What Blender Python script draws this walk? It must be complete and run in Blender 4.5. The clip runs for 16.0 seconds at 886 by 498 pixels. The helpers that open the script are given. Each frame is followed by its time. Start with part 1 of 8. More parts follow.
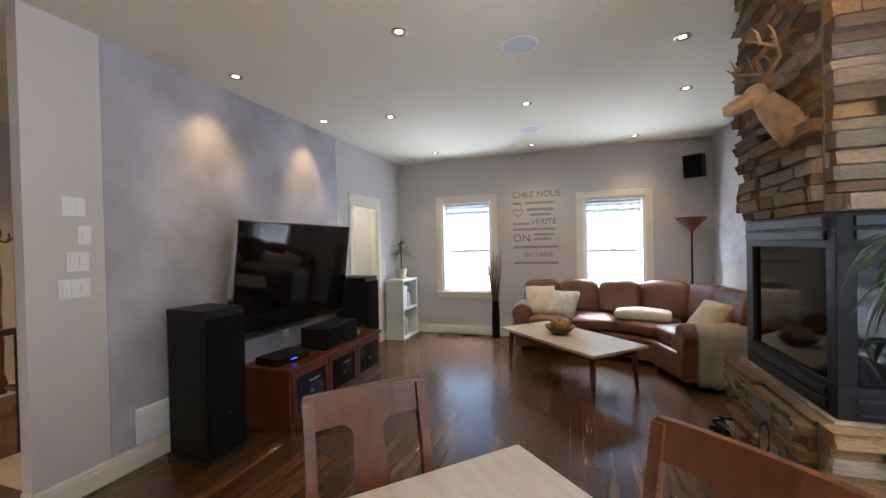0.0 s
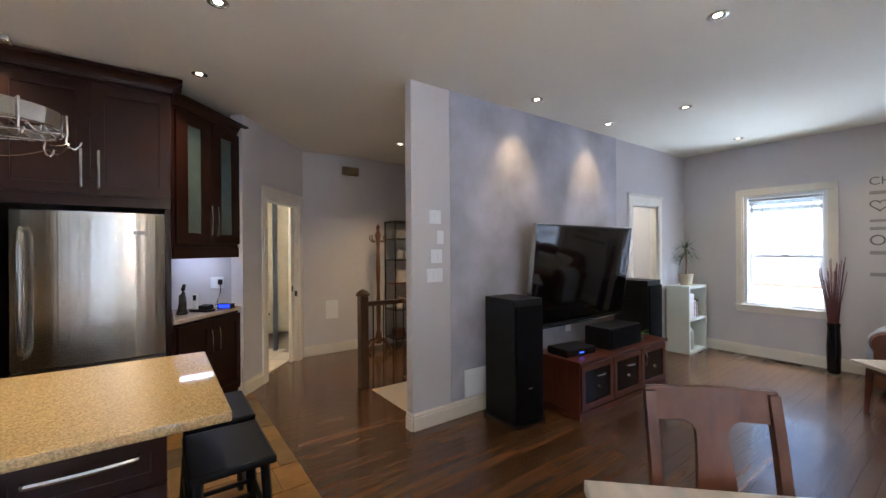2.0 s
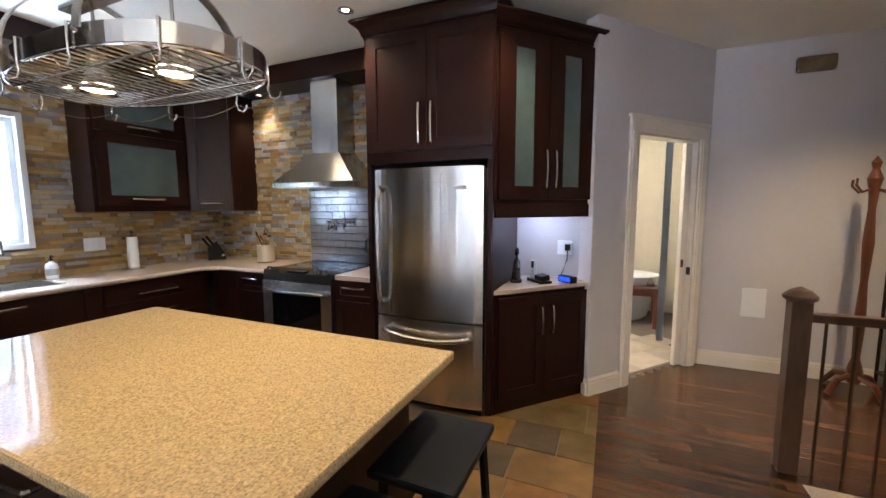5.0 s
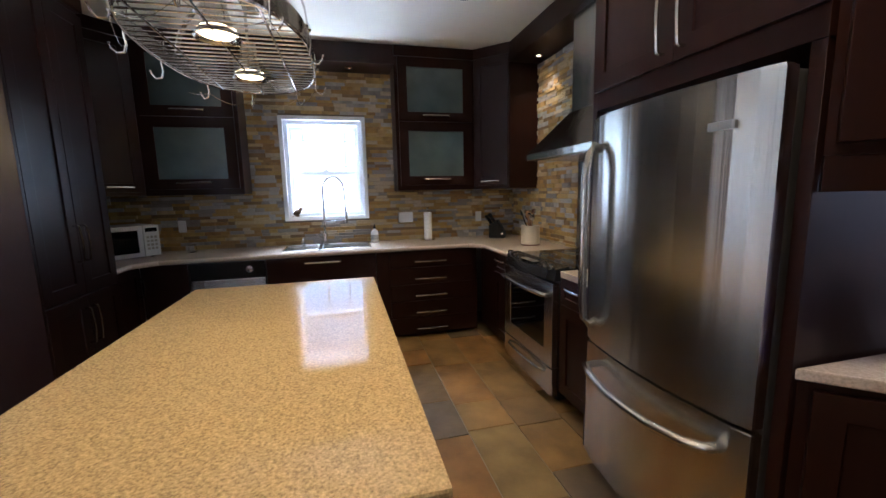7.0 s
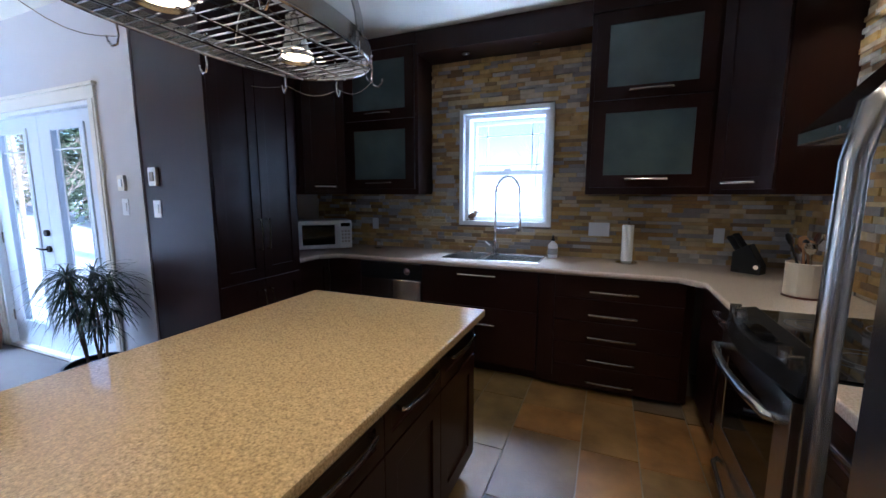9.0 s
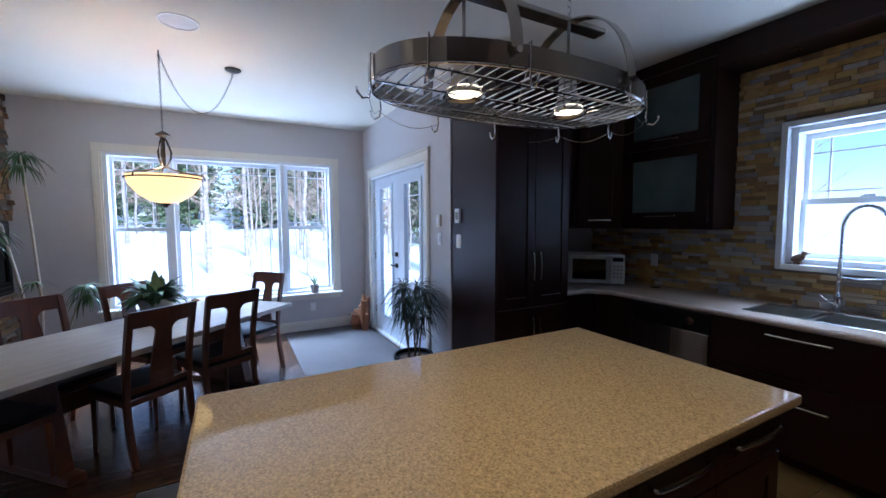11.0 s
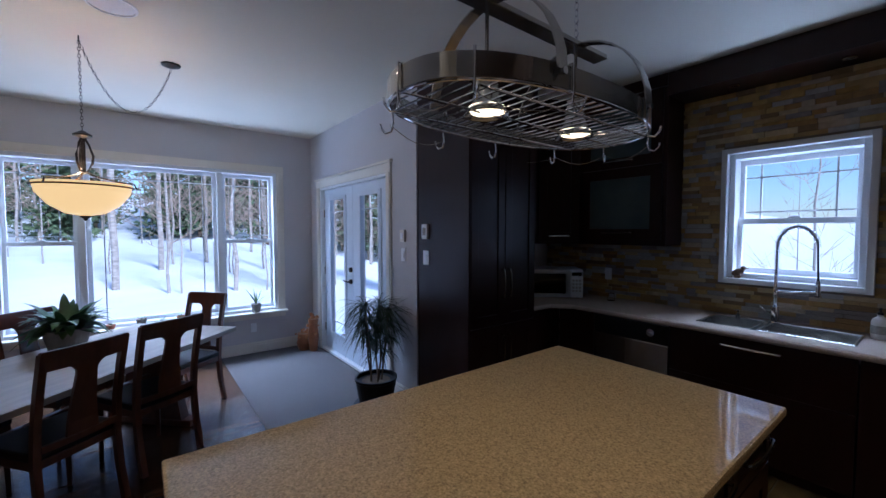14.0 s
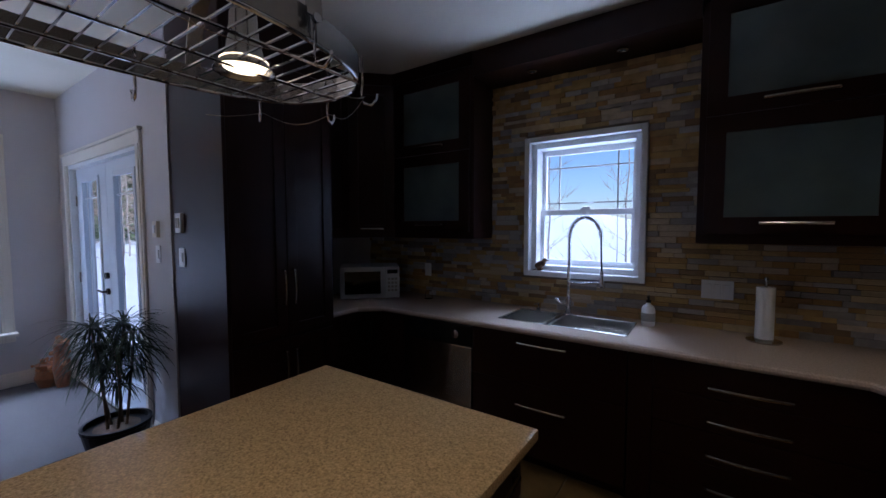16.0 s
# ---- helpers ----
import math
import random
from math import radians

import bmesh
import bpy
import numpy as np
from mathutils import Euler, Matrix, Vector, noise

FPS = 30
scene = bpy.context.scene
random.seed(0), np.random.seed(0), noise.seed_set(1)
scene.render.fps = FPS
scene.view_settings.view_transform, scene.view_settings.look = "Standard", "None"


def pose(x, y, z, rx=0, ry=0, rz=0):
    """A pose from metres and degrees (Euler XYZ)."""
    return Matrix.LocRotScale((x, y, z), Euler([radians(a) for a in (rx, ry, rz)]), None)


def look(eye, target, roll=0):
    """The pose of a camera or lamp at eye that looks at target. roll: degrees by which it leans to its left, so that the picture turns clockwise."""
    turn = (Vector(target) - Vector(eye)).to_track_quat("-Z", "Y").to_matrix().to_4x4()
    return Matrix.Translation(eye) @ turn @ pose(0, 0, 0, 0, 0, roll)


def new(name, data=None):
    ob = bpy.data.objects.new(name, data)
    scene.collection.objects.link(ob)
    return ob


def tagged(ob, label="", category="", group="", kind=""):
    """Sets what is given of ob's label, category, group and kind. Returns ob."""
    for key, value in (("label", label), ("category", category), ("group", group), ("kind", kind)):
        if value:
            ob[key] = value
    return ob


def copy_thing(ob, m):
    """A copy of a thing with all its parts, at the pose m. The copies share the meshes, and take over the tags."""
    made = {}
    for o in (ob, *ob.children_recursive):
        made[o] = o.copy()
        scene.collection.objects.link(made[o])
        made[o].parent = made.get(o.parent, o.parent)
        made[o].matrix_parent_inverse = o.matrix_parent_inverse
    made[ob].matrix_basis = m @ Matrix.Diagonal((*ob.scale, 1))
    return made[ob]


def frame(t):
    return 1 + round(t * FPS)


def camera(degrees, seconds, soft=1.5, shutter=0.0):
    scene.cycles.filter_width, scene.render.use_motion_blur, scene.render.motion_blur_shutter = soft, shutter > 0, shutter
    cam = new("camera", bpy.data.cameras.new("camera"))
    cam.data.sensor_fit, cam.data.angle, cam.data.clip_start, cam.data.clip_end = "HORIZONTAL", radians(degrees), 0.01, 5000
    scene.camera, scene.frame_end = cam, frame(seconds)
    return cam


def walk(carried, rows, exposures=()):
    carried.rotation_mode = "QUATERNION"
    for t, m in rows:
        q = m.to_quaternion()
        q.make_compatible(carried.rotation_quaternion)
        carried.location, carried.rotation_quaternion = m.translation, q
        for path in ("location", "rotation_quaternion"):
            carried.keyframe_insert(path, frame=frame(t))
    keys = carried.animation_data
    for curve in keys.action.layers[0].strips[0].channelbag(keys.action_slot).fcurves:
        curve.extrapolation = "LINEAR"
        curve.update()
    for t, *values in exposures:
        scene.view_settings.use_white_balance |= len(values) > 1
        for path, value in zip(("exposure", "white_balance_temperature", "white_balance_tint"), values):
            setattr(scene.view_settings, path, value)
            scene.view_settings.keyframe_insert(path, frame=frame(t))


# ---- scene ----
cam = camera(96.9, 16.0)
PATH = [
    (0, (-0.336, 0.428, 1.464), (-0.969, 2.325, 1.441), -1.3),
    (0.5, (-0.305, 0.273, 1.464), (-1.204, 2.06, 1.436), -0.7),
    (1, (-0.301, 0.121, 1.469), (-1.46, 1.751, 1.45), -0.2),
    (1.5, (-0.351, 0.067, 1.469), (-1.741, 1.505, 1.461), -0.4),
    (2, (-0.457, 0.081, 1.469), (-2.078, 1.252, 1.47), -0.4),
    (2.5, (-0.606, 0.154, 1.452), (-2.41, 1.017, 1.473), 0.4),
    (3, (-0.765, 0.23, 1.455), (-2.685, 0.79, 1.447), -0.0),
    (5.3, (-1.93, 0.985, 1.486), (-3.638, -0.03, 1.258), -0.6),
    (5.5, (-2.099, 1.036, 1.492), (-3.706, -0.131, 1.256), -0.9),
    (6, (-2.451, 1.116, 1.49), (-3.755, -0.376, 1.22), -0.8),
    (6.5, (-2.715, 1.136, 1.433), (-3.612, -0.629, 1.148), -1.7),
    (7, (-3.026, 0.953, 1.428), (-3.505, -0.967, 1.14), -1.3),
    (7.5, (-3.304, 0.795, 1.405), (-3.46, -1.177, 1.11), -1.3),
    (8, (-3.546, 0.626, 1.405), (-3.373, -1.342, 1.094), -0.8),
    (8.5, (-3.691, 0.406, 1.397), (-3.149, -1.5, 1.122), -1.0),
    (9, (-3.753, 0.176, 1.448), (-2.985, -1.65, 1.174), -0.0),
    (9.5, (-3.784, 0.024, 1.453), (-2.749, -1.666, 1.184), -0.3),
    (10, (-3.833, 0.062, 1.536), (-2.403, -1.306, 1.244), -0.3),
    (10.2, (-3.867, 0.074, 1.512), (-2.289, -1.123, 1.237), -0.1),
    (12.5, (-3.635, 0.292, 1.583), (-1.818, -0.54, 1.495), -0.2),
    (13, (-3.592, 0.268, 1.6), (-1.836, -0.683, 1.489), 0.1),
    (13.5, (-3.589, 0.317, 1.581), (-1.921, -0.782, 1.482), 0.0),
    (14, (-3.576, 0.333, 1.575), (-1.995, -0.889, 1.483), -0.0),
    (14.5, (-3.577, 0.294, 1.566), (-2.091, -1.041, 1.456), -0.6),
    (15, (-3.593, 0.167, 1.532), (-2.216, -1.281, 1.437), -0.6),
    (15.5, (-3.629, -0.15, 1.53), (-2.355, -1.689, 1.429), 0.1),
    (16, (-3.661, -0.468, 1.546), (-2.526, -2.11, 1.431), -0.1),
]
EXPOSURES = [(0.0, 2.0, 6250, 10), (2.5, 2.05, 5500, 10), (3.2, 2.2, 5350, 11), (5.5, 2.45, 5500, 12), (7.0, 1.95, 5450, 12), (8.0, 1.6, 5050, 12), (9.0, 1.5, 4800, 12), (10.2, 1.3, 4750, 12), (12.3, 0.08, 4750, 16), (14.5, -0.02, 4800, 17), (16.0, -0.08, 5000, 20)]
walk(cam, [(t, look(eye, target, roll)) for t, eye, target, roll in PATH], EXPOSURES)


# ---- world and light ----
world = bpy.data.worlds.new("world")
scene.world = world
world.use_nodes = True
_nt = world.node_tree
_sky = _nt.nodes.new("ShaderNodeTexSky")
_sky.sky_type, _sky.sun_disc = "NISHITA", False
_sky.sun_elevation, _sky.sun_rotation = radians(38), radians(259)
_sky.dust_density, _sky.air_density, _sky.ozone_density = 0.6, 1.0, 3.0
_nt.links.new(_sky.outputs[0], _nt.nodes["Background"].inputs[0])
_nt.nodes["Background"].inputs[1].default_value = 0.15


def lamp(name, kind, energy, m, color=(1, 1, 1), **kw):
    d = bpy.data.lights.new(name, kind)
    d.energy, d.color = energy, color
    if kind == "AREA":
        d.shape, d.size, d.size_y = "RECTANGLE", kw["size"], kw["size_y"]
    if kind == "SPOT":
        d.spot_size, d.spot_blend, d.shadow_soft_size = radians(kw["cone"]), kw.get("blend", 0.6), 0.03
    if kind == "POINT":
        d.shadow_soft_size = kw.get("soft", 0.05)
    if kind == "SUN":
        d.angle = radians(kw["angle"])
    ob = new(name, d)
    ob.matrix_world = m
    return ob


lamp("sun", "SUN", 5.0, look((-10, -2, 8), (0, 0, 0)), (1, 0.97, 0.92), angle=10)
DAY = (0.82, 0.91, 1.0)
WARM = (1.0, 0.76, 0.44)
# unseen area lamps added outside the windows, standing in for sky light
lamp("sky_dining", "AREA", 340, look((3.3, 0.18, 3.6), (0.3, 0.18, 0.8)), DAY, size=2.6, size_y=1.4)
# unseen upward lamps added below the sills, imitating light off the snow
lamp("snow_dining", "AREA", 50, look((2.75, 0.18, -0.30), (0.2, 0.18, 2.8)), DAY, size=2.4, size_y=0.9)
lamp("snow_sink", "AREA", 30, look((-2.865, -4.2, 0.45), (-2.865, -1.9, 2.8)), DAY, size=1.0, size_y=0.7)
lamp("snow_living_a", "AREA", 18, look((-1.99, 7.4, 0.10), (-1.99, 4.8, 2.8)), DAY, size=1.0, size_y=0.7)
lamp("snow_living_b", "AREA", 18, look((0.2, 7.4, 0.10), (0.2, 4.8, 2.8)), DAY, size=1.0, size_y=0.7)
# more added lamps in place of the sky, above the other openings
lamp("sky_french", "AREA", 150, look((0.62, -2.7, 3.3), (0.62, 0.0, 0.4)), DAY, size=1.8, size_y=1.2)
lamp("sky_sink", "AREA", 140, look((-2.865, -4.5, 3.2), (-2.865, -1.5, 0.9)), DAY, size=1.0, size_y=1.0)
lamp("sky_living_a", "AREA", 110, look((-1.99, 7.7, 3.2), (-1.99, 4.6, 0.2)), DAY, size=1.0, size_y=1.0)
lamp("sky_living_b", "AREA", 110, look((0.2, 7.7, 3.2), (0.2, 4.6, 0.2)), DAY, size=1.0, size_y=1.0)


# ---- materials ----
def mat(name, base, rough=0.5, metal=0.0, vary=0.15, scale=8.0, bump=0.0, bscale=60.0, stretch=(1, 1, 1), coat=0.0, rand=0.0, spec=0.5, detail=4.0):
    m = bpy.data.materials.new(name)
    m.use_nodes = True
    nt = m.node_tree
    n, l = nt.nodes, nt.links
    p = n["Principled BSDF"]
    p.inputs["Roughness"].default_value, p.inputs["Metallic"].default_value = rough, metal
    p.inputs["Coat Weight"].default_value, p.inputs["Coat Roughness"].default_value = coat, 0.1
    p.inputs["Specular IOR Level"].default_value = spec
    tc = n.new("ShaderNodeTexCoord")
    mp = n.new("ShaderNodeMapping")
    mp.inputs["Scale"].default_value = stretch
    l.new(tc.outputs["Object"], mp.inputs[0])
    ns = n.new("ShaderNodeTexNoise")
    ns.inputs["Scale"].default_value, ns.inputs["Detail"].default_value = scale, detail
    l.new(mp.outputs[0], ns.inputs["Vector"])
    ramp = n.new("ShaderNodeMapRange")
    ramp.inputs["From Min"].default_value, ramp.inputs["From Max"].default_value = 0.25, 0.75
    ramp.inputs["To Min"].default_value, ramp.inputs["To Max"].default_value = 1 - vary, 1 + vary
    l.new(ns.outputs[0], ramp.inputs[0])
    val = ramp.outputs[0]
    if rand:
        oi = n.new("ShaderNodeObjectInfo")
        rr = n.new("ShaderNodeMapRange")
        rr.inputs["To Min"].default_value, rr.inputs["To Max"].default_value = 1 - rand, 1 + rand
        l.new(oi.outputs["Random"], rr.inputs[0])
        mu = n.new("ShaderNodeMath")
        mu.operation = "MULTIPLY"
        l.new(val, mu.inputs[0]), l.new(rr.outputs[0], mu.inputs[1])
        val = mu.outputs[0]
    mix = n.new("ShaderNodeVectorMath")
    mix.operation = "SCALE"
    mix.inputs[0].default_value = base
    l.new(val, mix.inputs["Scale"])
    l.new(mix.outputs[0], p.inputs["Base Color"])
    if bump:
        nb = n.new("ShaderNodeTexNoise")
        nb.inputs["Scale"].default_value, nb.inputs["Detail"].default_value = bscale, 5
        l.new(mp.outputs[0], nb.inputs["Vector"])
        bn = n.new("ShaderNodeBump")
        bn.inputs["Strength"].default_value, bn.inputs["Distance"].default_value = bump, 0.01
        l.new(nb.outputs[0], bn.inputs["Height"])
        l.new(bn.outputs[0], p.inputs["Normal"])
    return m


def palette(name, colours, rough, island=True, scale=6.0, vary=0.25, bump=0.3, bscale=30.0, stretch=(1, 1, 1), mixscale=None, coat=0.0):
    """Pieces of several colours, chosen piece by piece."""
    m = mat(name, (1, 1, 1), rough, 0, vary, scale, bump, bscale, stretch, coat)
    nt = m.node_tree
    n, l = nt.nodes, nt.links
    cr = n.new("ShaderNodeValToRGB")
    cr.color_ramp.interpolation = "CONSTANT"
    e = cr.color_ramp.elements
    e[0].color = (*colours[0], 1)
    e[1].position, e[1].color = 1.0 / len(colours), (*colours[1], 1)
    for k in range(2, len(colours)):
        x = e.new(k / len(colours))
        x.color = (*colours[k], 1)
    src = n.new("ShaderNodeNewGeometry" if island else "ShaderNodeObjectInfo")
    l.new(src.outputs["Random Per Island" if island else "Random"], cr.inputs[0])
    ns = next(x for x in n if x.type == "TEX_NOISE")
    ns.noise_dimensions = "4D"
    wm = n.new("ShaderNodeMath")
    wm.operation = "MULTIPLY"
    wm.inputs[1].default_value = 60.0
    l.new(src.outputs["Random Per Island" if island else "Random"], wm.inputs[0])
    l.new(wm.outputs[0], ns.inputs["W"])
    sc = next(x for x in n if x.type == "VECT_MATH")
    l.new(cr.outputs[0], sc.inputs[0])
    return m


def glass(name, tint=(1, 1, 1), rough=0.0):
    m = bpy.data.materials.new(name)
    m.use_nodes = True
    p = m.node_tree.nodes["Principled BSDF"]
    p.inputs["Base Color"].default_value = (*tint, 1)
    p.inputs["Transmission Weight"].default_value, p.inputs["Roughness"].default_value = 1, rough
    p.inputs["IOR"].default_value = 1.1 if rough == 0 else 1.3
    return m


def glow(name, color, strength):
    m = bpy.data.materials.new(name)
    m.use_nodes = True
    p = m.node_tree.nodes["Principled BSDF"]
    p.inputs["Base Color"].default_value = (*color, 1)
    p.inputs["Emission Color"].default_value = (*color, 1)
    p.inputs["Emission Strength"].default_value = strength
    return m


M_WALL = mat("wall_paint", (0.57, 0.553, 0.568), 0.75, vary=0.035, scale=1.5, bump=0.06, bscale=180)
M_BLUE = mat("feature_paint", (0.40, 0.405, 0.475), 0.45, vary=0.30, scale=2.2, bump=0.10, bscale=40, detail=8)
M_CEIL = mat("ceiling_paint", (0.74, 0.71, 0.615), 0.85, vary=0.02, scale=2, bump=0.05, bscale=200)
M_TRIM = mat("trim_paint", (0.74, 0.70, 0.62), 0.4, vary=0.03, scale=5)
M_WHITE = mat("white_vinyl", (0.80, 0.82, 0.85), 0.35, vary=0.02, scale=5)
M_DARK = mat("espresso_wood", (0.020, 0.0060, 0.0041), 0.33, vary=0.10, scale=9, stretch=(6, 6, 0.6), spec=0.24)
M_CHERRY = mat("cherry_wood", (0.090, 0.021, 0.009), 0.32, vary=0.3, scale=6, bump=0.05, bscale=20, stretch=(5, 5, 1), coat=0.3)
M_CHAIR = mat("chair_wood", (0.105, 0.033, 0.012), 0.3, vary=0.3, scale=7, stretch=(4, 4, 1), coat=0.3)
M_STEEL = mat("brushed_steel", (0.54, 0.52, 0.49), 0.22, 1.0, vary=0.08, scale=1.0, bump=0.22, bscale=1.0, stretch=(13, 13, 0.10), detail=3)
# the grain runs across, so reflections draw out into upright bands
_p = M_STEEL.node_tree.nodes["Principled BSDF"]
_p.inputs["Anisotropic"].default_value, _p.inputs["Anisotropic Rotation"].default_value = 0.85, 0.25
_t = M_STEEL.node_tree.nodes.new("ShaderNodeTangent")
_t.direction_type, _t.axis = "RADIAL", "Z"
M_STEEL.node_tree.links.new(_t.outputs[0], _p.inputs["Tangent"])
M_STEELH = mat("brushed_nickel", (0.50, 0.48, 0.44), 0.25, 1.0, vary=0.06, scale=20)
M_CHROME = mat("chrome", (0.85, 0.85, 0.87), 0.08, 1.0, vary=0.03, scale=5)
M_BLACK = mat("black_plastic", (0.007, 0.007, 0.008), 0.4, vary=0.15, scale=12, spec=0.25)
M_CLOTH = mat("speaker_cloth", (0.006, 0.006, 0.008), 0.95, vary=0.2, scale=300, bump=0.2, bscale=500, spec=0.08)
M_BGLASS = mat("black_glass", (0.004, 0.004, 0.005), 0.05, vary=0.1, scale=3, spec=0.35)
M_GLASS = glass("window_glass")
M_FROST = mat("frosted_glass", (0.095, 0.13, 0.13), 0.22, vary=0.25, scale=3, coat=0.4)
M_QUARTZ = mat("quartz", (0.47, 0.325, 0.155), 0.055, vary=0.48, scale=150, detail=3, spec=0.6)
M_COUNTER = mat("counter_laminate", (0.55, 0.45, 0.37), 0.16, vary=0.22, scale=140, coat=0.3, detail=2)
M_TILESTEEL = mat("steel_tile", (0.42, 0.42, 0.43), 0.22, 1.0, vary=0.05, scale=6, rand=0.12)
M_SOFA = mat("brown_leather", (0.13, 0.052, 0.028), 0.42, vary=0.3, scale=5, bump=0.25, bscale=25)
M_CREAM = mat("cream_cloth", (0.62, 0.55, 0.46), 0.9, vary=0.15, scale=9, bump=0.5, bscale=60)
M_TABLE = mat("table_stone", (0.44, 0.385, 0.325), 0.30, vary=0.16, scale=4, stretch=(1, 5, 1), detail=9)
M_CARPET = mat("grey_carpet", (0.125, 0.115, 0.115), 0.95, vary=0.4, scale=220, bump=0.6, bscale=260)
M_BEIGE = mat("beige_carpet", (0.42, 0.36, 0.28), 0.95, vary=0.25, scale=160, bump=0.5, bscale=260)
M_LEAF = mat("leaf", (0.045, 0.10, 0.025), 0.45, vary=0.4, scale=14)
M_LEAFD = mat("dark_leaf", (0.030, 0.055, 0.022), 0.45, vary=0.4, scale=14)
M_POT = mat("grey_clay", (0.30, 0.28, 0.26), 0.8, vary=0.15, scale=20, bump=0.2)
M_TERRA = mat("terracotta", (0.38, 0.15, 0.08), 0.8, vary=0.15, scale=20, bump=0.2)
M_BARK = mat("bark", (0.16, 0.11, 0.07), 0.9, vary=0.3, scale=20, bump=0.5)
M_BRONZE = mat("dark_bronze", (0.035, 0.028, 0.022), 0.4, 0.8, vary=0.2, scale=20)
M_SNOW = mat("snow", (0.85, 0.88, 0.93), 0.8, vary=0.06, scale=0.6, bump=0.3, bscale=1.5)
M_BULB = glow("lamp_glow", (1.0, 0.80, 0.50), 5)
M_TEXT = mat("vinyl_letters", (0.16, 0.15, 0.17), 0.6, vary=0.1)
STONES = [(0.36, 0.22, 0.085), (0.46, 0.32, 0.14), (0.33, 0.31, 0.29), (0.55, 0.44, 0.25), (0.27, 0.25, 0.24), (0.40, 0.25, 0.08), (0.50, 0.42, 0.30), (0.24, 0.16, 0.08), (0.44, 0.43, 0.42), (0.48, 0.33, 0.12)]
FPSTONES = [(0.20, 0.11, 0.045), (0.26, 0.15, 0.06), (0.15, 0.125, 0.10), (0.26, 0.20, 0.14), (0.12, 0.075, 0.045), (0.21, 0.155, 0.11)]
PLANKS = [(0.062, 0.027, 0.011), (0.078, 0.035, 0.014), (0.052, 0.022, 0.009), (0.092, 0.043, 0.018), (0.068, 0.030, 0.012)]
M_STONE = palette("ledge_stone", STONES, 0.75, island=False, vary=0.3, scale=14, bump=0.5, bscale=35)
M_STONEJ = palette("ledge_stone_far", STONES, 0.75, island=True, vary=0.3, scale=14, bump=0.5, bscale=35)
M_FPSTONE = palette("fireplace_stone", FPSTONES, 0.8, island=False, vary=0.4, scale=10, bump=0.8, bscale=25)
M_SLATE = palette("slate_tile", [(0.17, 0.085, 0.026), (0.20, 0.108, 0.030), (0.13, 0.078, 0.032), (0.23, 0.115, 0.034), (0.085, 0.060, 0.038), (0.17, 0.098, 0.034), (0.20, 0.10, 0.030), (0.15, 0.10, 0.04)], 0.42, island=False, vary=0.5, scale=4, bump=0.5, bscale=10)
M_PLANK = palette("walnut_plank", PLANKS, 0.26, island=False, vary=0.55, scale=3, bump=0.22, bscale=9, stretch=(0.7, 7, 1), coat=0.25)
M_PLANKJ = palette("walnut_plank_far", PLANKS, 0.26, island=True, vary=0.55, scale=3, bump=0.22, bscale=9, stretch=(0.7, 7, 1), coat=0.25)
M_SLATE.node_tree.nodes["Principled BSDF"].inputs["Specular IOR Level"].default_value = 0.16
M_GROUT = mat("grout", (0.18, 0.15, 0.12), 0.9, vary=0.1)


# ---- building helpers ----
def bm_new():
    return bmesh.new()


def box(b, x0, x1, y0, y1, z0, z1, bev=0.0, m=None):
    t = bmesh.new()
    bmesh.ops.create_cube(t, size=1)
    for v in t.verts:
        v.co = Vector((x0 + (v.co.x + 0.5) * (x1 - x0), y0 + (v.co.y + 0.5) * (y1 - y0), z0 + (v.co.z + 0.5) * (z1 - z0)))
    if bev:
        bmesh.ops.bevel(t, geom=t.edges[:], offset=bev, segments=2, affect="EDGES", profile=0.6)
    return merge(b, t, m)


def merge(b, t, m=None):
    if m is not None:
        bmesh.ops.transform(t, matrix=m, verts=t.verts)
    me = bpy.data.meshes.new("tmp")
    t.to_mesh(me)
    t.free()
    b.from_mesh(me)
    bpy.data.meshes.remove(me)
    return b


def cyl(b, p0, p1, r0, r1=None, seg=16, m=None, caps=True):
    p0, p1 = Vector(p0), Vector(p1)
    r1 = r0 if r1 is None else r1
    t = bmesh.new()
    d = p1 - p0
    bmesh.ops.create_cone(t, cap_ends=caps, segments=seg, radius1=r0, radius2=r1, depth=d.length)
    q = d.to_track_quat("Z", "Y").to_matrix().to_4x4()
    bmesh.ops.transform(t, matrix=Matrix.Translation((p0 + p1) / 2) @ q, verts=t.verts)
    return merge(b, t, m)


def lathe(b, profile, seg=24, at=(0, 0, 0), m=None):
    """A turned shape from (radius, height) pairs."""
    t = bmesh.new()
    rings = []
    for r, z in profile:
        rings.append([t.verts.new((at[0] + r * math.cos(2 * math.pi * k / seg), at[1] + r * math.sin(2 * math.pi * k / seg), at[2] + z)) for k in range(seg)])
    for a, c in zip(rings, rings[1:]):
        for k in range(seg):
            t.faces.new((a[k], a[(k + 1) % seg], c[(k + 1) % seg], c[k]))
    if profile[0][0] > 1e-4:
        t.faces.new(rings[0][::-1])
    if profile[-1][0] > 1e-4:
        t.faces.new(rings[-1])
    bmesh.ops.remove_doubles(t, verts=t.verts, dist=1e-5)
    return merge(b, t, m)


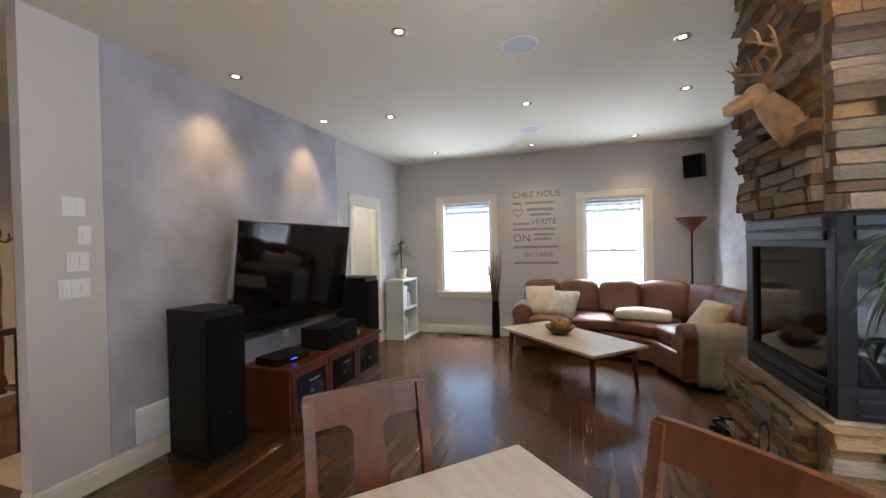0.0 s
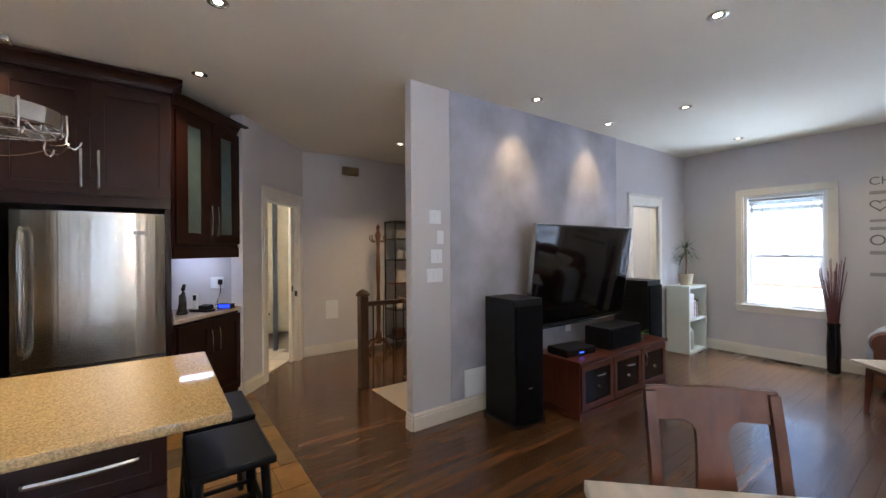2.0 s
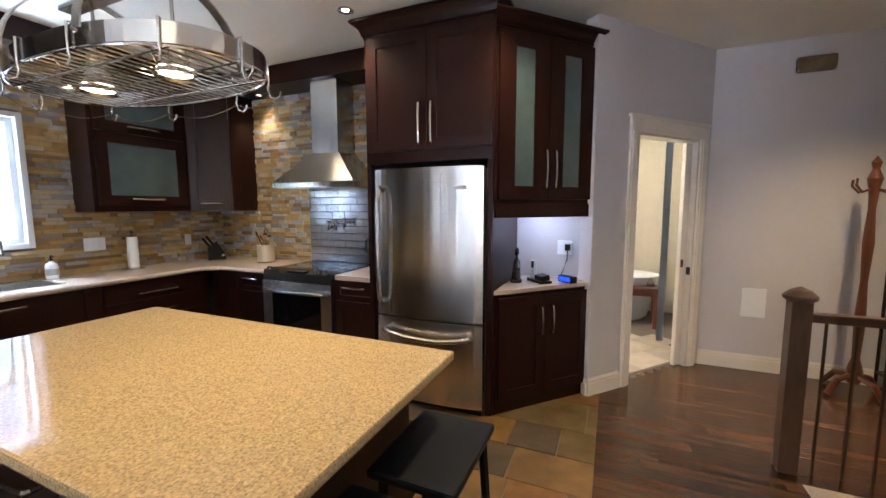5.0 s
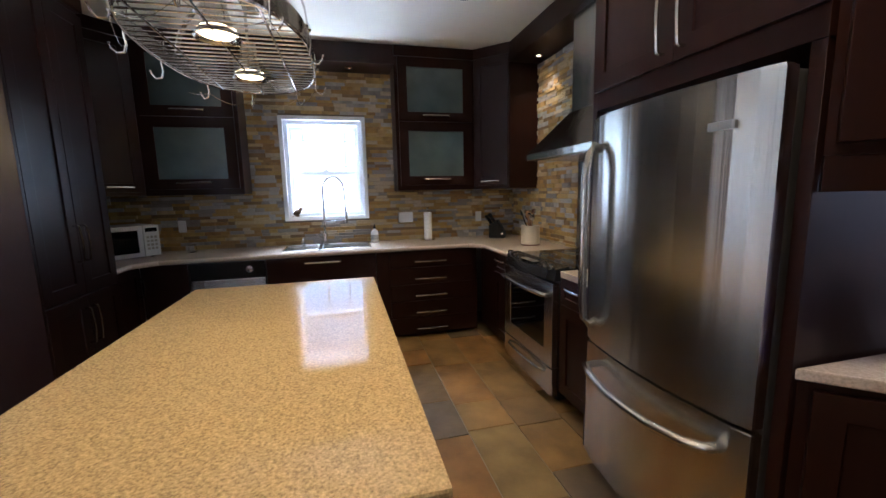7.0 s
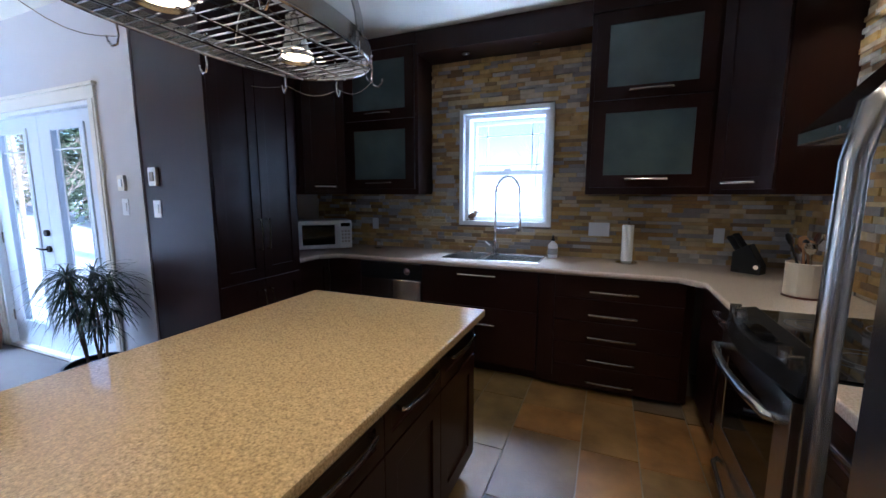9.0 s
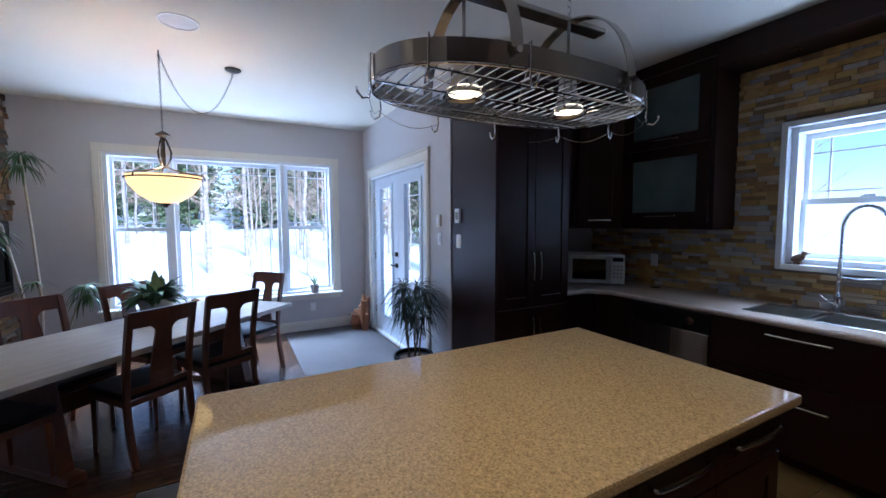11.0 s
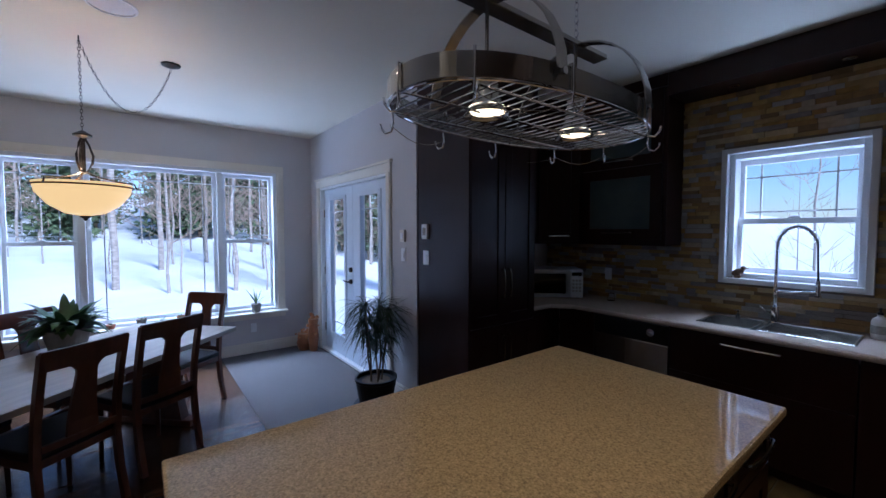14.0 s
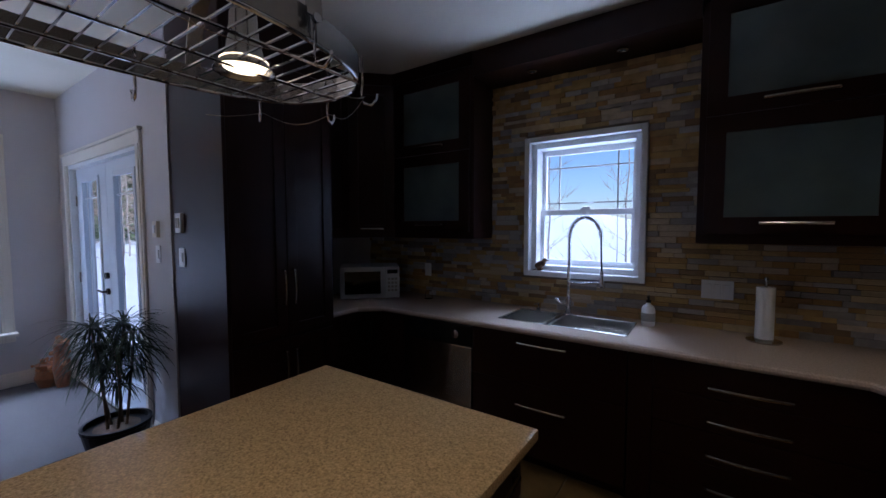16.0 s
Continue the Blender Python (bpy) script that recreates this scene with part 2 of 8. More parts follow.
def tube(b, pts, r, seg=8, taper=None, m=None, closed=False):
    pts = [Vector(p) for p in pts]
    t = bmesh.new()
    rings, n = [], len(pts)
    up = Vector((0, 0, 1))
    for k, p in enumerate(pts):
        if closed:
            d = (pts[(k + 1) % n] - pts[k - 1]).normalized()
        else:
            d = (pts[min(k + 1, n - 1)] - pts[max(k - 1, 0)]).normalized()
        s = d.cross(up if abs(d.z) < 0.95 else Vector((1, 0, 0))).normalized()
        u = s.cross(d)
        rr = r if taper is None else r + (taper - r) * k / (n - 1)
        rings.append([t.verts.new(p + rr * (math.cos(2 * math.pi * j / seg) * s + math.sin(2 * math.pi * j / seg) * u)) for j in range(seg)])
    for k in range(n if closed else n - 1):
        a, c = rings[k], rings[(k + 1) % n]
        for j in range(seg):
            t.faces.new((a[j], a[(j + 1) % seg], c[(j + 1) % seg], c[j]))
    if not closed:
        t.faces.new(rings[0][::-1]), t.faces.new(rings[-1])
    return merge(b, t, m)


def prism(b, poly, z0, z1, bev=0.0, m=None):
    t = bmesh.new()
    lo = [t.verts.new((x, y, z0)) for x, y in poly]
    hi = [t.verts.new((x, y, z1)) for x, y in poly]
    n = len(poly)
    t.faces.new(lo[::-1]), t.faces.new(hi)
    for k in range(n):
        t.faces.new((lo[k], lo[(k + 1) % n], hi[(k + 1) % n], hi[k]))
    bmesh.ops.recalc_face_normals(t, faces=t.faces)
    if bev:
        bmesh.ops.bevel(t, geom=t.edges[:], offset=bev, segments=2, affect="EDGES", profile=0.6)
    return merge(b, t, m)


def ring(b, x0, x1, z0, z1, s, y0, y1, panel=None, bev=0.0, st=None):
    """A rectangular frame as one piece from y0 (out) to y1, s wide; panel: the depth of a face that closes it."""
    st = s if st is None else st
    t = bmesh.new()
    O = [(x0, z0), (x1, z0), (x1, z1), (x0, z1)]
    I = [(x0 + st, z0 + s), (x1 - st, z0 + s), (x1 - st, z1 - s), (x0 + st, z1 - s)]
    of, ob, jf = ([t.verts.new((x, y, z)) for x, z in P] for P, y in ((O, y0), (O, y1), (I, y0)))
    jb = [t.verts.new((x, y1 if panel is None else panel, z)) for x, z in I]
    for k in range(4):
        j = (k + 1) % 4
        t.faces.new((of[k], of[j], jf[j], jf[k]))
        t.faces.new((jf[k], jf[j], jb[j], jb[k]))
        t.faces.new((of[j], of[k], ob[k], ob[j]))
        if panel is None:
            t.faces.new((jb[k], jb[j], ob[j], ob[k]))
    if panel is not None:
        t.faces.new(jb)
        t.faces.new(ob[::-1])
    bmesh.ops.recalc_face_normals(t, faces=t.faces)
    if bev:
        es = [e for e in t.edges if len(e.link_faces) == 2 and e.calc_face_angle(0) > 0.5]
        bmesh.ops.bevel(t, geom=es, offset=bev, segments=2, affect="EDGES", profile=0.6)
    return merge(b, t)


def mesh_of(name, b, material, smooth=False):
    me = bpy.data.meshes.new(name)
    b.to_mesh(me)
    b.free()
    me.materials.append(material)
    if smooth:
        for f in me.polygons:
            f.use_smooth = True
    return me


def part(name, b, material, parent, label="", smooth=False, kind="", m=None):
    ob = new(name, mesh_of(name, b, material, smooth))
    ob.parent = parent
    if m is not None:
        ob.matrix_basis = m
    return tagged(ob, label=label, kind=kind)


def solid(name, b, material, label, category, m=None, group="", kind="", smooth=False):
    ob = new(name, mesh_of(name, b, material, smooth))
    if m is not None:
        ob.matrix_world = m
    return tagged(ob, label, category, group, kind)


def thing(name, label, category, m=None, group="", kind=""):
    ob = new(name)
    ob.empty_display_size = 0.1
    if m is not None:
        ob.matrix_world = m
    return tagged(ob, label, category, group, kind)


def structure(name, b, material, label="", smooth=False, m=None):
    return solid(name, b, material, label, name.split("_")[0], m, kind="structure", smooth=smooth)


def holed(b, a0, a1, z0, z1, d0, d1, holes, axis):
    """A wall from a0 to a1 along x or y, from d0 to d1 across, with openings (a, a, z, z) through it."""
    cuts = sorted({a0, a1, *[h[0] for h in holes], *[h[1] for h in holes]})
    for lo, hi in zip(cuts, cuts[1:]):
        mid = (lo + hi) / 2
        inside = [h for h in holes if h[0] < mid < h[1]]
        spans = [(z0, z1)] if not inside else [(z0, inside[0][2]), (inside[0][3], z1)]
        for s0, s1 in spans:
            if s1 - s0 > 1e-3:
                if axis == "x":
                    box(b, lo, hi, d0, d1, s0, s1)
                else:
                    box(b, d0, d1, lo, hi, s0, s1)
    return b


# ---- shell ----
H = 2.84
KX, KY = -5.00, -3.40          # range wall, sink wall
PX = -0.74                     # wall behind the pantry
FY = -1.57                     # wall with the french doors
DX = 1.88                      # wall with the dining window
LY = 6.60                      # wall with the living room windows
LX = 1.45                      # living room's outer side wall
SX0, SX1 = -3.26, -3.17        # partition with the feature paint
HX = -5.95                     # hall wall
WINK = (-3.25, -2.48, 1.205, 2.175)
FD = (-0.232, 1.545, 0.0, 2.135)
WIND = (-1.107, 1.42, 0.53, 2.325)
WINA = (-2.41, -1.57, 0.68, 2.16)
WINB = (-0.21, 0.63, 0.68, 2.10)
DOORB = (5.09, 5.76, 0.0, 2.05)

structure("ceiling", box(bm_new(), -8.2, 2.2, -3.7, 6.9, H, H + 0.12), M_CEIL, "plain cream painted flat ceiling")
structure("wall_sink", holed(bm_new(), KX - 0.2, PX + 0.2, 0, H, KY - 0.18, KY, [WINK], "x"), M_WALL, "grey painted kitchen outer wall")
structure("wall_range", box(bm_new(), KX - 0.18, KX, KY, 0.76, 0, H), M_WALL, "lavender grey painted kitchen wall")
structure("wall_pantry", box(bm_new(), PX, PX + 0.12, KY, FY - 0.18, 0, H), M_WALL, "grey painted wall behind pantry")
structure("wall_french", holed(bm_new(), PX, DX + 0.2, 0, H, FY - 0.18, FY, [FD], "x"), M_WALL, "light grey painted wall round french doors")
structure("wall_dining", holed(bm_new(), FY, 4.1, 0, H, DX, DX + 0.2, [WIND], "y"), M_WALL, "grey painted wall with wide window")
structure("wall_living_windows", holed(bm_new(), -5.0, LX + 0.2, 0, H, LY, LY + 0.2, [WINA, WINB], "x"), M_WALL, "lavender grey wall with two windows")
structure("wall_living_side", box(bm_new(), LX, LX + 0.2, 4.1, LY, 0, H), M_WALL, "lavender grey painted side wall")
structure("wall_partition", holed(bm_new(), 1.73, LY, 0, H, SX0, SX1, [DOORB], "y"), M_WALL, "light lavender painted partition wall")
structure("wall_feature_paint", box(bm_new(), SX1, SX1 + 0.004, 2.12, 4.72, 0.15, H), M_BLUE, "mottled blue grey plaster feature panel")
structure("wall_hall", box(bm_new(), HX - 0.12, HX, 1.68, 3.7, 0, H), M_WALL, "grey painted hall wall")
structure("wall_hall_end", box(bm_new(), HX - 0.12, SX0, 3.7, 3.82, 0, H), M_WALL, "grey painted wall at hall end")
structure("wall_room_end", box(bm_new(), -5.0, -4.88, 3.82, LY, 0, H), M_WALL, "cream painted wall of the room behind")

# slanted wall with the bathroom door
DIAG0, DIAG1 = Vector((-4.84, 0.76, 0)), Vector((-5.95, 1.68, 0))
_d = DIAG1 - DIAG0
DL = _d.length
DM = Matrix.Translation(DIAG0) @ Matrix.Rotation(math.atan2(_d.y, _d.x), 4, "Z")   # local x along the wall, local -y into the hall
BD = (0.467, 1.280, 0.0, 2.06)
structure("wall_slanted", holed(bm_new(), 0, DL, 0, H, 0, 0.12, [BD], "x"), M_WALL, "grey painted slanted wall round bathroom door", m=DM)
# bathroom shell
structure("wall_bathroom", box(box(bm_new(), -8.0, -7.88, 0.6, 3.7, 0, H), -8.0, KX - 0.18, -0.5, -0.38, 0, H), mat("bath_paint", (0.60, 0.54, 0.42), 0.7, vary=0.03), "cream yellow painted bathroom walls")
structure("wall_bathroom_side", box(box(bm_new(), -8.0, -7.88, -0.5, 0.6, 0, H), -8.0, HX - 0.12, 3.7, 3.82, 0, H), M_WALL, "cream painted bathroom side walls")

# ---- floors ----
structure("floor_base", box(box(bm_new(), -4.25, 2.1, -3.6, 6.8, -0.10, -0.012), -8.2, -4.25, -3.6, 6.8, -0.10, -0.012), M_GROUT, "dark screed under the floor coverings")
TILE_Y, TILE_X = 0.858, -1.75
structure("floor_rug_inset", box(bm_new(), -0.35, 1.86, -1.55, -0.42, -0.011, 0.006, 0.003), M_CARPET, "grey flecked carpet inset by french doors")
structure("floor_landing", box(bm_new(), -4.24, SX0, 1.88, 2.36, -0.011, 0.003), M_BEIGE, "beige carpet on stair landing")


# ---- trim ----
def baseboard(x0, y0, x1, y1):
    """A moulded board along a wall, standing out to the left of its direction."""
    d = Vector((x1 - x0, y1 - y0, 0))
    m = Matrix.Translation((x0, y0, 0)) @ Matrix.Rotation(math.atan2(d.y, d.x), 4, "Z")
    b = box(bm_new(), 0, d.length, 0.001, 0.016, 0, 0.105, 0.002)
    box(b, 0, d.length, 0.001, 0.012, 0.105, 0.130, 0.004)
    box(b, 0, d.length, 0.001, 0.008, 0.130, 0.142, 0.003)
    return structure("baseboard", b, M_TRIM, "cream painted moulded baseboard", m=m)


baseboard(SX1, 4.99, SX1, 1.73)
baseboard(SX1, 1.73, SX0, 1.73)
baseboard(SX1, LY, SX1, 5.86)
baseboard(LX, LY, SX1, LY)
baseboard(HX, 3.7, HX, 1.68)
baseboard(DX, FY, DX, 3.1)
baseboard(1.66, FY, DX, FY)
baseboard(PX, FY, -0.345, FY)
_u = (DIAG1 - DIAG0).normalized()
_a = DIAG0 + _u * 0.36
baseboard(_a.x, _a.y, DIAG0.x, DIAG0.y)
baseboard(DIAG0.x, DIAG0.y, DIAG0.x - 0.05, DIAG0.y - 0.04)


def casing(name, w, h, m, sill=False, width=0.09, label="cream painted moulded casing", cap=True):
    """Trim round an opening w wide and h high; local x across, z up, -y towards the room, origin at the lower left corner."""
    b = bm_new()
    for x in (-width, w):
        box(b, x, x + width, -0.018, 0.0, -width if sill else 0, h, 0.004)
        box(b, x + 0.02, x + width - 0.02, -0.024, -0.017, -width if sill else 0, h, 0.003)
    box(b, -width, w + width, -0.020, 0.0, h, h + width, 0.004)
    if cap:
        box(b, -width - 0.02, w + width + 0.02, -0.035, 0.0, h + width, h + width + 0.025, 0.006)
    if sill:
        box(b, 0, w, -0.018, 0.0, -width, 0, 0.004)
        box(b, -width - 0.01, w + width + 0.01, -0.03, 0.0, -0.012, 0.006, 0.004)
    return b


def window(name, w, h, m, cols, depth=0.18, meet=0.5, cased=True, blind=0.0, label="white vinyl hung window"):
    """cols: (x0, x1, kind) lights across; kind 'hung' or 'fixed'. Local -y is the room."""
    th = thing(name, label, "window", m, kind="structure")
    if cased:
        part("casing", casing("c", w, h, m, sill=True, cap=False), M_TRIM, th, "cream painted casing")
    b = bm_new()
    for a in ((0, 0.04, 0, h), (w - 0.04, w, 0, h), (0.04, w - 0.04, 0, 0.04), (0.04, w - 0.04, h - 0.04, h)):
        box(b, a[0], a[1], 0.0, depth - 0.02, a[2], a[3], 0.003)
    for x0, x1, kind in cols[:-1]:
        box(b, x1 - 0.03, x1 + 0.03, 0.02, depth - 0.03, 0.04, h - 0.04, 0.004)
    part("window_frame", b, M_WHITE, th)
    for x0, x1, kind in cols:
        x0, x1 = x0 + 0.03, x1 - 0.03
        spans = [(0.04, h * meet + 0.02, 0.09), (h * meet - 0.02, h - 0.04, 0.12)] if kind == "hung" else [(0.04, h - 0.04, 0.09)]
        for k, (z0, z1, y) in enumerate(spans):
            b = bm_new()
            s = 0.042
            ring(b, x0, x1, z0, z1, s, y, y + 0.03, None, 0.003)
            sash = part("sash", b, M_WHITE, th)
            part("pane", box(bm_new(), x0 + s, x1 - s, y + 0.012, y + 0.016, z0 + s, z1 - s), M_GLASS, sash).visible_shadow = False
            if kind == "fixed" or k == len(spans) - 1:
                g = bm_new()
                off = 0.10
                zs = (z1 - s - off,) if kind == "fixed" else (z1 - s - off, z0 + s + off * 0.5)
                for zz in zs:
                    box(g, x0 + s, x1 - s, y + 0.017, y + 0.025, zz - 0.006, zz + 0.006)
                for xx in (x0 + s + off, x1 - s - off):
                    box(g, xx - 0.006, xx + 0.006, y + 0.017, y + 0.025, z0 + s, z1 - s)
                part("muntin_grid", g, M_WHITE, sash)
        if kind == "hung":
            b = box(bm_new(), (x0 + x1) / 2 - 0.035, (x0 + x1) / 2 + 0.035, 0.075, 0.092, h * meet + 0.015, h * meet + 0.032, 0.004)
            cyl(b, ((x0 + x1) / 2 - 0.02, 0.08, h * meet + 0.034), ((x0 + x1) / 2 + 0.03, 0.08, h * meet + 0.034), 0.007, seg=8)
            part("sash_lock", b, M_WHITE, th)
    if blind:
        b = bm_new()
        zt = h - 0.045
        box(b, 0.045, w - 0.045, 0.02, 0.055, zt - 0.03, zt, 0.004)
        for k in range(9):
            z = zt - 0.045 - k * 0.012 - (0.03 if k > 3 else 0)
            box(b, 0.05, w - 0.05, 0.022, 0.052, z - 0.004, z + 0.003, 0.001)
        part("raised_blind", b, mat("blind_slats", (0.36, 0.35, 0.34), 0.7, vary=0.1), th, "grey slatted blind drawn up")
    return th


# sink window: no casing, a white frame set in the stone
_w = WINK[1] - WINK[0]
window("window_1", _w, WINK[3] - WINK[2], pose(WINK[1], KY, WINK[2], rz=180), [(0, _w, "hung")], cased=False, meet=0.46, label="white vinyl hung window over the sink")
_w = WIND[1] - WIND[0]
window("window_2", _w, WIND[3] - WIND[2], pose(DX, WIND[1], WIND[2], rz=-90), [(0, 0.617, "hung"), (0.617, 1.876, "fixed"), (1.876, _w, "hung")], meet=0.51, label="wide three light white window with cream casing")
for _k, (_n, _o) in enumerate((("window_3", WINA), ("window_4", WINB))):
    _w = _o[1] - _o[0]
    window(_n, _w, _o[3] - _o[2], pose(_o[0], LY, _o[2]), [(0, _w, "hung")], meet=0.45, blind=1.0, label="white hung window with raised blind")
# white surround of the sink window
_b = bm_new()
_x0, _x1, _z0, _z1 = WINK
for _a in ((_x0 - 0.04, _x0, _z0 - 0.04, _z1 + 0.04), (_x1, _x1 + 0.04, _z0 - 0.04, _z1 + 0.04), (_x0, _x1, _z0 - 0.04, _z0), (_x0, _x1, _z1, _z1 + 0.04)):
    box(_b, _a[0], _a[1], KY - 0.02, KY + 0.06, _a[2], _a[3], 0.004)
structure("trim_sink_window", _b, M_WHITE, "white painted window surround")


def french_doors():
    w, h = FD[1] - FD[0], FD[3]
    m = pose(FD[1], FY, 0, rz=180)
    th = thing("door_1", "white double french doors with tall glass lights", "door", m, kind="structure")
    part("casing", casing("c", w, h, m), M_TRIM, th, "cream painted casing")
    b = bm_new()
    for a in ((0, 0.03, 0, h), (w - 0.03, w, 0, h), (0.03, w - 0.03, h - 0.03, h)):
        box(b, a[0], a[1], 0.0, 0.16, a[2], a[3], 0.002)
    box(b, 0.03, w - 0.03, 0.0, 0.16, 0.0, 0.03, 0.004)
    part("door_frame", b, M_WHITE, th)
    for k in range(2):
        x0 = 0.032 + k * (w / 2 - 0.03)
        x1 = x0 + w / 2 - 0.034
        g0, g1, z0, z1 = x0 + 0.20, x1 - 0.20, 0.26, h - 0.16
        b = bm_new()
        for a in ((x0, g0, 0.032, h - 0.034), (g1, x1, 0.032, h - 0.034), (g0, g1, 0.032, z0), (g0, g1, z1, h - 0.034)):
            box(b, a[0], a[1], 0.05, 0.095, a[2], a[3], 0.002)
        for a in ((g0 - 0.03, g0 + 0.012, z0 - 0.03, z1 + 0.03), (g1 - 0.012, g1 + 0.03, z0 - 0.03, z1 + 0.03), (g0 + 0.012, g1 - 0.012, z0 - 0.03, z0 + 0.012), (g0 + 0.012, g1 - 0.012, z1 - 0.012, z1 + 0.03)):
            box(b, a[0], a[1], 0.038, 0.06, a[2], a[3], 0.006)
        leaf = part("door_leaf", b, mat("door_white", (0.66, 0.72, 0.80), 0.35, vary=0.02), th)
        part("pane", box(bm_new(), g0, g1, 0.07, 0.074, z0, z1), M_GLASS, leaf).visible_shadow = False
        b = bm_new()
        for zz in (z1 - 0.16, z0 + 0.16):
            box(b, g0, g1, 0.060, 0.068, zz - 0.006, zz + 0.006)
        for xx in (g0 + 0.07, g1 - 0.07):
            box(b, xx - 0.006, xx + 0.006, 0.060, 0.068, z0, z1)
        part("muntin_grid", b, M_WHITE, leaf)
        for zz in (0.3, 1.05, 1.8):
            hx = x0 + 0.004 if k == 0 else x1 - 0.004
            part("hinge", cyl(bm_new(), (hx, 0.045, zz - 0.05), (hx, 0.045, zz + 0.05), 0.008, seg=10), M_STEELH, leaf)
    hx = w / 2 - 0.045
    b = cyl(bm_new(), (hx, 0.05, 0.98), (hx, 0.03, 0.98), 0.028)
    tube(b, [(hx, 0.035, 0.98), (hx, 0.005, 0.98), (hx - 0.03, 0.0, 0.98), (hx - 0.12, 0.002, 0.985)], 0.009)
    part("lever_handle", b, M_BRONZE, th, "dark bronze lever handle", smooth=False)
    part("deadbolt", cyl(bm_new(), (hx, 0.05, 1.12), (hx, 0.025, 1.12), 0.028), M_BRONZE, th, "dark bronze deadbolt")


french_doors()


def cased_door(name, w, h, m, label, swing=None, depth=0.12, both=False):
    th = thing(name, label, "door", m, kind="structure")
    part("casing", casing("c", w, h, m, width=0.105), M_TRIM, th, "cream painted casing with flared cap")
    b = bm_new()
    for a in ((0, 0.02, 0, h), (w - 0.02, w, 0, h), (0.02, w - 0.02, h - 0.02, h)):
        box(b, a[0], a[1], 0.0, depth, a[2], a[3], 0.002)
    part("jamb", b, M_TRIM, th)
    return th


bath = cased_door("door_2", BD[1] - BD[0], BD[3], DM @ pose(BD[0], 0, 0), "cream cased bathroom pocket door standing half open")
# sliding door leaf, half drawn into the wall
_b = box(bm_new(), 0.70, 0.792, 0.045, 0.08, 0.01, 2.03, 0.003)
_l = part("door_leaf", _b, M_TRIM, bath, "cream painted pocket door leaf")
part("pull", box(bm_new(), 0.712, 0.745, 0.040, 0.046, 0.93, 1.00, 0.002), M_BRONZE, _l, "dark metal flush pull")
part("strike", box(bm_new(), 0.790, 0.796, 0.005, 0.040, 0.86, 0.93, 0.002), M_BRONZE, bath)

bed_door = cased_door("door_3", DOORB[1] - DOORB[0], DOORB[3], pose(SX1, DOORB[0], 0, rz=90), "cream cased doorway with panelled door ajar", depth=0.09)
_b = box(bm_new(), 0.02, 0.055, 0.10, 0.70, 0.01, 2.02, 0.003)
for _z in (0.25, 1.15):
    box(_b, 0.054, 0.060, 0.20, 0.60, _z, _z + 0.70, 0.004)
_l = part("door_leaf", _b, mat("door_cream", (0.50, 0.46, 0.38), 0.5, vary=0.03), bed_door, "beige panelled door swung inward")
part("strike", box(bm_new(), 0.638, 0.648, 0.03, 0.06, 0.93, 1.0, 0.002), M_BRONZE, bed_door)


# ---- cabinets ----
def bar_handle(length, vertical=False):
    """A flat bow handle along x (or z), standing out towards -y."""
    pts = [(-0.46 * length, 0.0, 0), (-0.462 * length, -0.024, 0), (-0.45 * length, -0.031, 0)]
    pts += [(length * (k / 8 - 0.5) * 0.86, -0.033 - 0.008 * math.cos(math.pi * (k / 8 - 0.5)), 0) for k in range(9)]
    pts += [(0.45 * length, -0.031, 0), (0.462 * length, -0.024, 0), (0.46 * length, 0.0, 0)]
    b = tube(bm_new(), pts, 0.0065, 6)
    bmesh.ops.scale(b, vec=(1, 1, 1.35), verts=b.verts)
    if vertical:
        bmesh.ops.transform(b, matrix=Matrix.Rotation(radians(90), 4, "Y"), verts=b.verts)
    return b


def front(parent, kind, x0, x1, z0, z1, handle=None, material=None, name="door"):
    """A shaker front on the plane y=0, proud towards -y."""
    material = material or M_DARK
    g = 0.002
    x0, x1, z0, z1 = x0 + g, x1 - g, z0 + g, z1 - g
    b = bm_new()
    s = 0.09 if kind.startswith("glass") else min(0.075, (z1 - z0) * 0.28)
    if kind == "slab":
        box(b, x0, x1, -0.020, 0, z0, z1, 0.002)
    else:
        ring(b, x0, x1, z0, z1, s, -0.022, 0.0, None if kind.startswith("glass") else -0.012, 0.002, 0.125 if kind == "glass_tall" else s)
    d = part(name, b, material, parent)
    if kind.startswith("glass"):
        st = 0.125 if kind == "glass_tall" else s
        part("glass_panel", box(bm_new(), x0 + st - 0.004, x1 - st + 0.004, -0.014, -0.009, z0 + s - 0.004, z1 - s + 0.004), M_FROST, d, "frosted greenish glass panel")
    if handle:
        hx, hz, length, vert = handle
        part("handle", bar_handle(length, vert), M_STEELH, d, "brushed nickel bow handle", m=pose(hx, -0.020, hz))
    return d


def cabinet(name, label, m, w, depth, z0, z1, fronts, toe=0.0, category="cabinet", group=""):
    """Local x across the front, y back from the front, z up."""
    th = thing(name, label, category, m, group)
    b = box(bm_new(), 0, w, 0.001, depth, z0 + toe, z1, 0.002)
    if toe:
        box(b, 0.0, w, 0.07, depth, z0, z0 + toe)
    part("body", b, M_DARK, th)
    for f in fronts:
        front(th, *f)
    return th


BZ = 0.875     # under the worktops
CT = 0.915     # worktop height
SINKFRONT, RANGEFRONT = -2.76, -4.36
UG = "upper kitchen cabinets"
LG = "lower kitchen cabinets"
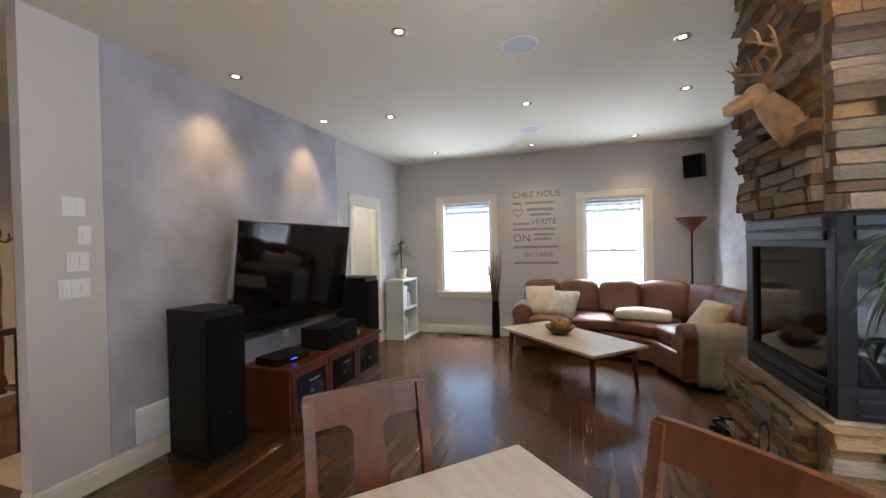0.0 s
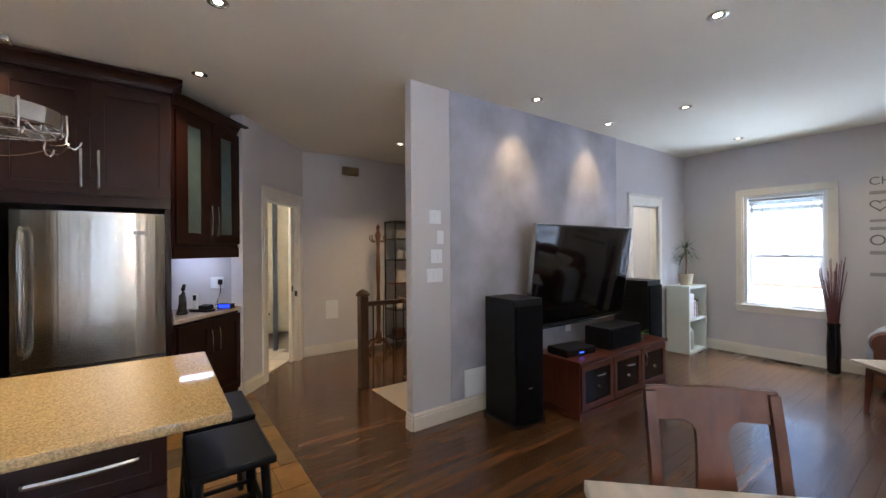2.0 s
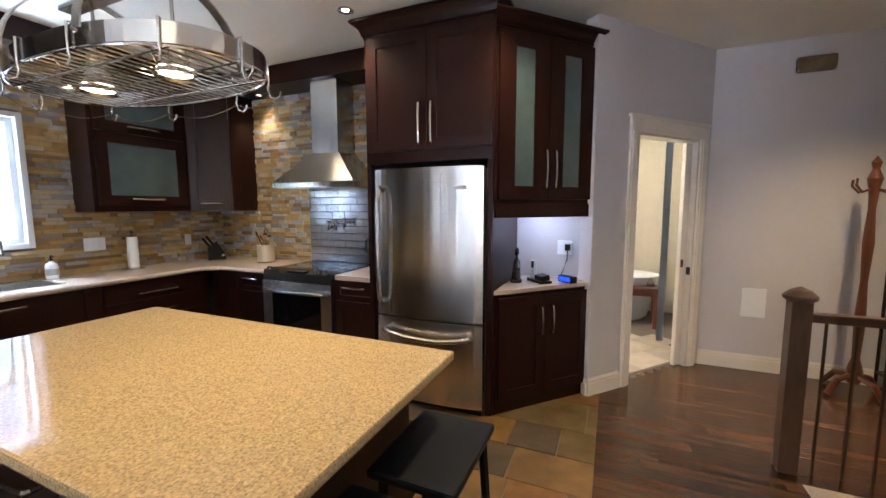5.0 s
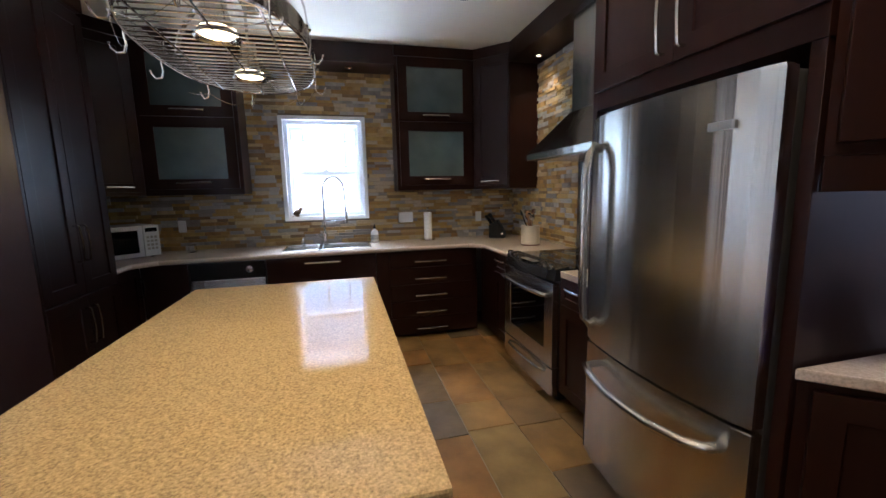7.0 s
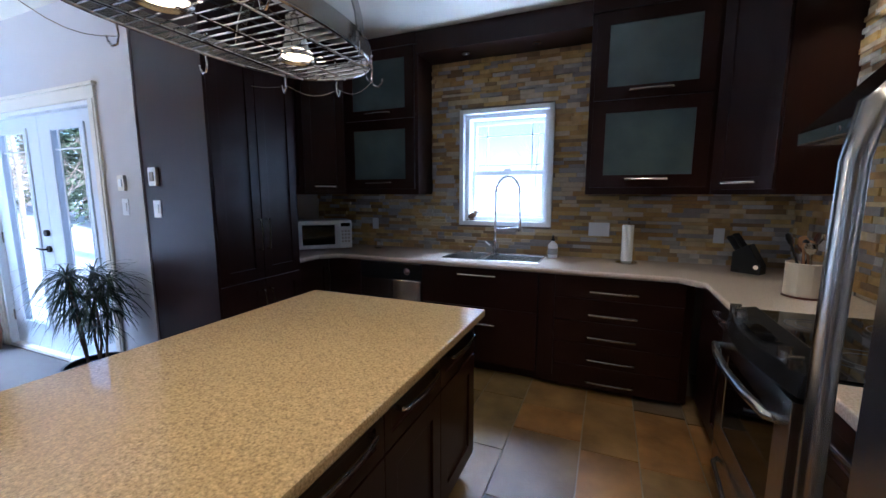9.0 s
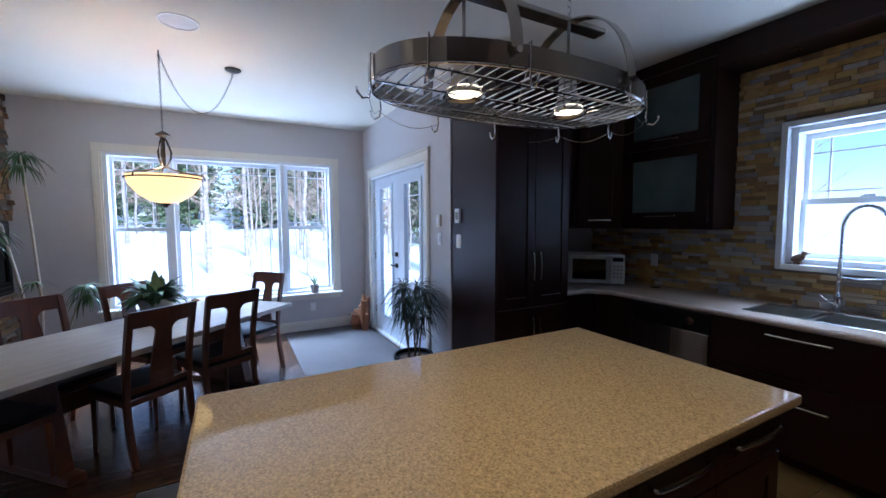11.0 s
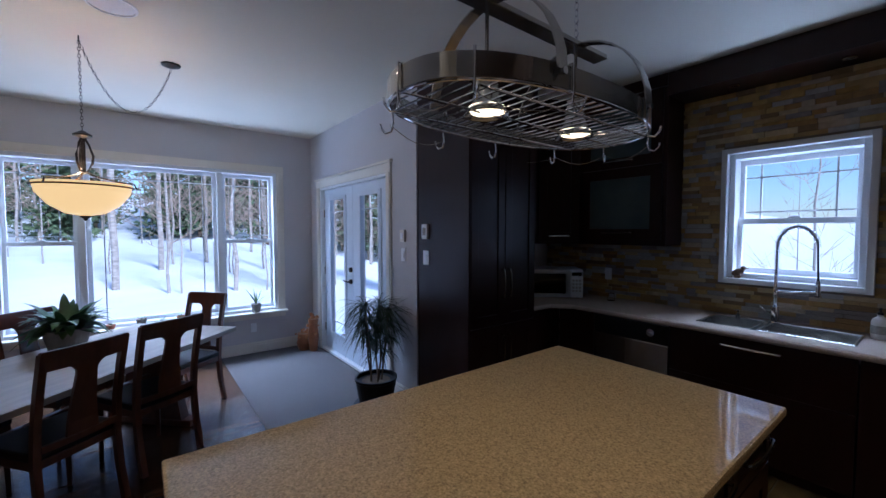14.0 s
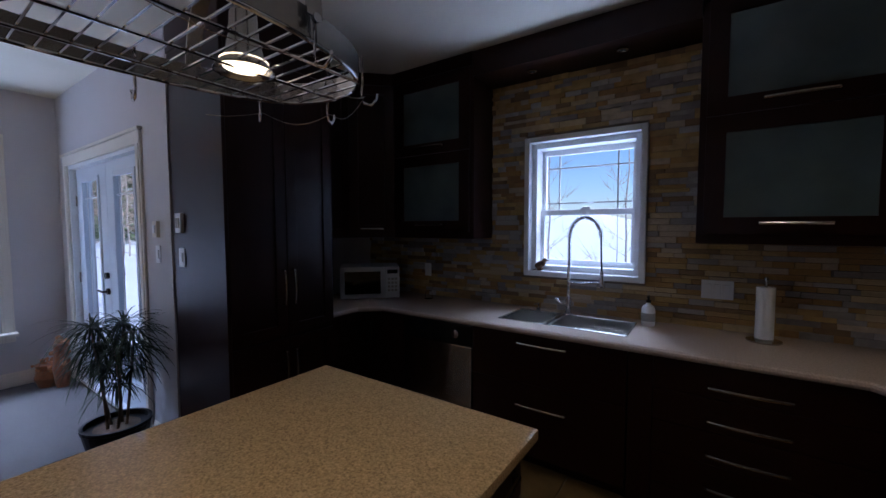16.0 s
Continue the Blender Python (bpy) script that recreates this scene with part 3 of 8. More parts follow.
# sink wall, lower
cabinet("corner_cabinet", "dark espresso blind corner base cabinet", pose(-1.37, SINKFRONT, 0, rz=180), 0.35, 0.62, 0, BZ, [("slab", 0.0, 0.35, 0.1, BZ)], 0.1, group=LG)
cabinet("sink_cabinet", "dark espresso sink base with two deep drawers", pose(-2.335, SINKFRONT, 0, rz=180), 0.96, 0.62, 0, 0.70,
        [("slab", 0, 0.96, 0.56, BZ, (0.48, 0.82, 0.34, False), None, "drawer"), ("slab", 0, 0.96, 0.10, 0.56, (0.48, 0.43, 0.34, False), None, "drawer")], 0.1, group=LG)
cabinet("drawer_cabinet", "dark espresso base with five drawers", pose(-3.30, SINKFRONT, 0, rz=180), 1.0, 0.62, 0, BZ,
        [("slab", 0, 0.12, 0.1, BZ)] + [("slab", 0.12, 0.95, 0.04 + k * 0.167, 0.04 + (k + 1) * 0.167, (0.515, 0.10 + k * 0.167, 0.34, False), None, "drawer") for k in range(5)], 0.04, group=LG)
# range wall, lower
cabinet("corner_cabinet", "dark espresso corner base beside the range", pose(RANGEFRONT, -2.735, 0, rz=90), 0.71, 0.62, 0, BZ, [("slab", 0.0, 0.36, 0.1, BZ), ("drawer", 0.36, 0.71, 0.70, BZ, (0.53, 0.82, 0.2, False), None, "drawer"), ("door", 0.36, 0.71, 0.1, 0.70)], 0.1, group=LG)
cabinet("base_cabinet", "narrow dark espresso base beside the refrigerator", pose(RANGEFRONT, -1.235, 0, rz=90), 0.41, 0.62, 0, BZ, [("drawer", 0.0, 0.41, 0.70, BZ, (0.2, 0.82, 0.24, False), None, "drawer"), ("door", 0.0, 0.41, 0.1, 0.70)], 0.1, group=LG)
# left return, lower
cabinet("base_cabinet", "dark espresso base under the microwave", pose(-1.34, -2.335, 0, rz=-90), 0.42, 0.58, 0, BZ, [("door", 0.0, 0.42, 0.1, BZ, (0.38, 0.7, 0.16, True))], 0.1, group=LG)

# worktops
SK = (-3.27, -2.45, -3.25, -2.88)
_b = prism(bm_new(), [(PX, KY), (SK[1], KY), (SK[1], -2.735), (-1.52, -2.735), (-1.37, -2.60), (-1.37, -2.337), (PX, -2.337)], BZ, CT)
prism(_b, [(SK[0], KY), (KX, KY), (KX, -2.025), (-4.335, -2.025), (-4.335, -2.60), (-4.20, -2.735), (SK[0], -2.735)], BZ, CT)
prism(_b, [(SK[1], KY), (SK[0], KY), (SK[0], SK[2]), (SK[1], SK[2])], BZ, CT)
prism(_b, [(SK[1], SK[3]), (SK[0], SK[3]), (SK[0], -2.735), (SK[1], -2.735)], BZ, CT)
bmesh.ops.remove_doubles(_b, verts=_b.verts, dist=1e-4)
tube(_b, [(-4.335, -2.03, CT - 0.02), (-4.335, -2.60, CT - 0.02), (-4.20, -2.735, CT - 0.02), (-1.52, -2.735, CT - 0.02), (-1.37, -2.60, CT - 0.02), (-1.37, -2.34, CT - 0.02)], 0.0198, 10)
worktop = solid("worktop", _b, M_COUNTER, "speckled beige laminate worktop on dark cabinets", "worktop")
_b = prism(bm_new(), [(KX, -1.235), (-4.335, -1.235), (-4.335, -0.83), (KX, -0.83)], BZ, CT, 0.006)
solid("worktop", _b, M_COUNTER, "short speckled beige worktop beside the refrigerator", "worktop")

# uppers on the sink wall
UZ0, UZ1 = 1.45, 2.74


def lift_pair(w):
    zm = 2.13
    return [("glass", 0.03, w - 0.03, UZ0 + 0.05, zm, (w / 2, UZ0 + 0.11, 0.3, False)), ("glass", 0.03, w - 0.03, zm, UZ1, (w / 2, zm + 0.055, 0.3, False))]


cabinet("upper_cabinet", "dark espresso upper cabinet with two frosted lift doors", pose(-3.575, -3.07, 0, rz=180), 0.815, 0.33, UZ0, UZ1, lift_pair(0.815), group=UG)
cabinet("upper_cabinet", "dark espresso upper cabinet with two frosted lift doors", pose(-1.35, -3.07, 0, rz=180), 0.797, 0.33, UZ0, UZ1, lift_pair(0.797), group=UG)


def corner_upper(name, label, poly, m, w, handle_z):
    th = thing(name, label, "cabinet", None, UG)
    b = prism(bm_new(), poly, UZ0, UZ1)
    part("body", b, M_DARK, th)
    d = front(th, "door", 0.01, w - 0.01, UZ0 + 0.03, UZ1, (w / 2, UZ0 + 0.075, 0.22, False))
    d.matrix_basis = m


corner_upper("corner_upper_cabinet", "dark espresso diagonal corner upper cabinet", [(KX, KY), (-4.392, KY), (-4.392, -3.072), (-4.67, -2.79), (KX, -2.79)],
             pose(-4.392, -3.072, 0, rz=180 - 45.4), 0.397, 0)
corner_upper("corner_upper_cabinet", "dark espresso diagonal corner upper cabinet", [(PX, KY), (PX, -2.79), (-1.07, -2.79), (-1.348, -3.072), (-1.348, KY)],
             pose(-1.07, -2.79, 0, rz=180 + 45.4), 0.397, 0)
cabinet("upper_cabinet", "dark espresso upper cabinet beside the pantry", pose(-1.07, -2.335, 0, rz=-90), 0.453, 0.33, UZ0, UZ1, [("door", 0.0, 0.453, UZ0, UZ1)], group=UG)

# valance boards under the ceiling and the crown
_b = bm_new()
for _p in ([(-3.573, KY), (-3.573, -3.05), (-2.149, -3.05), (-2.149, KY)], [(KX, -2.788), (-4.66, -2.788), (-4.66, -0.83), (KX, -0.83)]):
    prism(_b, _p, 2.66, H - 0.002)
structure("trim_valance", _b, M_DARK, "dark espresso valance board under the ceiling")
_b = bm_new()
prism(_b, [(-3.575, KY), (-4.392, KY), (KX, KY), (KX, -2.79), (-4.65, -2.77), (-4.38, -3.04), (-3.575, -3.04)], UZ1 + 0.001, H - 0.002)
prism(_b, [(PX, KY), (-2.147, KY), (-2.147, -3.04), (-1.36, -3.04), (-1.09, -2.77), (-1.05, -2.337), (PX, -2.337)], UZ1 + 0.001, H - 0.002)
structure("trim_crown", _b, M_DARK, "dark espresso crown boards above the cabinets")


# pantry
def pantry():
    w = 0.73
    th = cabinet("pantry_cabinet", "tall dark espresso pantry with four shaker doors", pose(-1.39, -1.60, 0, rz=-90), w, 0.645, 0, 2.64, [], 0.1)
    for k in range(2):
        x0, x1 = k * w / 2, (k + 1) * w / 2
        hx = w / 2 + (0.035 if k else -0.035)
        front(th, "door", x0, x1, 0.84, 2.62, (hx, 1.16, 0.24, True))
        front(th, "door", x0, x1, 0.10, 0.83, (hx, 0.64, 0.24, True))
    b = box(bm_new(), -0.03, w + 0.0, -0.04, 0.645, 2.64, H - 0.003, 0.01)
    part("crown", b, M_DARK, th)
    b = box(bm_new(), -0.02, 0.0, -0.02, 0.645, 0.0, 2.64, 0.002)
    part("end_panel", b, M_DARK, th)


pantry()


# refrigerator and its surround
def fridge():
    th = thing("refrigerator", "stainless steel refrigerator with bottom freezer drawer", "refrigerator", pose(-4.20, -0.715, 0, rz=90))
    w = 0.83
    part("body", box(bm_new(), 0, w, 0.03, 0.72, 0.03, 1.735, 0.006), mat("fridge_side", (0.03, 0.03, 0.032), 0.5, vary=0.1), th, "dark grey side panels")

    def bowed(z0, z1):
        b = bm_new()
        t = bmesh.new()
        n = 14
        lo, hi = [], []
        for k in range(n + 1):
            x = w * k / n
            y = -0.005 - 0.055 * math.sin(math.pi * (0.04 + 0.92 * k / n)) ** 0.8
            lo.append(t.verts.new((x, y, z0))), hi.append(t.verts.new((x, y, z1)))
        lo += [t.verts.new((w, 0.028, z0)), t.verts.new((0, 0.028, z0))]
        hi += [t.verts.new((w, 0.028, z1)), t.verts.new((0, 0.028, z1))]
        m = len(lo)
        for k in range(m):
            t.faces.new((lo[k], lo[(k + 1) % m], hi[(k + 1) % m], hi[k]))
        t.faces.new(lo[::-1]), t.faces.new(hi)
        es = [e for e in t.edges if abs(e.verts[0].co.z - e.verts[1].co.z) < 1e-6]
        bmesh.ops.bevel(t, geom=es, offset=0.006, segments=2, affect="EDGES")
        return merge(b, t)
    up = part("door", bowed(0.685, 1.75), M_STEEL, th, "bowed stainless door")
    dn = part("freezer_drawer", bowed(0.07, 0.675), M_STEEL, th, "bowed stainless freezer drawer")
    b = tube(bm_new(), [(0.07, -0.02, 1.60), (0.068, -0.06, 1.62), (0.066, -0.085, 1.585), (0.066, -0.098, 1.50), (0.066, -0.10, 1.2), (0.066, -0.098, 0.90), (0.066, -0.085, 0.815), (0.068, -0.06, 0.78), (0.07, -0.02, 0.80)], 0.019, 12)
    part("handle", b, M_STEELH, up, "curved vertical steel handle", smooth=True)
    b = tube(bm_new(), [(0.09, -0.03, 0.585), (0.10, -0.09, 0.59), (0.16, -0.11, 0.575), (0.3, -0.13, 0.56), (0.42, -0.135, 0.558), (0.54, -0.13, 0.56), (0.68, -0.11, 0.575), (0.74, -0.09, 0.59), (0.75, -0.03, 0.585)], 0.018, 12)
    part("handle", b, M_STEELH, dn, "curved horizontal steel handle", smooth=True)
    part("badge", box(bm_new(), 0.64, 0.72, -0.056, -0.044, 1.595, 1.62, 0.001), mat("badge_grey", (0.42, 0.42, 0.42), 0.45, 0.6, vary=0.05), up, "small plain grey badge")
    part("toe_grille", box(bm_new(), 0.02, w - 0.02, 0.03, 0.05, 0.0, 0.065), M_BLACK, th)


fridge()
cabinet("upper_cabinet", "dark espresso two door cabinet above the refrigerator", pose(-4.25, -0.795, 0, rz=90), 0.955, 0.74, 1.80, 2.70,
        [("door", 0.0, 0.4775, 1.88, 2.69, (0.43, 2.06, 0.30, True)), ("door", 0.4775, 0.955, 1.88, 2.69, (0.525, 2.06, 0.30, True))])
_b = box(bm_new(), KX, -4.255, -0.83, -0.797, 0, 2.70, 0.002)
box(_b, KX, -4.255, 0.118, 0.158, 0, 1.799, 0.002)
structure("trim_fridge_panels", _b, M_DARK, "dark espresso end panels beside the refrigerator")


def loft(b, loops):
    """A closed shape through (polygon, height) loops of one length."""
    t = bmesh.new()
    rows = [[t.verts.new((x, y, z)) for x, y in poly] for poly, z in loops]
    n = len(rows[0])
    for a, c in zip(rows, rows[1:]):
        for k in range(n):
            t.faces.new((a[k], a[(k + 1) % n], c[(k + 1) % n], c[k]))
    t.faces.new(rows[0][::-1]), t.faces.new(rows[-1])
    bmesh.ops.recalc_face_normals(t, faces=t.faces)
    return merge(b, t)


# (out, up) of the crown moulding: fillet, cove, top bead
CROWN = [(0.004, 0.0), (0.004, 0.018), (0.014, 0.020), (0.016, 0.032), (0.022, 0.050), (0.034, 0.070), (0.050, 0.086), (0.066, 0.096), (0.078, 0.100), (0.078, 0.118), (0.072, 0.124)]
_b = loft(bm_new(), [([(KX, -0.83 - o), (-4.25 + o, -0.83 - o), (-4.25 + o, 0.16 + o), (KX, 0.16 + o)], 2.70 + z) for o, z in CROWN])
structure("trim_fridge_crown", _b, M_DARK, "dark espresso cove crown moulding")
_b = bm_new()
for _k in range(60):
    box(_b, -4.249, -4.243, -0.80 + 0.0155 * _k, -0.792 + 0.0155 * _k, 2.690, 2.699)
for _k in range(40):
    _q = Vector((-4.262, 0.18, 0)).lerp(Vector((-4.885, 0.752, 0)), _k / 39)
    box(_b, -0.004, 0.004, -0.004, 0.004, 2.630, 2.639, m=Matrix.Translation((_q.x, _q.y, 0)) @ Matrix.Rotation(radians(137), 4, "Z"))
structure("trim_rope", _b, M_DARK, "fine notched bead under the crown")


# slanted desk corner beside the refrigerator
def desk_corner():
    p0, p1 = Vector((-4.27, 0.165, 0)), Vector((-4.90, 0.745, 0))
    d = p1 - p0
    w = d.length
    m = Matrix.Translation(p0) @ Matrix.Rotation(math.atan2(d.y, d.x), 4, "Z")
    th = thing("desk_cabinet", "dark espresso slanted base cabinet with two doors", "cabinet", m)
    poly = [(0, 0.001), (w, 0.001), (w, 0.01), (0.54, 0.46), (0, 0.0)]
    inv = m.inverted()
    tri = [(inv @ Vector(p)).to_2d() for p in ((-4.27, 0.165, 0), (-4.90, 0.745, 0), (KX + 0.004, 0.745, 0), (KX + 0.004, 0.165, 0))]
    part("body", prism(bm_new(), [(x, max(y, 0.001)) for x, y in tri], 0.0, BZ), M_DARK, th)
    front(th, "door", 0.03, w / 2, 0.10, 0.85, (w / 2 - 0.05, 0.66, 0.22, True))
    front(th, "door", w / 2, w - 0.02, 0.10, 0.85, (w / 2 + 0.05, 0.66, 0.22, True))
    t2 = [(inv @ Vector(p)).to_2d() for p in ((-4.25, 0.165, 0), (-4.885, 0.757, 0), (KX + 0.004, 0.757, 0), (KX + 0.004, 0.165, 0))]
    solid("small_worktop", prism(bm_new(), [(x, y - 0.01) for x, y in t2], BZ, CT - 0.005, 0.006), M_COUNTER, "small triangular beige worktop", "worktop", m=m)
    up = thing("glass_cabinet", "dark espresso slanted upper cabinet with frosted doors", "cabinet", m)
    part("body", prism(bm_new(), [(x, max(y, 0.001)) for x, y in tri], 1.46, 2.64), M_DARK, up)
    for k in range(2):
        x0, x1 = 0.02 + k * (w / 2 - 0.02), w / 2 + k * (w / 2 - 0.02)
        hx = w / 2 + (0.04 if k else -0.04)
        dd = front(up, "glass_tall", x0 + 0.0, x1, 1.53, 2.62, (hx, 1.74, 0.28, True))
    loops = []
    for o, z in CROWN:
        o *= 0.7
        q = [(inv @ Vector(p)).to_2d() for p in ((-4.27 + o, 0.165, 0), (-4.90, 0.745 + o, 0), (KX + 0.004, 0.745, 0), (KX + 0.004, 0.165, 0))]
        loops.append(([(x, y - o * 0.7) for x, y in q], 2.64 + z * 0.75))
    b = loft(bm_new(), loops)
    part("crown", b, M_DARK, up)
    part("light_rail", box(bm_new(), 0.0, w, -0.012, 0.008, 1.405, 1.50, 0.002), M_DARK, up)


desk_corner()


# island
IX0, IX1, IY0, IY1, IZ = -3.20, -2.11, -1.70, 0.30, 0.87


def island():
    th = thing("kitchen_island", "dark espresso island cabinet with drawers and doors", "kitchen island")
    part("body", box(bm_new(), -3.14, -2.17, -1.64, 0.10, 0.1, 0.83, 0.002), M_DARK, th)
    part("plinth", box(bm_new(), -3.08, -2.23, -1.58, 0.05, 0.0, 0.1), M_DARK, th)
    n = 4
    L = 1.74
    for rz, x, y in ((90, -2.17, -1.64), (-90, -3.14, 0.10)):
        m = pose(x, y, 0, rz=rz)
        for k in range(n):
            x0, x1 = L * k / n, L * (k + 1) / n
            for kind, z0, z1, h in (("drawer", 0.66, 0.825, (0, 0.775, 0.30, False)), ("door", 0.11, 0.655, None)):
                hd = ((x0 + x1) / 2, h[1], h[2], False) if h else None
                d = front(th, kind, x0, x1, z0, z1, hd, None, "drawer" if kind == "drawer" else "door")
                d.matrix_basis = m
    top = solid("island_top", box(bm_new(), IX0, IX1, IY0, IY1, 0.831, IZ, 0.010), M_QUARTZ, "polished speckled beige quartz island top", "worktop")


island()

# ---- kitchen fittings ----
def oven_range():
    th = thing("cooking_range", "black and stainless slide-in electric range", "range", pose(-4.32, -2.015, 0, rz=90))
    w = 0.77
    part("body", box(bm_new(), 0, w, 0.02, 0.64, 0.03, 0.90, 0.003), M_BLACK, th)
    part("cooktop", box(bm_new(), -0.005, w + 0.005, 0.06, 0.665, 0.90, 0.922, 0.004), M_BGLASS, th, "black glass cooktop")
    t = bmesh.new()
    lo, hi = [], []
    n = 10
    for k in range(n + 1):
        y = -0.02 - 0.055 * math.sin(math.pi * k / n)
        lo.append((w * k / n, y)), hi.append((w * k / n, y + 0.015))
    poly = lo + [(w, 0.075), (0, 0.075)]
    b = prism(bm_new(), poly, 0.845, 0.915, 0.004)
    for v in b.verts:
        if v.co.z > 0.88:
            v.co.z += 0.02 * (v.co.y + 0.05) / 0.12
            v.co.y += 0.012
    part("control_panel", b, mat("panel_black", (0.02, 0.02, 0.022), 0.2, vary=0.1), th, "black control panel")
    for x in (0.07, 0.15, 0.62, 0.70):
        b = cyl(bm_new(), (x, -0.005, 0.915), (x, -0.010, 0.945), 0.024, 0.020, 20)
        box(b, x - 0.004, x + 0.004, -0.03, 0.012, 0.940, 0.955, 0.001)
        part("knob", b, M_STEELH, th, "brushed metal knob")
    b = box(bm_new(), 0.28, 0.50, -0.035, 0.025, 0.925, 0.930, 0.001)
    part("display", b, M_BGLASS, th, "dark touch display")
    b = bm_new()
    g = (0.11, w - 0.11, 0.36, 0.62)
    ring(b, 0.0, w, 0.26, 0.83, 0.11, -0.03, 0.018, None, 0.003)
    g = (0.11, w - 0.11, 0.37, 0.72)
    d = part("oven_door", b, M_STEEL, th, "stainless oven door")
    part("oven_glass", box(bm_new(), g[0], g[1], -0.026, 0.0, g[2], g[3]), M_BGLASS, d, "dark oven window")
    part("handle", tube(bm_new(), [(0.05, -0.03, 0.745), (0.06, -0.07, 0.75), (0.2, -0.095, 0.755), (w / 2, -0.105, 0.757), (w - 0.2, -0.095, 0.755), (w - 0.06, -0.07, 0.75), (w - 0.05, -0.03, 0.745)], 0.016, 10), M_STEELH, d, "bowed steel handle", smooth=True)
    d = part("drawer", box(bm_new(), 0, w, -0.028, 0.018, 0.06, 0.25, 0.004), M_STEEL, th, "stainless warming drawer")
    part("handle", tube(bm_new(), [(0.10, -0.025, 0.205), (0.14, -0.055, 0.205), (w / 2, -0.07, 0.205), (w - 0.14, -0.055, 0.205), (w - 0.10, -0.025, 0.205)], 0.011, 8), M_STEELH, d, smooth=True)
    for i, (x, y, r) in enumerate(((0.2, 0.22, 0.09), (0.57, 0.22, 0.11), (0.2, 0.5, 0.11), (0.57, 0.5, 0.09))):
        b = bm_new()
        for rr in (r, r * 0.6):
            tube(b, [(x + rr * math.cos(a * math.pi / 16), y + rr * math.sin(a * math.pi / 16), 0.9225) for a in range(32)], 0.0012, 4, closed=True)
        part("burner_ring", b, mat("burner_mark", (0.10, 0.10, 0.10), 0.3), th)


oven_range()


def range_hood():
    m = pose(-5.0, -2.06, 0, rz=90)
    th = thing("range_hood", "stainless steel pyramid chimney hood", "range hood", m)
    w, z = 0.92, 1.66
    b = bm_new()
    t = bmesh.new()
    lo = [t.verts.new(p) for p in ((0, -0.50, z + 0.05), (w, -0.50, z + 0.05), (w, -0.005, z + 0.05), (0, -0.005, z + 0.05))]
    hi = [t.verts.new(p) for p in ((0.30, -0.30, z + 0.33), (w - 0.30, -0.30, z + 0.33), (w - 0.30, -0.005, z + 0.33), (0.30, -0.005, z + 0.33))]
    for k in range(4):
        t.faces.new((lo[k], lo[(k + 1) % 4], hi[(k + 1) % 4], hi[k]))
    t.faces.new(lo[::-1]), t.faces.new(hi)
    merge(b, t)
    part("canopy", b, M_STEEL, th)
    part("rim", box(bm_new(), 0, w, -0.50, -0.005, z, z + 0.05, 0.003), M_STEEL, th)
    part("chimney", box(bm_new(), 0.31, w - 0.31, -0.29, -0.005, z + 0.33, 2.659, 0.003), M_STEEL, th)
    part("filter", box(bm_new(), 0.05, w - 0.05, -0.46, -0.06, z - 0.006, z + 0.001, 0.002), M_STEELH, th)
    for k in range(4):
        part("button", cyl(bm_new(), (0.34 + 0.07 * k, -0.503, z + 0.025), (0.34 + 0.07 * k, -0.498, z + 0.025), 0.009, seg=10), M_CHROME, th)


range_hood()

# steel subway tiles behind the range
_th = thing("steel_backsplash", "polished steel subway tiles behind the range", "backsplash", pose(-5.0, -2.04, 0, rz=90))
part("backing", box(bm_new(), 0, 0.83, -0.030, -0.004, 0.925, 1.655), M_BLACK, _th)
_me = {}
for _r in range(10):
    _x = -0.075 * (_r % 2)
    while _x < 0.83:
        _a, _c = max(_x, 0.002), min(_x + 0.15, 0.828)
        _k = round(_c - _a, 3)
        if _k > 0.01:
            if _k not in _me:
                _me[_k] = mesh_of("tile", box(bm_new(), 0, _k - 0.003, -0.006, 0, 0, 0.070, 0.0015), M_TILESTEEL)
            _o = new("tile", _me[_k])
            _o.parent = _th
            _o.matrix_basis = pose(_a, -0.0305, 0.927 + _r * 0.073)
        _x += 0.15


def pot_filler():
    th = thing("pot_filler", "chrome folding pot filler tap on the wall", "tap", pose(-5.0, -1.63, 1.30, rz=90))
    b = cyl(bm_new(), (-0.12, -0.036, 0.0), (-0.12, -0.05, 0.0), 0.03)
    tube(b, [(-0.12, -0.05, 0), (-0.12, -0.10, 0)], 0.012)
    tube(b, [(-0.12, -0.10, -0.05), (-0.12, -0.10, 0.05)], 0.013)
    part("wall_joint", b, M_CHROME, th, smooth=True)
    part("arm", tube(bm_new(), [(-0.12, -0.10, 0.03), (0.10, -0.12, 0.03)], 0.011), M_CHROME, th, smooth=True)
    b = tube(bm_new(), [(0.10, -0.12, 0.08), (0.10, -0.12, 0.0)], 0.013)
    part("elbow", b, M_CHROME, th, smooth=True)
    part("arm", tube(bm_new(), [(0.10, -0.125, 0.055), (-0.05, -0.14, 0.055), (-0.055, -0.14, 0.02), (-0.055, -0.14, -0.03)], 0.011), M_CHROME, th, smooth=True)
    part("lever", tube(bm_new(), [(-0.12, -0.10, -0.045), (-0.17, -0.115, -0.045)], 0.006), M_CHROME, th, smooth=True)


pot_filler()


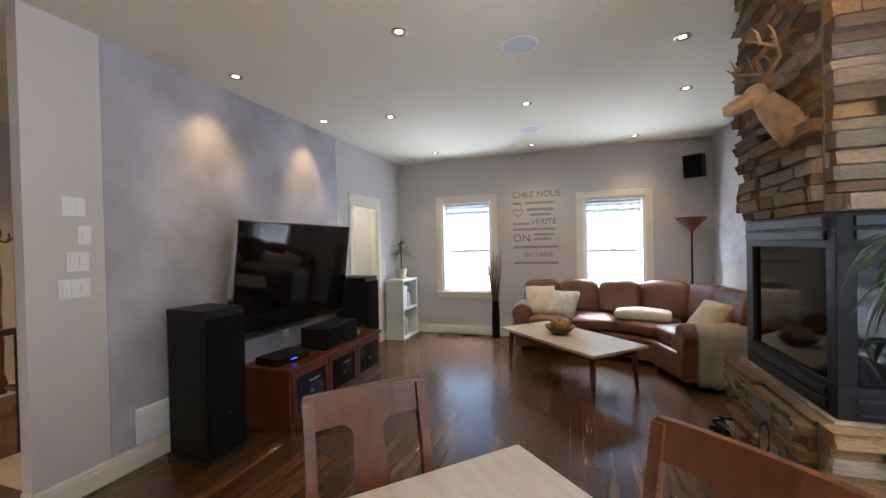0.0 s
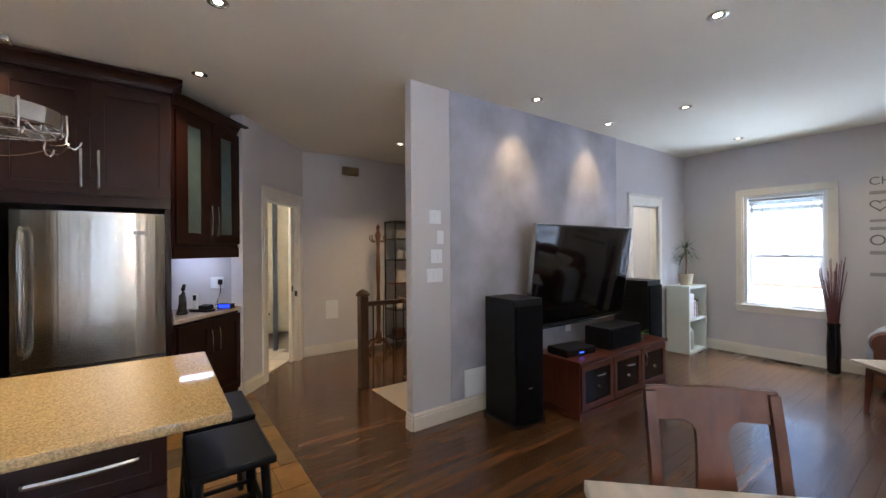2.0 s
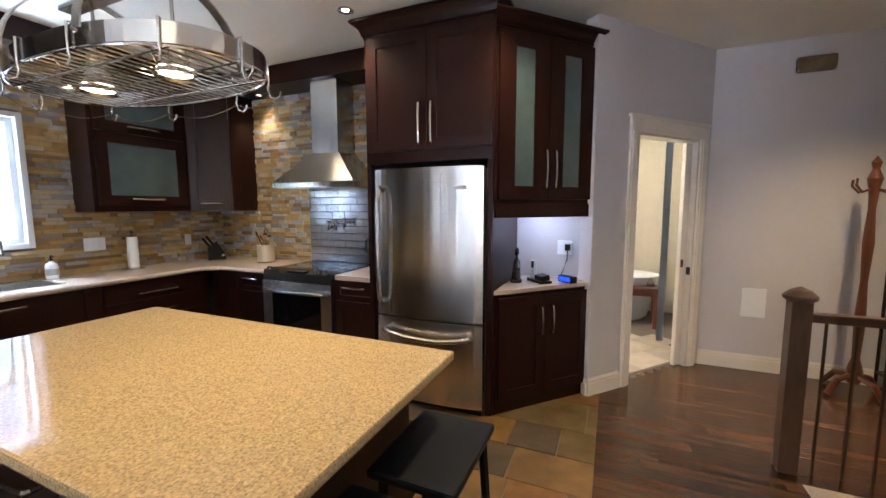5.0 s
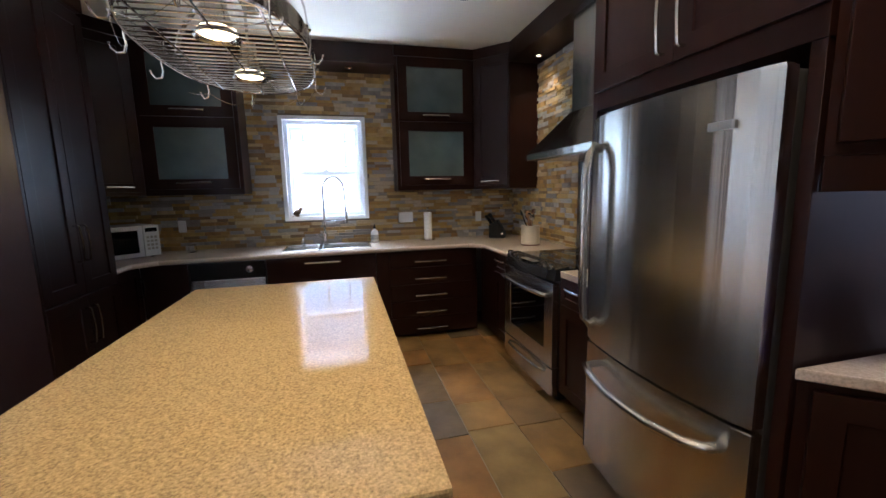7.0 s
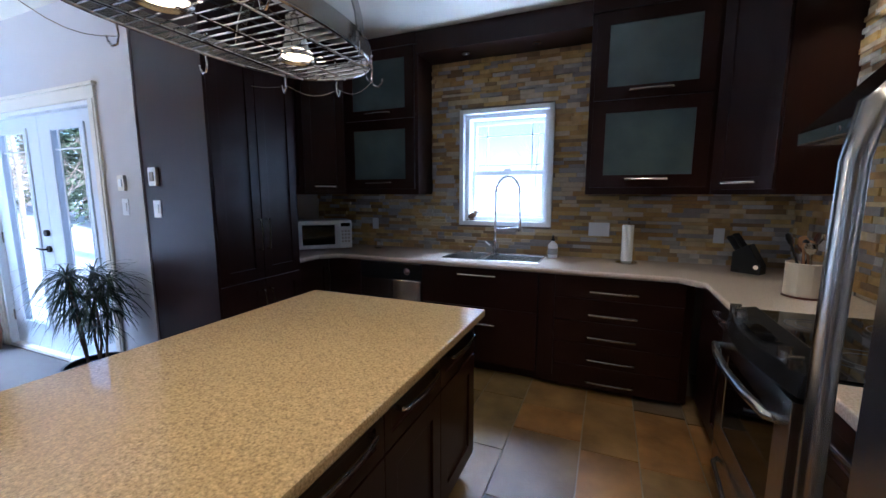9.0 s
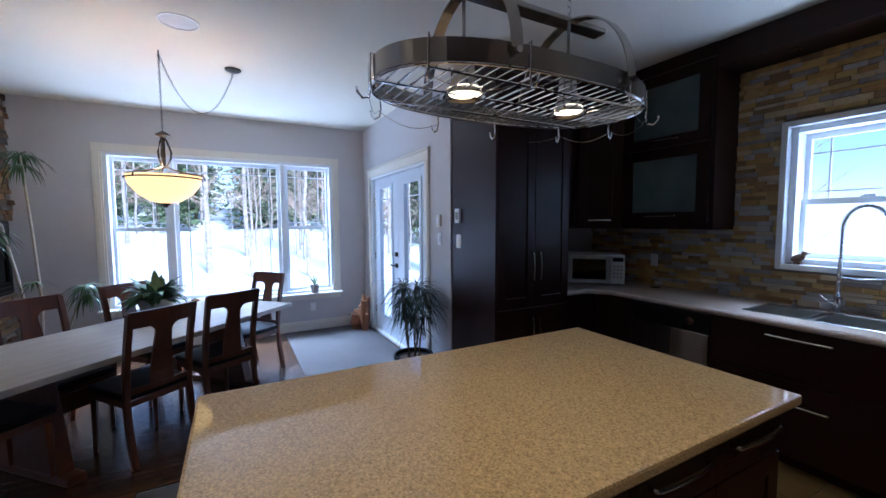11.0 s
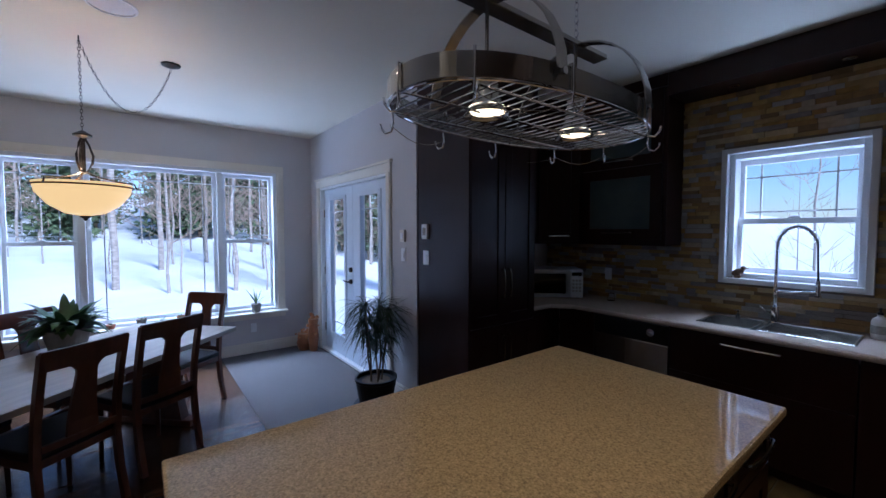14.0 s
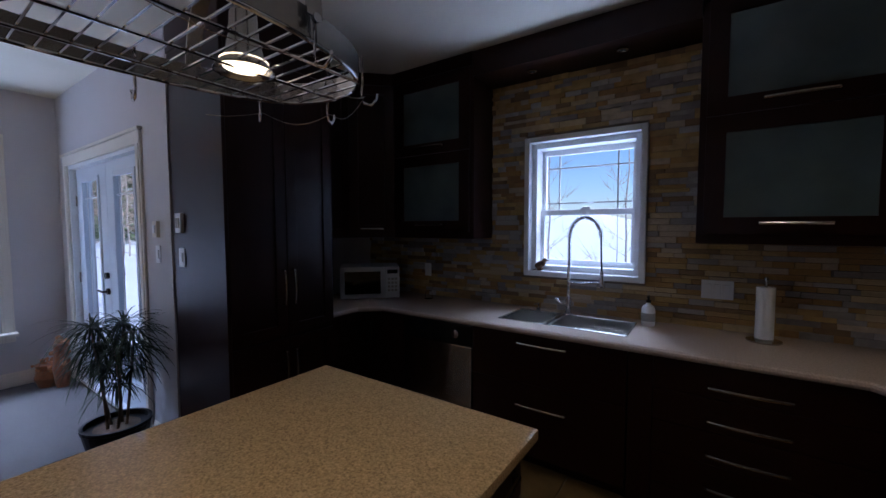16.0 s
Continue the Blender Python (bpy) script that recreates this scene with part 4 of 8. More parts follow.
def sink():
    th = thing("kitchen_sink", "double bowl stainless sink set in the worktop", "sink", pose(-2.86, -3.065, CT))
    for x0, x1 in ((-0.41, 0.06), (0.085, 0.41)):
        t = bmesh.new()
        top = [(x0, -0.19), (x1, -0.19), (x1, 0.185), (x0, 0.185)]
        cx, cy = (x0 + x1) / 2, 0.0
        lay = [(1.0, 0.004), (0.97, 0.006), (0.93, 0.0), (0.90, -0.15), (0.82, -0.175), (0.0, -0.18)]
        rows = [[t.verts.new((cx + (x - cx) * f, cy + (y - cy) * f, z)) for x, y in top] for f, z in lay[:-1]]
        for p, q in zip(rows, rows[1:]):
            for k in range(4):
                t.faces.new((p[k], p[(k + 1) % 4], q[(k + 1) % 4], q[k]))
        t.faces.new(rows[-1])
        bmesh.ops.recalc_face_normals(t, faces=t.faces)
        part("bowl", merge(bm_new(), t), M_STEELH, th, "brushed steel bowl")
        part("drain", cyl(bm_new(), ((x0 + x1) / 2, 0, -0.174), ((x0 + x1) / 2, 0, -0.168), 0.035), M_CHROME, th)


sink()


def faucet():
    th = thing("kitchen_faucet", "chrome spring neck pull-down faucet", "faucet", pose(-2.83, -3.22, CT))
    b = cyl(bm_new(), (0, 0, 0.0), (0, 0, 0.015), 0.035)
    cyl(b, (0, 0, 0.015), (0, 0, 0.12), 0.022)
    part("base", b, M_CHROME, th, smooth=False)
    part("lever", tube(bm_new(), [(0.02, 0, 0.08), (0.05, 0.01, 0.085), (0.085, 0.02, 0.12)], 0.007), M_CHROME, th, smooth=True)
    part("riser", cyl(bm_new(), (0, 0, 0.12), (0, 0, 0.36), 0.012), M_CHROME, th, smooth=True)
    arc = []
    for k in range(41):
        a = math.pi * k / 40
        arc.append((-(0.105 - 0.105 * math.cos(a)), 0.0, 0.55 + 0.14 * math.sin(a)))
    path = [(0, 0, 0.36 + 0.19 * k / 12) for k in range(12)] + arc
    part("hose", tube(bm_new(), path + [(-0.213, 0, 0.45), (-0.218, 0, 0.33)], 0.006, 8), M_BLACK, th, "dark flexible hose", smooth=True)
    b = bm_new()
    coil = []
    P = [Vector(p) for p in path]
    for k in range(len(P) * 9):
        f = k / (len(P) * 9 - 1) * (len(P) - 1)
        i = min(int(f), len(P) - 2)
        c = P[i].lerp(P[i + 1], f - i)
        d = (P[i + 1] - P[i]).normalized()
        s = Vector((0, 1, 0))
        u = d.cross(s)
        ang = f * 6.5
        coil.append(c + 0.015 * (math.cos(ang) * s + math.sin(ang) * u))
    part("spring", tube(b, coil, 0.0028, 5), M_CHROME, th, "chrome coil spring", smooth=True)
    part("spray_head", lathe(bm_new(), [(0.012, 0.11), (0.014, 0.08), (0.014, 0.02), (0.022, 0.0), (0.018, -0.005)], 16, (-0.218, 0, 0.22)), M_CHROME, th, smooth=True)
    part("holder_arm", tube(bm_new(), [(0, 0, 0.24), (-0.08, 0, 0.235), (-0.205, 0, 0.25)], 0.008), M_CHROME, th, smooth=True)


faucet()


def small_tap():
    th = thing("soap_pump", "small chrome pump beside the sink", "soap pump", pose(-2.62, -3.20, CT))
    b = cyl(bm_new(), (0, 0, 0), (0, 0, 0.04), 0.014)
    tube(b, [(0, 0, 0.04), (0, 0, 0.07), (0.0, 0.07, 0.075)], 0.006)
    part("spout", b, M_CHROME, th)


small_tap()


def dishwasher():
    th = thing("dishwasher", "stainless dishwasher with black control strip", "dishwasher", pose(-1.73, SINKFRONT, 0, rz=180))
    part("body", box(bm_new(), 0, 0.60, 0.002, 0.6, 0.1, 0.87), M_BLACK, th)
    part("door", box(bm_new(), 0.005, 0.595, -0.022, 0.0, 0.11, 0.72, 0.006), M_STEEL, th, "brushed steel door")
    part("control_strip", box(bm_new(), 0.003, 0.597, -0.03, 0.0, 0.725, 0.868, 0.008), M_BLACK, th, "black control strip")
    part("latch", lathe(bm_new(), [(0.0, 0.0), (0.028, 0.002), (0.03, 0.01), (0.0, 0.012)], 16, m=pose(0.47, -0.028, 0.80, 90)), M_CHROME, th)
    part("kick_plate", box(bm_new(), 0.0, 0.60, 0.05, 0.07, 0.0, 0.1), M_BLACK, th)


dishwasher()


def microwave():
    th = thing("microwave", "white and grey countertop microwave oven", "microwave", pose(-1.056, -2.70, CT, rz=-135))
    part("case", box(bm_new(), 0, 0.50, 0.0, 0.36, 0.012, 0.285, 0.008), mat("appliance_grey", (0.42, 0.43, 0.45), 0.4, vary=0.03), th)
    b = bm_new()
    ring(b, 0.0, 0.375, 0.015, 0.282, 0.036, -0.018, 0.0, None, 0.003)
    d = part("door", b, mat("appliance_silver", (0.5, 0.5, 0.52), 0.35, 0.3, vary=0.03), th)
    part("door_glass", box(bm_new(), 0.035, 0.34, -0.013, 0, 0.05, 0.245), M_BGLASS, d)
    part("panel", box(bm_new(), 0.38, 0.50, -0.016, 0, 0.015, 0.282, 0.003), mat("appliance_panel", (0.55, 0.56, 0.58), 0.4, vary=0.03), th)
    part("display", box(bm_new(), 0.395, 0.485, -0.018, -0.015, 0.225, 0.26), M_BGLASS, th)
    for r in range(4):
        for c in range(3):
            part("key", box(bm_new(), 0.40 + 0.03 * c, 0.42 + 0.03 * c, -0.018, -0.015, 0.07 + 0.033 * r, 0.09 + 0.033 * r, 0.001), M_POT, th)
    for x in (0.04, 0.46):
        for y in (0.05, 0.31):
            part("foot", cyl(bm_new(), (x, y, 0.001), (x, y, 0.013), 0.014, seg=10), M_BLACK, th)


microwave()


def plate(name, label, m, gangs, material=M_WHITE, kind="switch"):
    w = 0.07 + 0.046 * (gangs - 1)
    th = thing(name, label, "switch" if kind == "switch" else "outlet", m)
    part("plate", box(bm_new(), -w / 2, w / 2, -0.006, 0, -0.057, 0.057, 0.003), material, th)
    for k in range(gangs):
        x = -w / 2 + 0.035 + 0.046 * k
        part("rocker" if kind == "switch" else "socket", box(bm_new(), x - 0.016, x + 0.016, -0.011, -0.005, -0.033, 0.033, 0.002), material, th)
    return th


_s = KY + 0.042
plate("wall_switch", "white triple switch plate on stone backsplash", pose(-3.685, _s, 1.16, rz=180), 3)
plate("wall_outlet", "white outlet on stone backsplash", pose(-4.53, _s, 1.14, rz=180), 1, kind="outlet")
plate("wall_outlet", "white outlet on stone backsplash near microwave", pose(-1.50, _s, 1.15, rz=180), 1, kind="outlet")


def soap_bottle():
    th = thing("soap_bottle", "white soap bottle with black pump and label", "bottle", pose(-3.33, -3.24, CT + 0.001))
    part("bottle", lathe(bm_new(), [(0.038, 0), (0.040, 0.02), (0.040, 0.10), (0.033, 0.12), (0.014, 0.135), (0.014, 0.145)], 20), M_WHITE, th, smooth=False)
    part("pump", tube(lathe(bm_new(), [(0.015, 0.145), (0.015, 0.16), (0.006, 0.165), (0.006, 0.19)], 12), [(0, 0, 0.185), (0, 0.035, 0.185), (0, 0.04, 0.178)], 0.005), M_BLACK, th)
    part("label_band", lathe(bm_new(), [(0.0402, 0.03), (0.0412, 0.031), (0.0412, 0.08), (0.0402, 0.081)], 20), mat("label_grey", (0.35, 0.36, 0.36), 0.6, vary=0.3, scale=120), th, "printed grey label")


soap_bottle()


def paper_towel():
    th = thing("paper_towel_holder", "white paper roll on a steel stand", "paper towel", pose(-3.90, -3.20, CT + 0.001))
    part("base", lathe(bm_new(), [(0.08, 0), (0.08, 0.008), (0.05, 0.014), (0.0, 0.016)], 24), M_STEELH, th)
    part("rod", lathe(bm_new(), [(0.006, 0.01), (0.006, 0.33), (0.012, 0.335), (0.012, 0.35), (0.0, 0.355)], 12), M_STEELH, th)
    part("roll", lathe(bm_new(), [(0.02, 0.018), (0.042, 0.018), (0.042, 0.298), (0.02, 0.298)], 24), M_WHITE, th, "nearly finished white paper roll")


paper_towel()


def knife_block():
    th = thing("knife_block", "black knife block full of knives", "knife block", pose(-4.66, -3.08, CT + 0.001, rz=145))
    t = bm_new()
    prism(t, [(-0.09, 0), (0.08, 0), (0.08, 0.06), (0.0, 0.20), (-0.09, 0.14)], -0.05, 0.05, 0.006)
    bmesh.ops.rotate(t, matrix=Matrix.Rotation(radians(90), 3, "X"), verts=t.verts)
    part("block", t, M_BLACK, th)
    for r in range(2):
        for k in range(3):
            p = Vector((-0.07 + 0.035 * r, -0.03 + 0.03 * k, 0.15 + 0.02 * r))
            d = Vector((-0.55, 0, 0.8))
            b = tube(bm_new(), [p, p + d * 0.05, p + d * 0.10, p + d * 0.115], 0.011, 8)
            part("knife_handle", b, M_BLACK, th, "black knife handle with steel rivets")
    b = cyl(bm_new(), (0.055, -0.0505, 0.05), (0.055, -0.052, 0.05), 0.015, seg=14)
    part("badge", b, M_CHROME, th)


knife_block()


def utensil_crock():
    th = thing("utensil_crock", "cream crock full of wooden and black utensils", "utensil holder", pose(-4.72, -2.42, CT + 0.001))
    part("crock", lathe(bm_new(), [(0.075, 0.0), (0.085, 0.012), (0.085, 0.17), (0.088, 0.18), (0.080, 0.182), (0.076, 0.03), (0.0, 0.03)], 28), mat("crock_glaze", (0.60, 0.52, 0.38), 0.35, vary=0.05), th)
    part("foot_board", lathe(bm_new(), [(0.09, 0), (0.09, 0.01), (0.0, 0.011)], 28), M_CHERRY, th)
    rnd = random.Random(4)
    woods = (mat("utensil_wood", (0.34, 0.17, 0.07), 0.6, vary=0.2), M_BLACK, M_CHERRY, M_STEELH)
    for k in range(11):
        a = rnd.uniform(0, 6.28)
        r = rnd.uniform(0.01, 0.05)
        p0 = Vector((0.03 * math.cos(a + 2), 0.03 * math.sin(a + 2), 0.04))
        p1 = Vector((r * 1.7 * math.cos(a), r * 1.7 * math.sin(a), rnd.uniform(0.22, 0.29)))
        b = tube(bm_new(), [p0, p1], 0.006, 6)
        d = (p1 - p0).normalized()
        lathe(b, [(0.0, -0.02), (0.020, 0.0), (0.028, 0.025), (0.020, 0.05), (0.0, 0.058)], 10, m=Matrix.Translation(p1) @ d.to_track_quat("Z", "Y").to_matrix().to_4x4() @ Matrix.Diagonal((1, 0.35, 1, 1)))
        part("utensil", b, woods[k % 4], th)


utensil_crock()


def kettle():
    th = thing("carafe", "black insulated carafe beside the refrigerator", "carafe", pose(-4.72, -1.02, CT + 0.001))
    part("body", lathe(bm_new(), [(0.075, 0), (0.08, 0.01), (0.08, 0.20), (0.065, 0.27), (0.055, 0.29), (0.055, 0.32), (0.03, 0.335), (0.0, 0.335)], 24), M_BLACK, th)
    part("handle", tube(bm_new(), [(0.03, -0.06, 0.28), (0.06, -0.11, 0.27), (0.06, -0.12, 0.18), (0.03, -0.08, 0.12)], 0.010), M_BLACK, th)
    part("bail", tube(bm_new(), [(0, -0.05, 0.30), (0, -0.045, 0.36), (0, 0.0, 0.375), (0, 0.045, 0.36), (0, 0.05, 0.30)], 0.006), M_BLACK, th)
    part("band", lathe(bm_new(), [(0.0805, 0.05), (0.082, 0.052), (0.082, 0.07), (0.0805, 0.072)], 24), M_STEELH, th)


kettle()


def bird():
    b = bm_new()
    t = bmesh.new()
    bmesh.ops.create_uvsphere(t, u_segments=14, v_segments=10, radius=0.03)
    merge(b, t, pose(0, 0, 0.045, 0, 25, 0) @ Matrix.Diagonal((1.5, 0.85, 0.9, 1)))
    t = bmesh.new()
    bmesh.ops.create_uvsphere(t, u_segments=12, v_segments=8, radius=0.018)
    merge(b, t, Matrix.Translation((-0.035, 0, 0.08)))
    cyl(b, (-0.05, 0, 0.08), (-0.075, 0, 0.078), 0.006, 0.001, 8)
    box(b, 0.03, 0.095, -0.012, 0.012, 0.015, 0.022, 0.002, pose(0, 0, 0, 0, 20, 0))
    box(b, -0.02, 0.02, -0.02, 0.02, 0.0, 0.02, 0.004)
    solid("bird_figurine", b, mat("bird_paint", (0.16, 0.09, 0.05), 0.7, vary=0.5, scale=40), "small brown carved bird on window sill", "figurine", pose(-2.56, KY + 0.02, WINK[2] + 0.001, rz=0), smooth=True)


bird()


def glass_cup():
    th = thing("drinking_glass", "clear upturned glass by the microwave", "glass", pose(-1.62, -3.20, CT + 0.001))
    part("cup", lathe(bm_new(), [(0.035, 0.0), (0.036, 0.004), (0.028, 0.07), (0.0, 0.072), (0.0, 0.069), (0.026, 0.067), (0.033, 0.0)], 18), glass("cup_glass"), th)


glass_cup()


# desk corner items
def desk_items():
    z = CT - 0.004
    th = thing("phone_charger", "black charging tray with white handset", "telephone", pose(-4.70, 0.40, z, rz=40))
    part("tray", box(bm_new(), -0.10, 0.10, -0.05, 0.05, 0, 0.02, 0.005), M_BLACK, th)
    part("handset", box(bm_new(), -0.09, -0.045, -0.02, 0.01, 0.02, 0.16, 0.008), M_WHITE, th)
    part("handset_screen", box(bm_new(), -0.085, -0.05, -0.023, -0.019, 0.10, 0.15, 0.001), M_BLACK, th)
    part("answering_unit", box(bm_new(), -0.01, 0.095, -0.03, 0.04, 0.02, 0.06, 0.005, pose(0, 0, 0, 8)), M_BLACK, th)
    th = thing("clock_radio", "black clock radio with blue display", "clock radio", pose(-4.76, 0.60, z, rz=50))
    part("case", box(bm_new(), -0.07, 0.07, -0.03, 0.03, 0, 0.05, 0.006), M_BLACK, th)
    part("display", box(bm_new(), -0.055, 0.055, -0.032, -0.029, 0.012, 0.042), glow("blue_led", (0.02, 0.05, 1.0), 0.5), th, "glowing blue display")
    b = lathe(bm_new(), [(0.045, 0), (0.045, 0.02), (0.03, 0.03)], 14)
    tube(b, [(0, 0, 0.02), (0.01, 0.0, 0.09), (-0.015, 0.01, 0.16), (0.015, 0.0, 0.22), (0.05, -0.01, 0.26)], 0.036, 10, taper=0.012)
    tube(b, [(0.01, 0, 0.06), (0.045, 0.0, 0.12), (0.03, 0.0, 0.2)], 0.022, 8, taper=0.006)
    solid("carved_figure", b, mat("soapstone", (0.05, 0.045, 0.035), 0.25, vary=0.6, scale=20), "dark polished carved stone figure", "figurine", pose(-4.62, 0.24, z, rz=30), smooth=True)
    plate("wall_outlet", "white double outlet with black plug", pose(KX, 0.55, 1.15, rz=90), 2, kind="outlet")
    b = box(bm_new(), -0.02, 0.02, -0.045, -0.012, -0.03, 0.02, 0.004)
    tube(b, [(0, -0.04, -0.03), (0, -0.05, -0.10), (-0.03, -0.06, -0.20), (-0.05, -0.08, -0.238)], 0.004)
    solid("power_plug", b, M_BLACK, "black power plug with hanging cable", "plug", pose(KX, 0.575, 1.16, rz=90))


desk_items()
lamp("under_cabinet_light", "AREA", 0.4, look((-4.82, 0.38, 1.456), (-4.82, 0.38, 0.5)), (0.80, 0.82, 1.0), size=0.12, size_y=0.3)


# ---- ledge stone on the kitchen walls ----
def ledge(name, label, m, w, z0, z1, holes, material, joined, rows, lens, depth, near, seed, limit=300):
    """Strips of split stone on a wall face: local x along, z up, -y out. near(x, z): a piece's rank."""
    rnd = random.Random(seed)
    th = thing(name, label, "wall cladding", m, kind="structure")
    part("backing", holed(bm_new(), 0, w, z0, z1, -0.012, -0.002, holes, "x"), M_GROUT, th)
    base = []
    for k in range(5):
        b = box(bm_new(), 0, 1, -1, 0, 0, 1, 0.06)
        for v in b.verts:
            if v.co.y < -0.5:
                v.co.y += rnd.uniform(-0.25, 0.2)
        base.append(b)
    meshes = [mesh_of("stone", b.copy(), material) for b in base]
    pieces = []
    z = z0
    while z < z1 - 0.012:
        h = min(rnd.uniform(*rows), z1 - z)
        x = -rnd.uniform(0, 0.2)
        while x < w:
            l = rnd.uniform(*lens)
            a, c = max(x, 0), min(x + l, w)
            segs = [(a, c)]
            for hx0, hx1, hz0, hz1 in holes:
                if z + h > hz0 + 0.005 and z < hz1 - 0.005:
                    segs = [q for s in segs for q in ((s[0], min(s[1], hx0)), (max(s[0], hx1), s[1])) if q[1] - q[0] > 0.02]
            for s in segs:
                if s[1] - s[0] > 0.015:
                    pieces.append((s[0], s[1], z, z + h, rnd.uniform(*depth), rnd.randrange(5)))
            x += l
        z += h
    pieces.sort(key=lambda p: near((p[0] + p[1]) / 2, p[2]))
    for p in pieces[:limit]:
        o = new("stone", meshes[p[5]])
        o.parent = th
        o.matrix_basis = Matrix.Translation((p[0] + 0.001, -0.010, p[2] + 0.001)) @ Matrix.Diagonal((p[1] - p[0] - 0.002, p[4], p[3] - p[2] - 0.002, 1))
    if pieces[limit:]:
        b = bm_new()
        for p in pieces[limit:]:
            t = bmesh.new()
            box(t, p[0] + 0.001, p[1] - 0.001, -0.010 - p[4], -0.010, p[2] + 0.001, p[3] - 0.001)
            merge(b, t)
        part("stones", b, joined, th, kind="stuff")
    for b in base:
        b.free()


_w = PX - KX
ledge("wall_stone_sink", "tan and gold split ledge stone backsplash", pose(PX, KY, 0, rz=180), _w, CT, 2.658, [(PX - WINK[1] - 0.04, PX - WINK[0] + 0.04, WINK[2] - 0.04, WINK[3] + 0.04)], M_STONE, M_STONEJ, (0.024, 0.046), (0.06, 0.21), (0.008, 0.028), lambda x, z: abs(x - 2.3) + abs(z - 1.3) * 2, 3)
ledge("wall_stone_range", "tan and gold split ledge stone behind range", pose(KX, KY, 0, rz=90), -0.83 - KY, CT, 2.658, [(-2.04 - KY, -1.21 - KY, 0, 1.66)], M_STONE, M_STONEJ, (0.024, 0.046), (0.06, 0.21), (0.008, 0.028), lambda x, z: abs(x - 1.5), 5, 260)



# ---- island end: stools and pot rack ----
def stool():
    th = thing("bar_stool", "black wooden bar stool pushed under island", "stool", pose(-2.43, 0.32, 0), "stools at the island")
    b = box(bm_new(), -0.22, 0.22, -0.16, 0.16, 0.575, 0.61, 0.012)
    for v in b.verts:
        if v.co.z > 0.59:
            v.co.z -= 0.012 * (1 - (v.co.x / 0.22) ** 2)
    part("seat", b, M_BLACK, th)
    for sx in (-1, 1):
        for sy in (-1, 1):
            part("leg", tube(bm_new(), [(sx * 0.17, sy * 0.12, 0.578), (sx * 0.20, sy * 0.15, 0.0)], 0.019, 6), M_BLACK, th)
    for z, s in ((0.18, 0.19), (0.32, 0.185)):
        for sy in (-1, 1):
            part("rung", tube(bm_new(), [(-s, sy * 0.14, z), (s, sy * 0.14, z)], 0.012, 6), M_BLACK, th)
    for sx in (-1, 1):
        part("rung", tube(bm_new(), [(sx * 0.19, -0.14, 0.25), (sx * 0.19, 0.14, 0.25)], 0.012, 6), M_BLACK, th)
    copy_thing(th, pose(-2.94, 0.33, 0))


stool()


